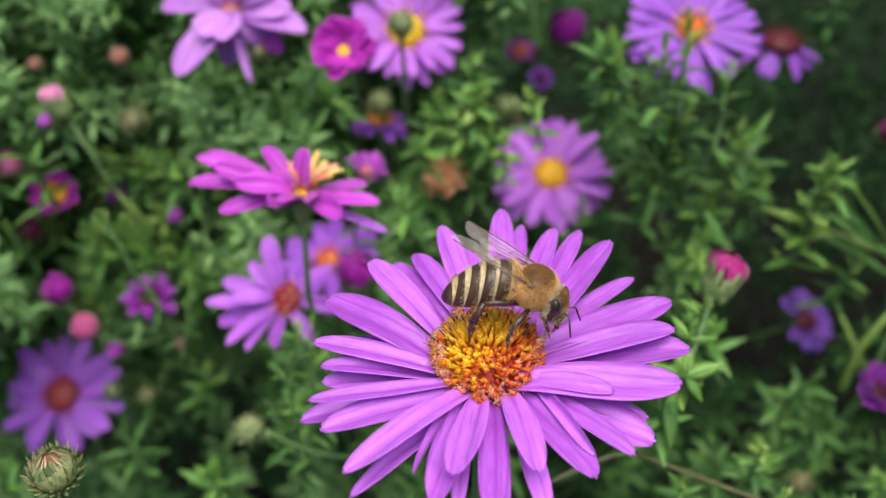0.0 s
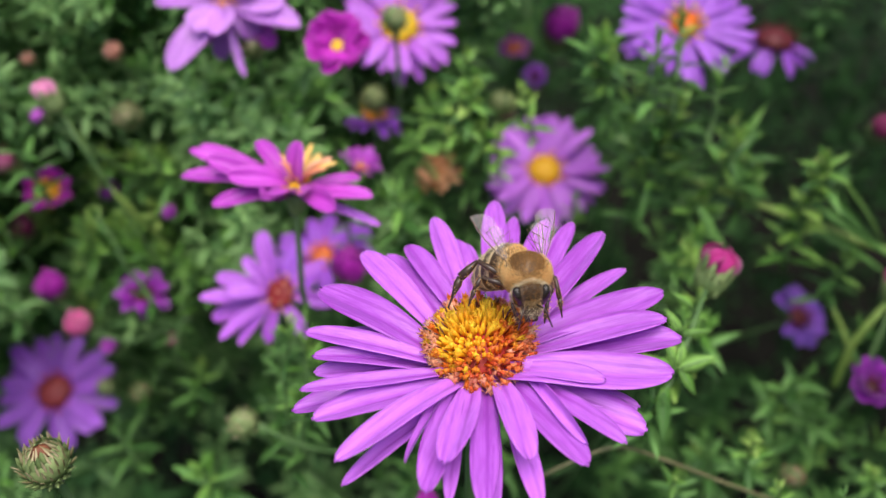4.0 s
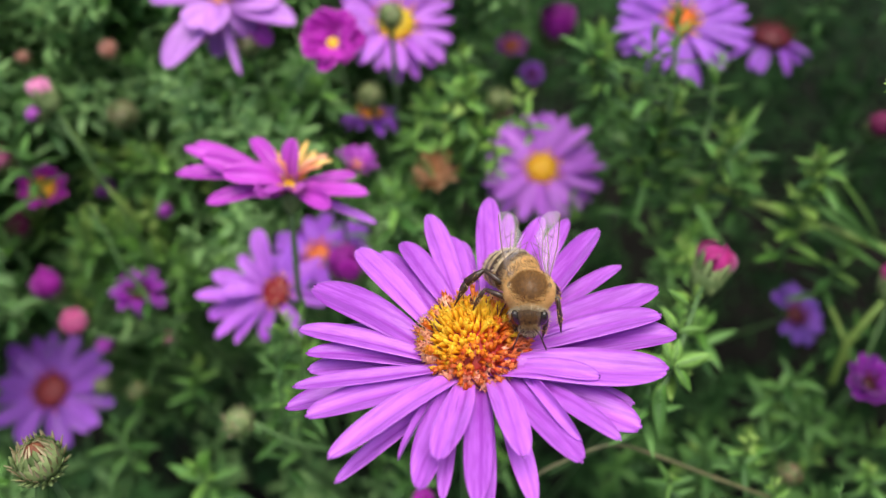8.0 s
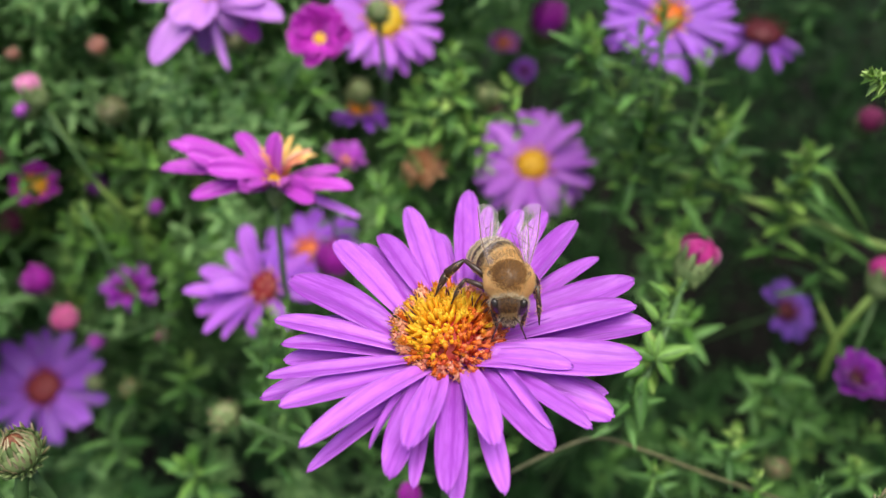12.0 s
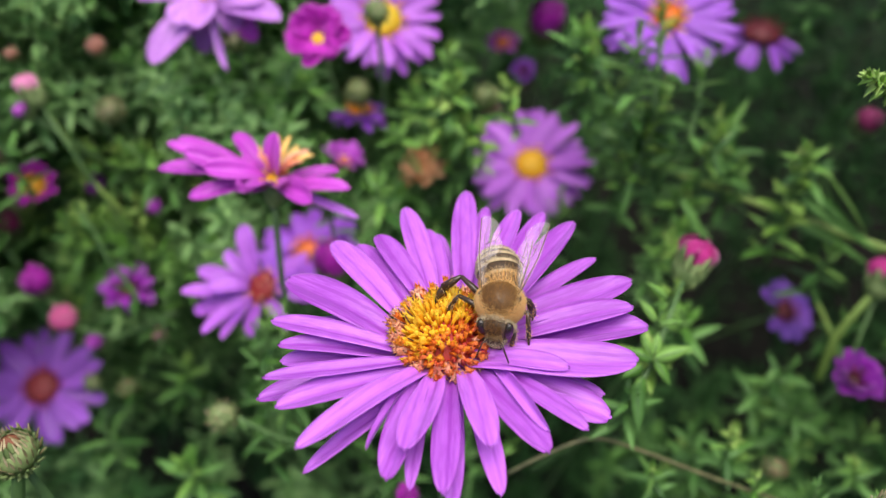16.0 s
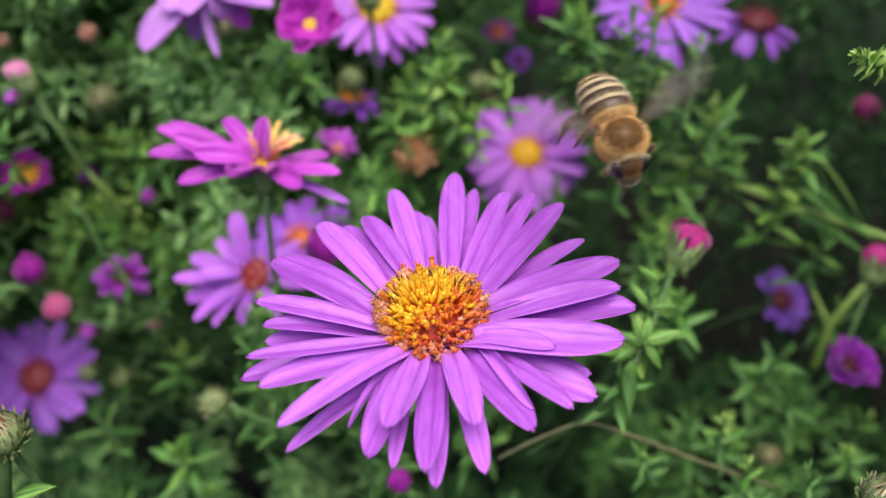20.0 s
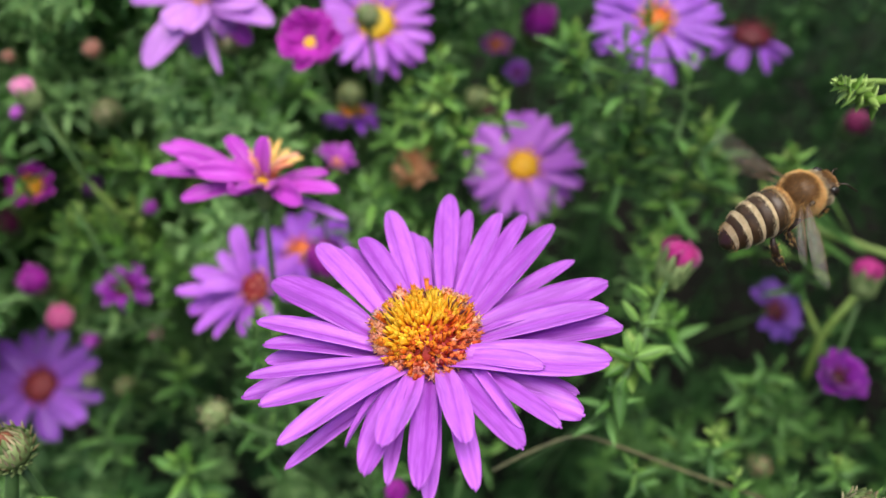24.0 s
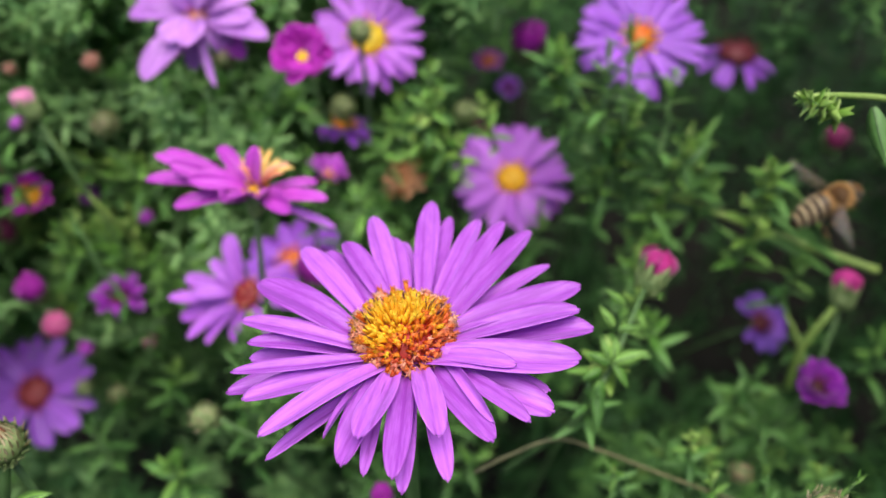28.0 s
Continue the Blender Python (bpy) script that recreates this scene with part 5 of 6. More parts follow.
shoot((-83.7, 100.8, 376.6), (-0.34, -0.04, 0.94), 22, 16, fresh=True, scale=1.00, seed=55)
shoot((-99.9, 113.0, 447.7), (-0.12, -0.18, 0.98), 24, 16, fresh=True, scale=0.62, seed=56)
shoot((-23.1, 111.2, 402.9), (-0.22, 0.21, 0.95), 22, 18, fresh=True, scale=0.80, seed=57)
shoot((-17.5, 184.7, 425.5), (0.32, -0.03, 0.95), 18, 14, fresh=True, scale=0.82, seed=59)
shoot((70.7, 192.2, 427.6), (-0.56, 0.28, 0.78), 26, 14, fresh=True, scale=0.72, seed=61)
shoot((-60.3, 122.1, 435.9), (0.18, 0.47, 0.86), 18, 18, fresh=True, scale=0.69, seed=62)
shoot((2.0, 96.5, 383.1), (-0.37, 0.24, 0.90), 23, 17, fresh=True, scale=0.79, seed=63)
shoot((119.0, 105.6, 374.7), (-0.44, 0.44, 0.78), 20, 14, fresh=True, scale=0.92, seed=64)
shoot((146.5, 149.0, 367.2), (-0.48, 0.40, 0.78), 23, 16, scale=0.98, seed=65)
shoot((20.2, 166.3, 409.3), (0.32, -0.05, 0.95), 24, 16, fresh=True, scale=0.60, seed=66)
shoot((-3.6, 167.7, 391.2), (-0.02, 0.07, 1.00), 20, 18, fresh=True, scale=0.85, seed=67)
shoot((33.5, 126.8, 417.3), (-0.49, 0.34, 0.80), 15, 17, scale=0.78, seed=68)
shoot((20.1, 136.7, 408.9), (-0.29, 0.05, 0.95), 13, 18, fresh=True, scale=0.98, seed=69)
shoot((86.2, 109.7, 355.8), (-0.09, 0.30, 0.95), 24, 18, fresh=True, scale=0.81, seed=70)
shoot((-152.9, 228.7, 462.5), (0.49, 0.09, 0.87), 20, 14, scale=0.63, seed=71)
shoot((-67.9, 136.2, 463.3), (-0.45, -0.11, 0.89), 21, 16, fresh=True, scale=0.86, seed=72)
shoot((65.2, 182.4, 406.7), (-0.34, 0.30, 0.89), 18, 14, fresh=True, scale=0.87, seed=73)
shoot((-77.0, 177.3, 437.5), (0.37, 0.47, 0.80), 19, 18, fresh=True, scale=0.85, seed=74)
shoot((-109.8, 218.1, 466.3), (-0.10, 0.45, 0.89), 24, 15, scale=0.78, seed=75)
shoot((-143.8, 238.1, 471.5), (0.08, -0.04, 1.00), 16, 18, fresh=True, scale=0.91, seed=76)
shoot((-114.6, 143.9, 446.2), (-0.13, 0.47, 0.87), 20, 17, scale=0.89, seed=77)
shoot((-111.3, 141.7, 437.5), (-0.34, 0.17, 0.93), 15, 14, fresh=True, scale=0.93, seed=79)
shoot((15.6, 106.9, 420.0), (0.27, 0.01, 0.96), 22, 16, fresh=True, scale=0.70, seed=80)
shoot((-114.4, 205.1, 475.6), (0.31, 0.33, 0.89), 16, 18, scale=0.62, seed=81)
shoot((-74.7, 182.3, 448.3), (-0.15, 0.43, 0.89), 22, 15, fresh=True, scale=0.85, seed=82)
shoot((-51.1, 92.4, 391.0), (0.35, -0.27, 0.90), 14, 18, fresh=True, scale=0.80, seed=84)
shoot((-129.4, 182.6, 461.3), (0.21, 0.44, 0.87), 20, 15, fresh=True, scale=0.88, seed=85)
shoot((-117.1, 182.8, 460.4), (0.06, 0.23, 0.97), 22, 15, fresh=True, scale=0.86, seed=87)
shoot((46.5, 130.5, 380.5), (-0.62, 0.20, 0.76), 25, 17, scale=0.67, seed=88)
shoot((-12.4, 149.2, 416.4), (-0.00, 0.34, 0.94), 17, 17, scale=0.66, seed=89)
shoot((-109.8, 144.8, 456.1), (0.25, -0.05, 0.97), 14, 18, fresh=True, scale=0.85, seed=91)
shoot((-96.4, 178.5, 459.9), (-0.45, -0.03, 0.89), 14, 14, scale=0.62, seed=92)
shoot((-4.2, 142.7, 442.1), (-0.11, 0.52, 0.85), 24, 16, fresh=True, scale=0.91, seed=93)
shoot((-89.0, 82.5, 406.5), (0.42, -0.13, 0.90), 19, 14, fresh=True, scale=0.68, seed=94)
shoot((-128.3, 192.4, 444.6), (-0.48, 0.20, 0.85), 16, 17, scale=0.71, seed=95)
shoot((-111.5, 196.8, 433.5), (-0.10, 0.27, 0.96), 16, 18, fresh=True, scale=0.85, seed=96)
shoot((-74.2, 121.7, 455.5), (-0.37, 0.26, 0.89), 25, 14, scale=0.88, seed=97)
shoot((9.5, 202.7, 473.7), (0.27, 0.09, 0.96), 15, 15, fresh=True, scale=0.78, seed=98)
shoot((75.8, 83.0, 411.3), (0.40, 0.26, 0.88), 24, 14, fresh=True, scale=0.66, seed=99)
shoot((-80.0, 133.2, 395.1), (0.35, 0.45, 0.82), 21, 17, scale=0.95, seed=101)
shoot((0.6, 118.6, 452.2), (0.54, 0.30, 0.79), 22, 14, fresh=True, scale=0.96, seed=102)
shoot((-108.2, 189.6, 418.4), (-0.33, -0.09, 0.94), 20, 18, fresh=True, scale=0.71, seed=103)
shoot((-93.9, 191.7, 414.9), (0.21, -0.01, 0.98), 23, 16, fresh=True, scale=0.97, seed=105)
shoot((61.8, 106.5, 351.7), (-0.30, 0.22, 0.93), 18, 14, scale=0.90, seed=106)
shoot((121.6, 189.6, 484.5), (0.06, -0.26, 0.96), 19, 15, fresh=True, scale=0.93, seed=107)
shoot((-36.7, 88.1, 388.3), (-0.03, 0.24, 0.97), 23, 16, scale=0.70, seed=108)
shoot((-100.4, 91.0, 414.9), (-0.01, 0.01, 1.00), 23, 14, fresh=True, scale=0.82, seed=109)
shoot((60.9, 147.2, 409.4), (-0.36, 0.07, 0.93), 13, 14, fresh=True, scale=0.80, seed=110)
shoot((17.5, 94.3, 413.9), (0.41, -0.17, 0.90), 26, 17, fresh=True, scale=0.71, seed=111)
shoot((-35.8, 96.0, 429.4), (0.12, 0.00, 0.99), 21, 15, scale=0.91, seed=112)
shoot((-71.1, 151.4, 425.9), (0.41, 0.37, 0.83), 22, 17, fresh=True, scale=0.84, seed=113)
shoot((-16.6, 157.4, 432.1), (0.39, 0.13, 0.91), 24, 14, scale=0.64, seed=114)
shoot((-17.5, 164.2, 388.8), (0.40, 0.42, 0.81), 20, 15, fresh=True, scale=0.69, seed=115)
shoot((143.6, 166.4, 407.4), (-0.22, 0.51, 0.83), 18, 16, fresh=True, scale=0.60, seed=116)
shoot((3.9, 122.6, 391.6), (0.31, -0.24, 0.92), 18, 17, fresh=True, scale=0.71, seed=117)
shoot((-136.4, 145.6, 404.0), (0.27, 0.09, 0.96), 21, 17, scale=0.90, seed=118)
shoot((-99.8, 77.7, 408.8), (-0.10, -0.04, 0.99), 20, 17, fresh=True, scale=0.74, seed=119)
shoot((-14.2, 120.3, 409.6), (0.09, 0.08, 0.99), 20, 17, fresh=True, scale=0.87, seed=121)
shoot((-8.1, 93.2, 410.4), (0.03, -0.03, 1.00), 26, 17, scale=0.85, seed=122)
shoot((91.0, 120.8, 371.3), (-0.35, 0.28, 0.89), 18, 17, fresh=True, scale=0.62, seed=124)
shoot((-100.1, 197.9, 483.8), (-0.49, 0.44, 0.76), 15, 14, fresh=True, scale=0.94, seed=125)
shoot((112.1, 119.3, 424.6), (-0.00, 0.17, 0.99), 14, 16, fresh=True, scale=0.89, seed=126)
shoot((-90.6, 197.0, 482.4), (-0.12, 0.37, 0.92), 16, 16, scale=0.85, seed=127)
shoot((-26.7, 152.1, 396.2), (0.03, 0.03, 1.00), 22, 15, fresh=True, scale=0.97, seed=128)
shoot((-134.3, 129.2, 386.3), (0.04, 0.24, 0.97), 23, 18, fresh=True, scale=0.74, seed=129)
shoot((-78.7, 104.8, 405.4), (-0.29, 0.26, 0.92), 15, 18, scale=0.94, seed=130)
shoot((-123.6, 145.9, 434.1), (0.32, -0.04, 0.95), 19, 16, fresh=True, scale=0.67, seed=131)
shoot((2.9, 183.8, 459.2), (0.32, -0.11, 0.94), 17, 15, scale=0.92, seed=132)
shoot((104.1, 200.4, 479.3), (-0.06, -0.09, 0.99), 24, 18, scale=0.79, seed=133)
shoot((-93.7, 134.6, 467.5), (-0.12, -0.00, 0.99), 18, 15, scale=0.99, seed=134)
shoot((119.3, 172.5, 474.5), (-0.28, 0.29, 0.91), 23, 15, fresh=True, scale=0.89, seed=135)
shoot((153.2, 207.7, 435.9), (0.02, -0.12, 0.99), 24, 14, fresh=True, scale=0.86, seed=136)
shoot((-108.3, 164.3, 495.5), (-0.42, 0.39, 0.82), 19, 16, scale=0.96, seed=137)
shoot((2.4, 105.7, 434.0), (-0.22, 0.46, 0.86), 26, 17, fresh=True, scale=0.89, seed=139)
shoot((-101.0, 162.8, 408.1), (-0.38, -0.24, 0.89), 14, 18, fresh=True, scale=0.80, seed=141)


# ---- the bank's mass of leaves ----
def sheet(name, verts, quads, material):
    """A mesh from arrays: verts in millimetres, four corners a face."""
    me = bpy.data.meshes.new(name)
    me.vertices.add(len(verts))
    me.vertices.foreach_set("co", (np.asarray(verts) * MM).ravel())
    me.loops.add(len(quads) * 4)
    me.loops.foreach_set("vertex_index", np.asarray(quads, dtype=np.int32).ravel())
    me.polygons.add(len(quads))
    me.polygons.foreach_set("loop_start", np.arange(0, len(quads) * 4, 4, dtype=np.int32))
    me.polygons.foreach_set("use_smooth", np.ones(len(quads), dtype=bool))
    me.materials.append(material)
    me.update(calc_edges=True)
    return me


def bank_foliage(name, label, count, near, far, power, size, material, seed, sparse=0.0, reach=0.78, edge=1.0, floor=-1.0, dense=False, start=-1.0, roof=1.0):
    """Thousands of narrow leaves in rosettes on upright twigs that fill the bank between and behind its flower heads."""
    rng = np.random.RandomState(seed)
    heads = [o for o in scene.objects if o.parent is None and o.name.split(".")[0] in ("aster_flower", "aster_bud", "aster_seed_head", "withered_flower", "leafy_shoot", "aster_leaf") and o["clear"] > 0]
    centre = np.array([tuple(o.matrix_basis.translation / MM) for o in heads])
    clear = np.array([o["clear"] for o in heads] + [r for _, r in CLEARINGS])
    centre = np.concatenate([centre, np.array([p for p, _ in CLEARINGS])])
    sight = centre - np.array(EYE) / MM
    sight /= np.linalg.norm(sight, axis=1)[:, None]
    rows, along = [], 4
    for i in range(along + 1):
        s = i / along
        w = 0.14 * max(0.05, math.sin(math.pi * (0.08 + 0.92 * s) ** 0.85)) if i < along else 0.004
        rows += [(s, -w, 0.3 * w - 0.2 * s * s), (s, 0, -0.2 * s * s), (s, w, 0.3 * w - 0.2 * s * s)]
    leaf = np.array(rows)
    quads = np.array([q for i in range(along) for q in ((3 * i, 3 * i + 3, 3 * i + 4, 3 * i + 1), (3 * i + 1, 3 * i + 4, 3 * i + 5, 3 * i + 2))])
    eye, ahead, upw = np.array(EYE) / MM, np.array(AHEAD), np.array(UPWARD)
    verts, twigs = [], []
    for n in range(count):
        depth = near + (far - near) * rng.rand() ** power
        half = depth * reach + 25
        tip = eye + ahead * depth + np.array([rng.uniform(-half, half), 0, 0]) + upw * rng.uniform(-half * 0.64, half * 0.66)
        turn = rng.uniform(-1, 1, 4)
        low = (tip - eye) @ upw / (half * 0.65)
        if rng.rand() < sparse * min(1.0, max(0.0, 0.20 + 2.3 * tip[0] / half, 0.35 - 1.3 * low)):
            continue
        if tip[2] < 12 or not start * half <= tip[0] <= edge * half or not floor <= low <= roof:
            continue
        way = np.array([0.5 * turn[0], -0.3 + 0.5 * turn[1], 1.0])
        way /= np.linalg.norm(way)
        side = np.cross(way, [1, 0, 0])
        side /= np.linalg.norm(side)
        other = np.cross(way, side)
        length = size * (3.4 + 1.4 * turn[2])
        m = 15 + int(3 * turn[3])
        taken = False
        for spot in (tip, tip - way * length * 0.5, tip - way * length):
            off = spot - centre
            fwd = (off * sight).sum(1)
            taken = taken or np.any((fwd < 12) & (np.linalg.norm(off - fwd[:, None] * sight, axis=1) < clear + 2.5))
        if taken and not dense:
            continue
        k = np.arange(m)
        q = (k / m) ** 1.35
        a = k * 2.39996 + rng.uniform(0, 6)
        out = np.cos(a)[:, None] * side + np.sin(a)[:, None] * other
        lift = np.radians(64 - 58 * np.minimum(1, 2 * q) + rng.uniform(-15, 15, m))
        x = np.cos(lift)[:, None] * out + np.sin(lift)[:, None] * way
        y = np.cross(way, out)
        z = np.cross(x, y)
        g = size * (0.55 + 0.75 * np.minimum(1, 2.5 * q)) * rng.uniform(0.75, 1.25, m)
        frames = np.stack([x, y, z], 1) * g[:, None, None]
        verts.append((leaf[None] @ frames + (tip - way * (q * length)[:, None])[:, None]).reshape(-1, 3))
        if n % 3 == 0:
            twigs.append(tube([tip, tip - way * length * 0.5, tip - way * length], [0.15, 0.25, 0.3], 4))
    allv = np.concatenate(verts)
    total = len(allv) // len(leaf)
    faces = (quads[None] + (np.arange(total) * len(leaf))[:, None, None]).reshape(-1, 4)
    tagged(new(name, sheet(name, allv, faces, material)), label, "foliage", kind="stuff")
    tv, tf = merged(twigs)
    tagged(new("aster_twigs", mesh("aster_twigs", tv, tf, STEM)), "thin green twigs inside the aster bank", "foliage", kind="stuff")


bank_foliage("aster_foliage", "dense mass of small narrow aster leaves, coloured darker for shade", 800, 175, 240, 1.0, 6.0, LEAF_BANK_SHADE, 7, 0.95)
bank_foliage("aster_tips", "fresh green shoot tips over the aster bank", 2500, 158, 215, 1.0, 4.8, LEAF_TIPS, 9, 0.97)
bank_foliage("aster_tips", "pale grey-green shoot tips between the buds", 4300, 150, 196, 1.0, 3.9, LEAF_PALE, 14, 0.97)
bank_foliage("aster_tips", "green shoot tips deeper in the aster bank", 3200, 212, 290, 1.0, 5.2, LEAF_TIPS, 10, 0.97)
bank_foliage("aster_foliage", "dense aster leaves inside the bank, their green darkened to stand for shade", 3600, 230, 470, 1.1, 7.5, LEAF_BANK_SHADE, 8, 0.6)
bank_foliage("aster_tips", "pale grey-green leaves crowding the bank", 4200, 172, 215, 1.0, 4.2, LEAF_PALE, 17, 0.5, edge=-0.05, floor=-0.25)
bank_foliage("aster_foliage", "grey-green leaves inside the bank", 2600, 215, 300, 1.0, 5.0, LEAF_PALE, 18, 0.4, edge=-0.05, floor=-0.25)
bank_foliage("aster_foliage", "grey-green leaves that close the inside of the bank", 3000, 207, 250, 1.0, 6.0, LEAF_PALE, 23, 0.0, edge=-0.1, floor=-0.3, dense=True)
bank_foliage("aster_foliage", "shaded leaves low in the bank", 900, 225, 275, 1.0, 6.0, LEAF_PALE, 29, 0.0, edge=-0.1, floor=-0.95, dense=True)
bank_foliage("aster_foliage", "soft green leaves low beside the stems", 650, 240, 310, 1.0, 6.5, LEAF_TIPS, 31, 0.0, start=0.25, roof=-0.35, dense=True)
bank_foliage("aster_foliage", "grey-green leaves beside the rosy buds", 900, 214, 245, 1.0, 4.6, LEAF_PALE, 33, 0.0, edge=-0.55, floor=-0.3, roof=0.5, dense=True)
bank_foliage("aster_tips", "pale shoot tips at the edge of the bank", 3600, 160, 230, 1.0, 4.4, LEAF_PALE, 19, 0.2, edge=-0.36, floor=-0.3)


def outer_bank():
    """The rest of the aster bed, to both sides, in front and behind, past what is seen, with a tall clump added for
    shade.
    """
    rng = np.random.RandomState(12)
    eye, ahead, upw = np.array(EYE), np.array(AHEAD), np.array(UPWARD)
    rows = [(0, -0.02, 0), (0.35, -0.13, -0.02), (0.7, -0.1, -0.1), (1, 0, -0.2), (0, 0.02, 0), (0.35, 0.13, -0.02), (0.7, 0.1, -0.1), (1, 0.004, -0.2)]
    leaf = np.array(rows) * 9.0
    quads = np.array([(0, 1, 5, 4), (1, 2, 6, 5), (2, 3, 7, 6)])
    verts = []
    for n in range(5200):
        if n < 2600:
            x, y = rng.uniform(-0.75, 0.75), rng.uniform(-0.1, 1.0)
            # unseen bed kept lower on the left to let more light in
            top = max(0.06, min(0.5, 0.41 + 1.15 * (y - 0.138))) * (1 - 0.35 * (abs(x) / 0.75) ** 3) * (0.78 if x < -0.05 else 1.0)
            tip = np.array([x, y, top * rng.uniform(0.45, 1.0)])
        else:
            # clump added out of view, tall enough to shade the bank's right
            tip = np.array([rng.uniform(0.13, 0.42), rng.uniform(-0.04, 0.42), rng.uniform(0.34, 0.70)])
        rel = tip - eye
        d = rel @ ahead
        if d < 0.36 and abs(rel[0]) < 0.74 * d + 0.02 and abs(rel @ upw) < 0.5 * d + 0.02:
            continue
        k = np.arange(14)
        q = (k / 14) ** 1.3
        a = k * 2.39996 + rng.uniform(0, 6)
        lift = np.radians(60 - 55 * np.minimum(1, 2 * q) + rng.uniform(-15, 15, 14))
        out = np.stack([np.cos(a), np.sin(a), 0 * a], 1)
        way = np.array([0, 0, 1.0])
        xs = np.cos(lift)[:, None] * out + np.sin(lift)[:, None] * way
        ys = np.cross(way, out)
        frames = np.stack([xs, ys, np.cross(xs, ys)], 1) * rng.uniform(0.7, 1.3, 14)[:, None, None]
        verts.append((leaf[None] @ frames + (tip / MM - way * (q * 45)[:, None])[:, None]).reshape(-1, 3))
    allv = np.concatenate(verts)
    total = len(allv) // len(leaf)
    faces = (quads[None] + (np.arange(total) * len(leaf))[:, None, None]).reshape(-1, 4)
    tagged(new("aster_foliage", sheet("aster_foliage", allv, faces, LEAF_BANK_SHADE)), "unseen leafy aster bed round the flowers, with a taller clump added for shade", "foliage", kind="stuff")


outer_bank()

# ---- the honey bee ----
def ball(centre, radii, turn=None, rings=9, sides=14):
    """Verts and faces of an ellipsoid."""
    verts, faces = [], []
    c = Vector(centre)
    for i in range(rings + 1):
        t = math.pi * (0.02 + 0.96 * i / rings)
        for k in range(sides):
            a = 2 * math.pi * k / sides
            v = Vector((radii[0] * math.cos(t), radii[1] * math.sin(t) * math.cos(a), radii[2] * math.sin(t) * math.sin(a)))
            if turn is not None:
                v = turn @ v
            verts.append(c + v)
    for i in range(rings):
        for k in range(sides):
            j = (k + 1) % sides
            faces.append((i * sides + k, (i + 1) * sides + k, (i + 1) * sides + j, i * sides + j))
    faces.append(tuple(range(sides)))
    faces.append(tuple(rings * sides + k for k in range(sides))[::-1])
    return verts, faces


def fur(roots, length, lean, rng, thick=0.05):
    """Thin three-sided hairs from (place, outward way) roots."""
    verts, faces = [], []
    for p, n in roots:
        d = (n + lean + Vector((rng.uniform(-.45, .45), rng.uniform(-.45, .45), rng.uniform(-.45, .45)))).normalized()
        s = d.orthogonal().normalized() * thick
        u = d.cross(s)
        h = length * rng.uniform(0.6, 1.25)
        b = len(verts)
        q = p + d * h * 0.55
        e = p + (d + lean * 0.35).normalized() * h
        verts += [p + s, p - s * 0.5 + u * 0.87, p - s * 0.5 - u * 0.87, q + s * 0.7, q - s * 0.35 + u * 0.6, q - s * 0.35 - u * 0.6, e]
        faces += [(b, b + 1, b + 4, b + 3), (b + 1, b + 2, b + 5, b + 4), (b + 2, b, b + 3, b + 5), (b + 3, b + 4, b + 6), (b + 4, b + 5, b + 6), (b + 5, b + 3, b + 6)]
    return verts, faces


def ball_roots(centre, radii, count, rng, keep=None, turn=None):
    out = []
    while len(out) < count:
        n = Vector((rng.gauss(0, 1), rng.gauss(0, 1), rng.gauss(0, 1))).normalized()
        if keep and not keep(n):
            continue
        p = Vector((n.x * radii[0], n.y * radii[1], n.z * radii[2]))
        g = Vector((n.x / radii[0], n.y / radii[1], n.z / radii[2])).normalized()
        if turn is not None:
            p, g = turn @ p, turn @ g
        out.append((Vector(centre) + p, g))
    return out


# distance along the abdomen and its half width there
ABDOMEN = ((0.0, 0.75), (0.3, 1.4), (0.9, 1.9), (2.0, 2.18), (3.2, 2.22), (4.4, 2.08), (5.4, 1.78), (6.2, 1.32), (6.8, 0.75), (7.05, 0.15))


def girth(s):
    for (a, ra), (b, rb) in zip(ABDOMEN, ABDOMEN[1:]):
        if s <= b:
            return ra + (rb - ra) * (s - a) / (b - a)
    return 0.3


def spine(s):
    """Centre of the abdomen s millimetres behind the waist: it bows downwards."""
    return Vector((-s, 0, -0.058 * s * s))


def ring_of(s0, s1, swell, sides=22, steps=4, wedge=0.0, rng=None):
    """A ring of the abdomen; a wedge narrows towards the belly and has a ragged hind edge."""
    verts, faces = [], []
    for i in range(steps + 1):
        for k in range(sides):
            a = 2 * math.pi * k / sides
            share = 1.0 - wedge * (0.5 - 0.5 * math.sin(a)) if i else 1.0
            if wedge and i == steps:
                share *= rng.uniform(0.93, 1.06)
            s = s0 + (s1 - s0) * share * i / steps
            r = girth(s) * (1 + swell * (0.4 + 0.6 * i / steps))
            verts.append(spine(s) + Vector((0, 0.93 * r * math.cos(a), 0.96 * r * math.sin(a))))
    for i in range(steps):
        for k in range(sides):
            j = (k + 1) % sides
            faces.append((i * sides + k, i * sides + j, (i + 1) * sides + j, (i + 1) * sides + k))
    if not wedge:
        faces.append(tuple(range(sides))[::-1])
        faces.append(tuple(steps * sides + k for k in range(sides)))
    return verts, faces


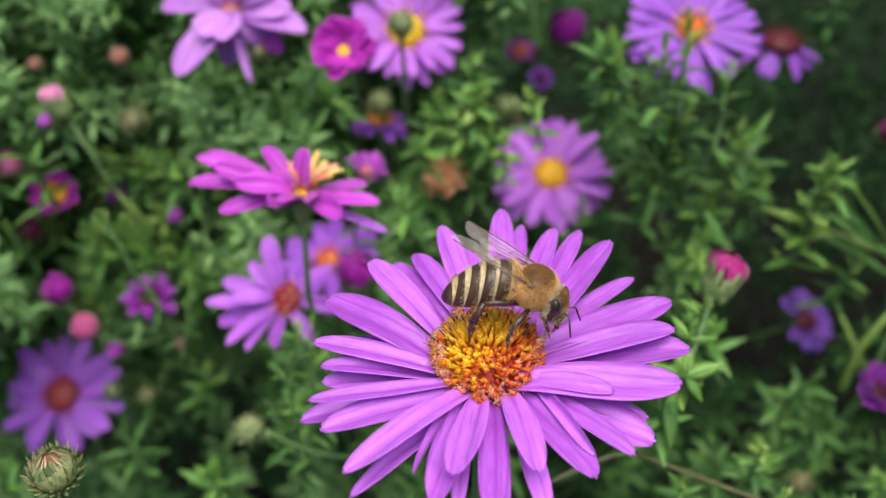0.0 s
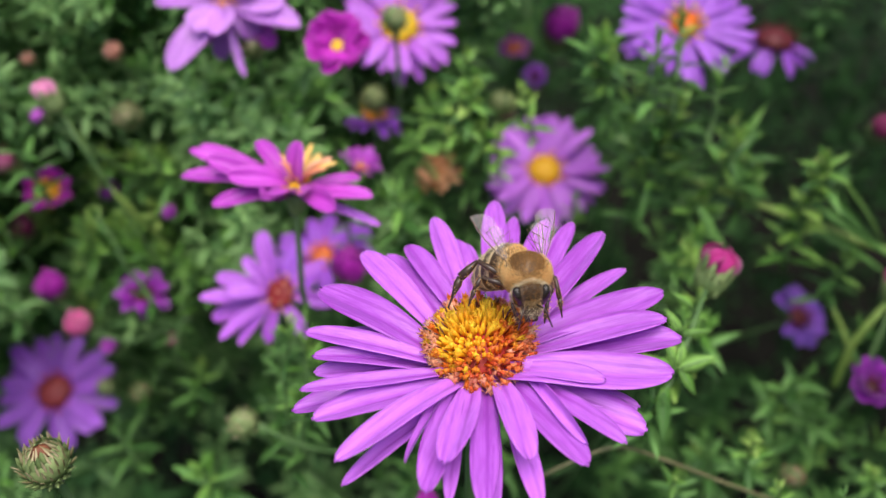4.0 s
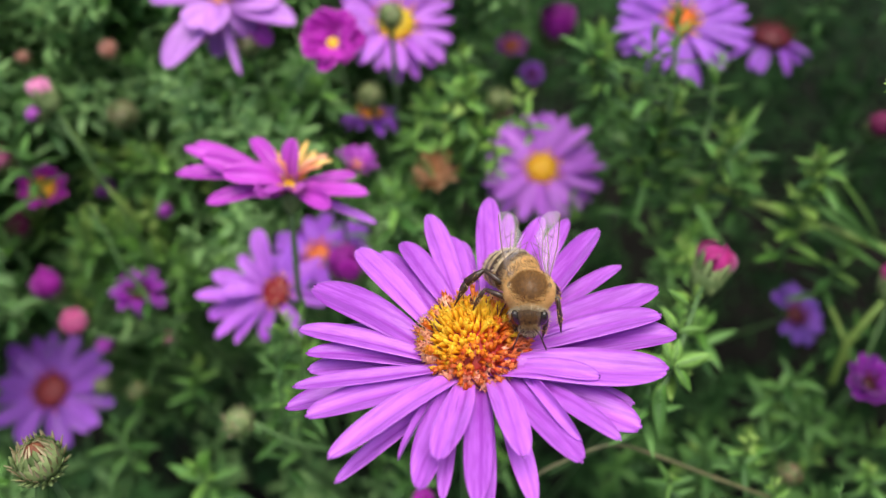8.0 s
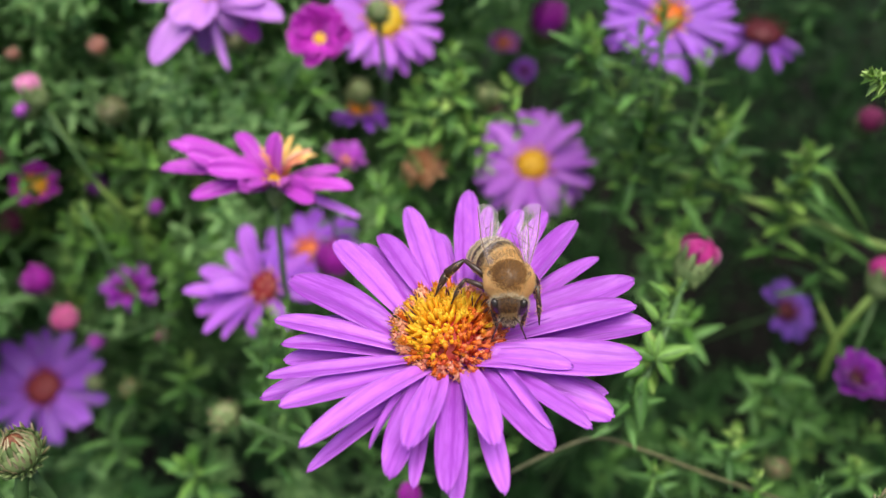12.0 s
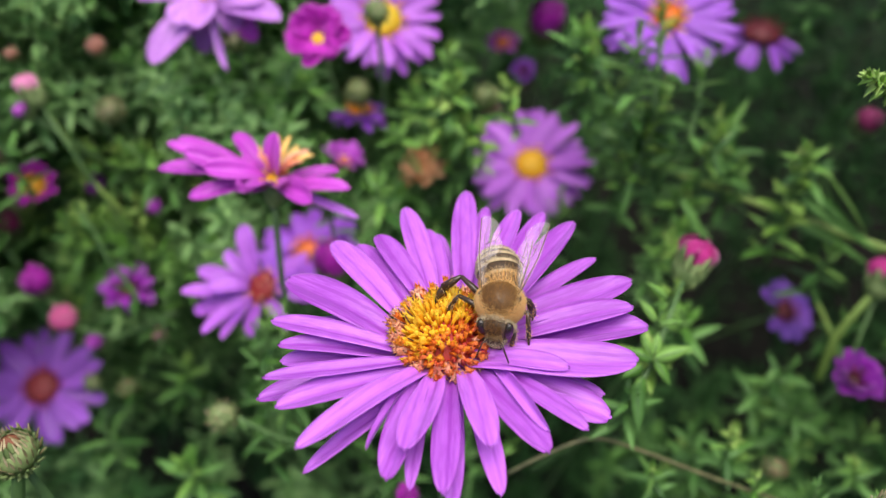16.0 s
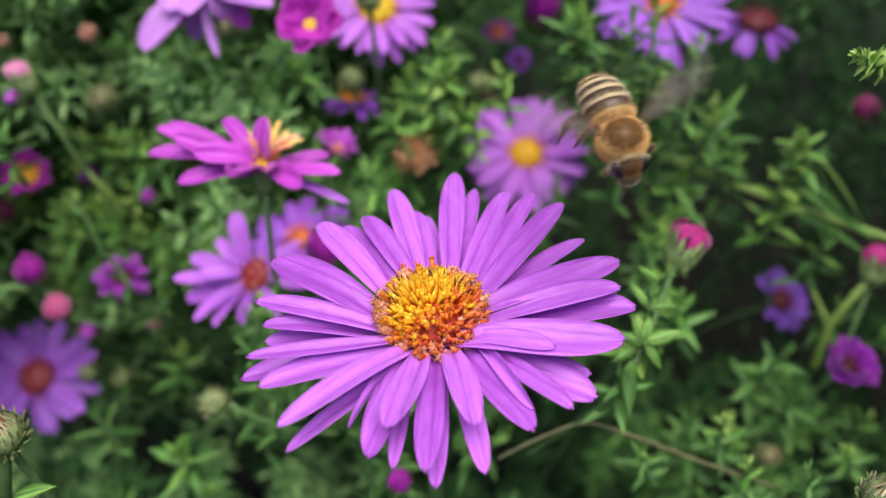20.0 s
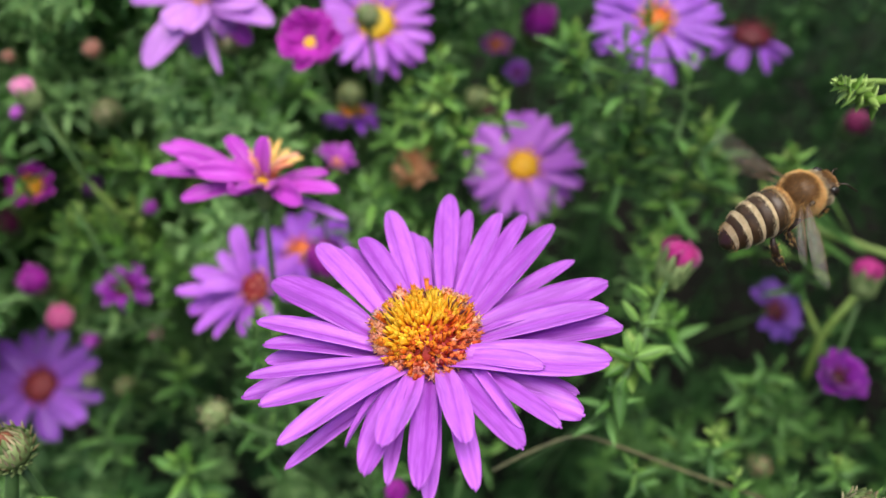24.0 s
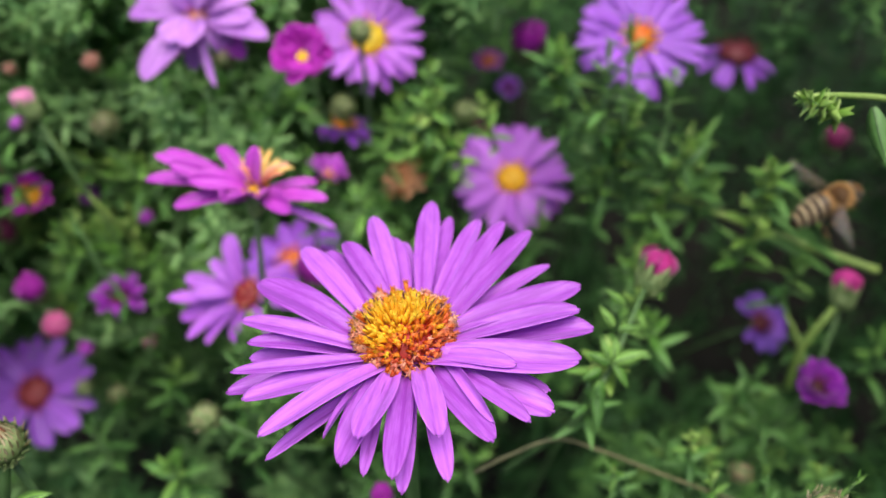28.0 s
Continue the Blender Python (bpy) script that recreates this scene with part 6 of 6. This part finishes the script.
def wing_outline(length, width, lobe):
    """Leading edge nearly straight, tip rounded like a paddle, trailing edge full. Along -x."""
    lead, trail = [], []
    for i in range(23):
        s = 1 - (1 - i / 22) ** 2
        cap = math.sqrt(max(0.0, 1 - ((s - 0.66) / 0.34) ** 2)) if s > 0.66 else 1.0
        lead.append((-s * length, width * (0.16 * math.sin(math.pi * s) * cap - 0.22 * s)))
        if 0 < i < 22:
            trail.append((-s * length, -width * (0.20 * s + 0.85 * s ** lobe * cap)))
    return lead + trail[::-1]


def wing(name, bee, length, width, lobe, side, label):
    rim = wing_outline(length, width, lobe)
    n = len(rim)
    verts = [(x, side * y, 0.05 * math.sin(3 * x)) for x, y in rim] + [(x, side * y, 0.05 * math.sin(3 * x) - 0.03) for x, y in rim]
    faces = [tuple(range(n)), tuple(range(2 * n - 1, n - 1, -1))] + [(i, (i + 1) % n, n + (i + 1) % n, n + i) for i in range(n)]
    w = part(name, mesh(name, verts, faces, FILM, False), bee, None, label)
    lines = [[(0, 0), (-length * 0.5, 0.09 * width), (-length * 0.97, 0.0)],
             [(0, -0.05), (-length * 0.35, -0.12 * width), (-length * 0.72, -0.1 * width), (-length * 0.9, -0.3 * width)],
             [(0, -0.1), (-length * 0.3, -0.35 * width), (-length * 0.65, -0.5 * width), (-length * 0.8, -0.75 * width)],
             [(0, -0.1), (-length * 0.25, -0.5 * width), (-length * 0.45, -0.85 * width)],
             [(-length * 0.35, -0.12 * width), (-length * 0.4, -0.42 * width), (-length * 0.45, -0.85 * width)],
             [(-length * 0.6, -0.1 * width), (-length * 0.65, -0.5 * width)]]
    veins = merged([tube([(x, side * (y + 0.2 * width * x / length), 0.03) for x, y in line], [(0.065 if k == 0 else 0.034) - 0.02 * i / len(line) for i in range(len(line))], 4) for k, line in enumerate(lines)])
    part("vein", mesh("vein", *veins, VEIN), w)
    return w


def leg(name, bee, hip, knee, heel, toe, thick, hind=False):
    """A jointed leg in the bee's space; its own origin is the hip."""
    hip, knee, heel, toe = (Vector(p) for p in (hip, knee, heel, toe))
    g = part(name, mesh(name, *tube([(0, 0, 0), (knee - hip) * 0.5 + Vector((0, 0, 0.1)), knee - hip], [thick * 0.9, thick * 1.15, thick * 0.75], 8), CHITIN), bee, Matrix.Translation(hip * MM))
    a, b, c = knee - hip, heel - hip, toe - hip
    wide = 1.8 if hind else 1.2
    part("tibia", mesh("tibia", *tube([a, a.lerp(b, 0.5), b], [thick * 0.62, thick * wide * 0.75, thick * wide * 0.85], 8), CHITIN), g)
    mid = b.lerp(c, 0.45)
    part("tarsus", mesh("tarsus", *tube([b, b.lerp(mid, 0.5), mid, mid.lerp(c, 0.5), c], [thick * wide * 0.62, thick * wide * 0.8, thick * wide * 0.5, thick * 0.4, thick * 0.26], 7), CHITIN), g)
    rng = random.Random(len(name))
    roots = []
    for p, q, r in ((Vector((0, 0, 0)), a, thick), (a, b, thick * wide), (b, mid, thick * wide * 0.8)):
        for _ in range(45):
            s = p.lerp(q, rng.random())
            d = (q - p).orthogonal().normalized()
            d.rotate((q - p).normalized().rotation_difference(Vector((1, 0, 0))))
            d = Vector((rng.gauss(0, 1), rng.gauss(0, 1), rng.gauss(0, 1))).normalized()
            roots.append((s + d * r * 0.8, d))
    part("leg_hair", mesh("leg_hair", *fur(roots, 0.32, Vector((0, 0, -0.2)), rng, 0.022), PILE), g)
    return g


def honey_bee():
    rng = random.Random(21)
    bee = thing("honey_bee", pose(0, 0, 0.5), "honey bee with a furry golden thorax and banded abdomen", "bee")
    bee.scale = (1.09, 1.09, 1.09)
    parts = {}
    part("thorax", mesh("thorax", *ball((0, 0, 0), (1.85, 2.1, 1.95), None, 12, 20), THORAX), bee, None, "furry golden thorax with a glossy brown back")
    back = Vector((-0.3, 0, 0.1))
    roots = ball_roots((0, 0, 0), (1.83, 2.08, 1.93), 17000, rng, lambda n: n.z + 0.1 * n.x < 0.30 + 0.42 * rng.random())
    part("fuzz", mesh("fuzz", *fur(roots, 0.42, back, rng, 0.013), PILE), bee, None, "golden fur of the thorax")
    roots = ball_roots((0, 0, 0), (1.83, 2.08, 1.94), 3200, rng, lambda n: n.z + 0.1 * n.x > 0.30 + 0.42 * rng.random())
    part("fuzz", mesh("fuzz", *fur(roots, 0.24, back * 2.5, rng, 0.015), PILE_BROWN), bee, None, "short brown fur on the back")
    for s in (1, -1):
        part("tegula", mesh("tegula", *ball((0.0, s * 1.78, 1.02), (0.36, 0.25, 0.22), None, 6, 8), CHITIN), bee, None, "dark scale over the wing root")
    # head
    tip = Euler((0, radians(14), 0)).to_matrix()
    hc = (2.2, 0, -1.15)
    head = part("head", mesh("head", *merged([ball(hc, (0.85, 1.5, 1.45), tip, 10, 16), ball((2.65, 0, -2.2), (0.6, 0.85, 0.8), tip, 8, 12)]), FACE), bee, Matrix.Translation((1.15 * MM, 0, -0.5 * MM)) @ Matrix.Scale(1.08, 4) @ Matrix.Translation((-1.4 * MM, 0, 0.6 * MM)), "brown furry face")
    for s in (1, -1):
        lean = Euler((radians(-12 * s), radians(14), radians(16 * s))).to_matrix()
        part("eye", mesh("eye", *ball((2.38, s * 1.0, -0.98), (0.62, 0.5, 1.06), lean, 12, 16), EYE_DARK), head, None, "glossy black compound eye")
        base = Vector((3.05, s * 0.32, -1.45))
        elbow = base + Vector((0.75, s * 0.55, 0.05))
        end = elbow + Vector((0.55, s * 0.55, -1.5))
        part("antenna", mesh("antenna", *tube([base, elbow, elbow.lerp(end, 0.3), end], [0.07, 0.06, 0.085, 0.07], 6), CHITIN), head, None, "bent black antenna")
        part("mandible", mesh("mandible", *tube([(2.75, s * 0.42, -2.75), (2.85, s * 0.36, -3.1), (2.8, s * 0.05, -3.3)], [0.22, 0.2, 0.06], 6), CHITIN), head)
    part("tongue", mesh("tongue", *tube([(2.65, 0, -2.75), (2.7, 0, -3.4), (2.5, 0, -4.0)], [0.18, 0.12, 0.06], 6), RUST), head)
    roots = ball_roots(hc, (0.86, 1.5, 1.46), 900, rng, lambda n: -0.45 < n.x < 0.0, tip)
    part("fuzz", mesh("fuzz", *fur(roots, 0.42, Vector((-0.3, 0, 0)), rng, 0.017), PILE_PALE), head, None, "pale fringe behind the eyes")
    roots = ball_roots(hc, (0.86, 1.5, 1.46), 1300, rng, lambda n: abs(n.y) < 0.42 and n.z < 0.3 and n.x > 0, tip)
    part("fuzz", mesh("fuzz", *fur(roots, 0.36, Vector((0.1, 0, 0.1)), rng, 0.017), PILE_TAN), head, None, "tan fur of the face")
    roots = ball_roots(hc, (0.86, 1.5, 1.46), 700, rng, lambda n: abs(n.y) < 0.45 and n.z > 0.2, tip)
    part("fuzz", mesh("fuzz", *fur(roots, 0.34, Vector((0.2, 0, 0.3)), rng, 0.017), PILE_BROWN), head, None, "brown fur between the eyes")
    roots = ball_roots((2.65, 0, -2.2), (0.61, 0.86, 0.81), 420, rng, lambda n: n.x > -0.3, tip)
    part("fuzz", mesh("fuzz", *fur(roots, 0.22, Vector((0, 0, -0.2)), rng, 0.018), PILE_PALE), head)
    # abdomen in overlapping plates, each with a pale hair band at its front edge
    waist = Matrix.Translation((-1.2 * MM, 0, -0.2 * MM))
    ab = parts["abdomen"] = part("abdomen", mesh("abdomen", *ring_of(0.05, 6.8, -0.08, 20, 14), TERGITE), bee, waist, "brown abdomen with pale bands")
    edges = (0.1, 1.3, 2.6, 3.8, 4.95, 5.95, 7.05)
    for k, (s0, s1) in enumerate(zip(edges, edges[1:])):
        part("tergite", mesh("tergite", *ring_of(s0, s1, 0.05), (TERGITE_TAN, TERGITE, TERGITE, TERGITE, TERGITE, CHITIN)[k]), ab)
        if 0 < k < 6:
            part("hair_band", mesh("hair_band", *ring_of(s0 - 0.02, s0 + (0.28, 0.36, 0.46, 0.50, 0.44)[k - 1], 0.07, 60, 2, 1.0, rng), BAND), ab, None, "pale cream hair band")
        roots = []
        for _ in range((1500, 900, 1000, 800, 700, 420)[k]):
            s = s0 + (rng.random() if k < 1 else rng.random() ** 2.0 * 0.5) * (s1 - s0)
            a = rng.uniform(0, 2 * math.pi)
            if k and math.sin(a) < rng.uniform(-1.3, 0.4):
                continue
            n = Vector((0, math.cos(a), math.sin(a)))
            r = girth(s) * 1.05
            roots.append((spine(s) + Vector((0, 0.93 * r * math.cos(a), 0.96 * r * math.sin(a))), n))
        part("fuzz", mesh("fuzz", *fur(roots, (0.5, 0.3, 0.28, 0.25, 0.25, 0.3)[k], Vector((-0.9, 0, 0)), rng, 0.016), (PILE, PILE_TAN, PILE_PALE, PILE_PALE, PILE_PALE, PILE_TAN)[k]), ab)
    # wings
    for s, tag in ((1, "left"), (-1, "right")):
        parts["fore" + tag] = wing("forewing", bee, 8.1, 2.7, 0.7, s, "clear veined forewing")
        parts["hind" + tag] = wing("hindwing", bee, 5.6, 1.7, 0.8, s, "clear veined hindwing")
    # legs: hip, knee, heel, toe; the right ones reach out to the disc, the left ones hang
    for s, tag in ((1, "left"), (-1, "right")):
        parts["front" + tag] = leg("front_leg", bee, (1.0, s * 0.8, -1.3), (1.7, s * 1.6, -2.0), (2.1, s * 1.3, -3.1), (2.4, s * 1.1, -4.1), 0.22)
    parts["middleleft"] = leg("middle_leg", bee, (0.2, 1.1, -1.5), (0.2, 2.6, -0.5), (1.3, 2.75, -2.2), (2.0, 2.8, -3.9), 0.25)
    parts["middleright"] = leg("middle_leg", bee, (0.2, -1.1, -1.4), (-0.9, -3.7, 0.2), (-0.6, -4.6, -0.6), (0.0, -5.6, -1.7), 0.26)
    parts["rearleft"] = leg("hind_leg", bee, (-0.7, 1.1, -1.5), (-1.5, 2.4, -0.9), (-1.6, 2.6, -2.9), (-1.7, 2.5, -4.6), 0.28, True)
    parts["rearright"] = leg("hind_leg", bee, (-0.7, -1.1, -1.4), (-2.6, -3.5, 1.0), (-2.2, -5.5, 0.2), (-1.2, -7.5, -1.9), 0.29, True)
    return bee, parts


BEE, BEE_PARTS = honey_bee()


# ---- what moves ----
# seconds, place in metres and turn in degrees of the bee
BEE_PATH = [
    (0, 0.00740, 0.05396, 0.50106, -11.2, 0.6, -25.8),
    (1.5, 0.00723, 0.05420, 0.50167, -8.3, 4.2, -41.3),
    (2, 0.00740, 0.05349, 0.50222, -4.4, -4.5, -57.6),
    (2.6, 0.00690, 0.05338, 0.50275, -0.6, -8.9, -73.9),
    (3, 0.00674, 0.05387, 0.50260, 1.5, -14.0, -83.4),
    (3.5, 0.00683, 0.05378, 0.50149, 2.0, -11.8, -86.3),
    (5.5, 0.00861, 0.05445, 0.50143, -0.0, -0.4, -77.3),
    (6, 0.00853, 0.05332, 0.49995, 1.9, 9.0, -85.3),
    (6.5, 0.00874, 0.05316, 0.49954, 3.1, 8.9, -85.4),
    (7, 0.00870, 0.05316, 0.49949, 4.5, 9.9, -96.9),
    (8, 0.00822, 0.05327, 0.49911, 4.0, 10.1, -93.9),
    (9, 0.00828, 0.05318, 0.49974, 4.4, 10.4, -96.8),
    (10, 0.00850, 0.05293, 0.49985, 3.9, 10.1, -93.7),
    (11, 0.00877, 0.05299, 0.49977, 3.1, 2.1, -90.9),
    (12, 0.00881, 0.05315, 0.49938, 3.1, 6.5, -93.3),
    (12.5, 0.00816, 0.05276, 0.49900, 3.7, 6.5, -101.6),
    (14.5, 0.00858, 0.05204, 0.49830, 4.9, 8.1, -108.1),
    (15, 0.00846, 0.05188, 0.49811, 4.9, 8.0, -107.9),
    (16, 0.00824, 0.05184, 0.49774, 4.2, 8.0, -104.7),
    (17, 0.00885, 0.05246, 0.49854, 3.4, 2.1, -99.9),
    (17.3, 0.00940, 0.05330, 0.50033, 3.2, 7.7, -97.5),
    (17.6, 0.00955, 0.05368, 0.50077, 2.5, 3.9, -90.0),
    (18, 0.00960, 0.05394, 0.50167, 1.9, -10.0, -81.8),
    (18.3, 0.00987, 0.05407, 0.50164, 2.2, -9.6, -86.4),
    (18.6, 0.00964, 0.05476, 0.50235, 1.9, -0.8, -81.1),
    (18.8, 0.00967, 0.05521, 0.50290, 2.2, 5.7, -81.4),
    (19, 0.00943, 0.05508, 0.50278, 1.9, 3.1, -75.4),
    (19.2, 0.00928, 0.05554, 0.50308, 2.2, 2.2, -85.8),
    (19.4, 0.01029, 0.05700, 0.50451, 3.6, 1.6, -87.3),
    (19.6, 0.01204, 0.05655, 0.50768, 9.3, 14.6, -75.4),
    (19.8, 0.01669, 0.05729, 0.50851, 13.2, 16.3, -73.7),
    (20, 0.02102, 0.05848, 0.50987, 10.5, 19.2, -76.1),
    (20.2, 0.02545, 0.05827, 0.51111, 14.1, 17.2, -75.1),
    (20.4, 0.02917, 0.05764, 0.51186, 15.3, 18.8, -79.5),
    (20.6, 0.03152, 0.05561, 0.51255, 16.2, 18.7, -82.6),
    (20.8, 0.03418, 0.05444, 0.51271, 26.7, 18.1, -84.0),
    (21, 0.03684, 0.05328, 0.51287, 37.5, -0.2, -58.2),
    (21.1, 0.03720, 0.05296, 0.51415, 39.4, -3.8, -49.2),
    (21.2, 0.03729, 0.05262, 0.51540, 40.1, -12.4, -38.4),
    (21.3, 0.03742, 0.05133, 0.51708, 39.6, -15.8, -30.8),
    (21.5, 0.03737, 0.04834, 0.51997, 38.0, -22.0, -22.7),
    (21.8, 0.03953, 0.04544, 0.52305, 21.4, -23.6, -65.3),
    (22.2, 0.04259, 0.04388, 0.52472, 34.7, -32.4, -74.1),
    (22.7, 0.04243, 0.04437, 0.52433, 4.0, -3.5, 20.5),
    (23.1, 0.03843, 0.04557, 0.52317, 8.6, -8.0, 22.8),
    (23.5, 0.03957, 0.05495, 0.51574, 25.5, -35.2, 1.6),
    (23.7, 0.04088, 0.05720, 0.51186, 26.2, -31.3, -0.9),
    (23.9, 0.04171, 0.05931, 0.50748, 19.5, -36.2, 7.3),
    (24.2, 0.04199, 0.06100, 0.50359, 15.4, -37.5, 12.4),
    (24.5, 0.04258, 0.06199, 0.50190, 17.8, -34.4, 8.6),
    (24.8, 0.04406, 0.06373, 0.49899, 18.7, -32.1, 6.0),
    (25, 0.04645, 0.06781, 0.49444, 20.2, -29.5, 3.0),
    (25.3, 0.05320, 0.07568, 0.48645, 19.4, -31.1, 3.4),
    (25.6, 0.05745, 0.08093, 0.48558, 17.6, -36.1, 7.4),
    (25.9, 0.05693, 0.08194, 0.48896, 18.7, -37.7, 8.0),
    (26.2, 0.05950, 0.09397, 0.48409, 22.0, -36.3, 6.1),
    (26.5, 0.06467, 0.10920, 0.47492, 23.4, -32.4, 1.9),
    (26.8, 0.06663, 0.11613, 0.46990, 22.9, -33.0, 3.0),
    (27.2, 0.07133, 0.11702, 0.46379, 23.1, -30.4, -0.2),
    (27.6, 0.07543, 0.10733, 0.46810, 20.3, -34.8, 1.2),
    (28, 0.07814, 0.10364, 0.47587, 18.8, -40.3, 3.7),
]
# seconds and the turn of the abdomen at the waist, in degrees
ABDOMEN_PATH = [
    (0, 0, 7.1, 24.5),
    (1.5, 0, -9.4, 16.6),
    (2, 0, -8.6, 34.2),
    (2.6, 0, -10.6, 38.0),
    (3, 0, -10.5, 38.0),
    (3.5, 0, -11.2, 38.0),
    (5.5, 0, -9.5, 38.0),
    (6, 0, -10.4, 38.0),
    (6.5, 0, -5.0, 38.0),
    (7, 0, -1.8, 38.0),
    (8, 0, -9.2, 38.0),
    (9, 0, -8.6, 38.0),
    (10, 0, -7.8, 38.0),
    (11, 0, -2.5, 37.4),
    (12, 0, -6.6, 30.0),
    (12.5, 0, -2.1, 30.6),
    (14.5, 0, 5.7, 23.3),
    (15, 0, 5.7, 23.3),
    (16, 0, 7.2, 19.1),
    (17, 0, 10.6, 15.2),
    (17.3, 0, -3.5, 15.3),
    (17.6, 0, -1.6, 7.7),
    (18, 0, 13.0, 0.6),
    (18.3, 0, 17.3, 6.6),
    (18.6, 0, 9.1, 1.8),
    (18.8, 0, 2.5, 7.3),
    (19, 0, 8.9, -6.8),
    (19.2, 0, 10.1, -2.3),
    (19.4, 0, 11.7, -1.8),
    (19.6, 0, 2.2, -7.2),
    (19.8, 0, 16.6, -0.7),
    (20, 0, 13.4, 0.1),
    (20.2, 0, 11.4, -7.3),
    (20.4, 0, 2.8, -1.4),
    (20.6, 0, 6.4, 1.0),
    (20.8, 0, 11.9, 12.5),
    (21, 0, 21.0, -8.0),
    (21.1, 0, 15.5, -9.7),
    (21.2, 0, 9.1, -18.9),
    (21.3, 0, 0.7, -20.8),
    (21.5, 0, 9.5, -29.3),
    (21.8, 0, 23.9, -0.0),
    (22.2, 0, 23.9, -0.0),
    (22.7, 0, 23.9, -0.0),
    (23.1, 0, 23.9, -0.0),
    (23.5, 0, 23.9, -0.0),
    (23.7, 0, 23.9, 0.0),
    (23.9, 0, 23.9, -0.0),
    (24.2, 0, 23.9, 0.0),
    (24.5, 0, 23.9, -0.0),
    (24.8, 0, 23.9, -0.0),
    (25, 0, 23.9, 0.0),
    (25.3, 0, 23.9, -0.0),
    (25.6, 0, 23.9, -0.0),
    (25.9, 0, 23.9, -0.0),
    (26.2, 0, 23.9, 0.0),
    (26.5, 0, 23.9, -0.0),
    (26.8, 0, 23.9, 0.0),
    (27.2, 0, 23.9, -0.0),
    (27.6, 0, 23.9, -0.0),
    (28, 0, 23.9, 0.0),
]
# seconds, sweep back from straight out, lift and roll of the wings, in degrees
WING_REST = ((0.0, 84, 17, 4), (1.5, 80, 15, 2), (2.6, 64, 8, -6), (3.5, 66, 6, -12), (5.5, 72, 4, -14), (8.0, 77, 3, -14), (12.5, 76, 4, -10), (14.5, 74, 12, 0), (17.0, 74, 12, 0), (17.6, 70, 26, 0), (18.0, 52, 34, 0), (18.5, 44, 35, 0))
FLIGHT = 18.6
# turns of the legs about their hips, in degrees: at first, seated, flying
LEG_TURNS = {"frontleft": ((0, 0, 0), (0, 0, 0), (0, 40, 0)), "frontright": ((0, 0, 0), (0, 0, 0), (0, 40, 0)),
             "middleleft": ((0, 20, 0), (0, 0, 0), (0, 55, 10)), "middleright": ((-57, 21, -18), (-12, 0, -8), (-28, 0, 55)),
             "rearleft": ((0, 20, 0), (0, 0, 0), (0, 45, 10)), "rearright": ((-49, 25, 15), (-12, 0, -8), (-32, 0, 48))}


def wing_pose(side, root, sweep, lift, roll, aft):
    """The wing lies along -x of its own space; swept 90 it points straight back."""
    return (Matrix.Translation(Vector((root[0], side * root[1], root[2])) * MM) @ Matrix.Rotation(side * radians(90 - sweep) * -1, 4, "Z")
            @ Matrix.Rotation(radians(lift), 4, "Y") @ Matrix.Rotation(side * radians(roll - aft), 4, "X"))


def motions():
    walk(BEE, [(t, pose(*row)) for t, *row in BEE_PATH])
    waist = BEE_PARTS["abdomen"].matrix_basis.translation.copy()
    walk(BEE_PARTS["abdomen"], [(t, pose(*waist, *turn)) for t, *turn in ABDOMEN_PATH])
    for side, tag in ((1, "left"), (-1, "right")):
        for name, root, back in (("fore", (-0.3, 1.7, 1.1), 0), ("hind", (-0.9, 1.55, 0.95), 8)):
            rows = [(t, wing_pose(side, root, sweep + back, lift, roll, 0)) for t, sweep, lift, roll in WING_REST]
            k = 0
            while FLIGHT + k / FPS <= 28.01:
                rows.append((FLIGHT + k / FPS, wing_pose(side, root, 18 + back, (8, 88, 8, -72)[k % 4], -60, 0)))
                k += 1
            walk(BEE_PARTS[name + tag], rows)
        for name in ("front", "middle", "rear"):
            g = BEE_PARTS[name + tag]
            hip = g.matrix_basis.translation.copy()
            def turned(a, s=side, h=hip):
                return Matrix.Translation(h) @ Euler((s * radians(a[0]), radians(a[1]), s * radians(a[2]))).to_matrix().to_4x4()
            first, sit, fly = LEG_TURNS[name + tag]
            step = tuple(a + b for a, b in zip(sit, (3 * side, 4, 3)))
            walk(g, [(0.0, turned(first)), (1.5, turned(first)), (3.0, turned(step)), (6.0, turned(sit)), (9.0, turned(step)), (12.0, turned(sit)), (15.0, turned(step)), (17.0, turned(sit)), (19.2, turned(sit)), (19.8, turned(fly)), (28.0, turned(fly))])


motions()
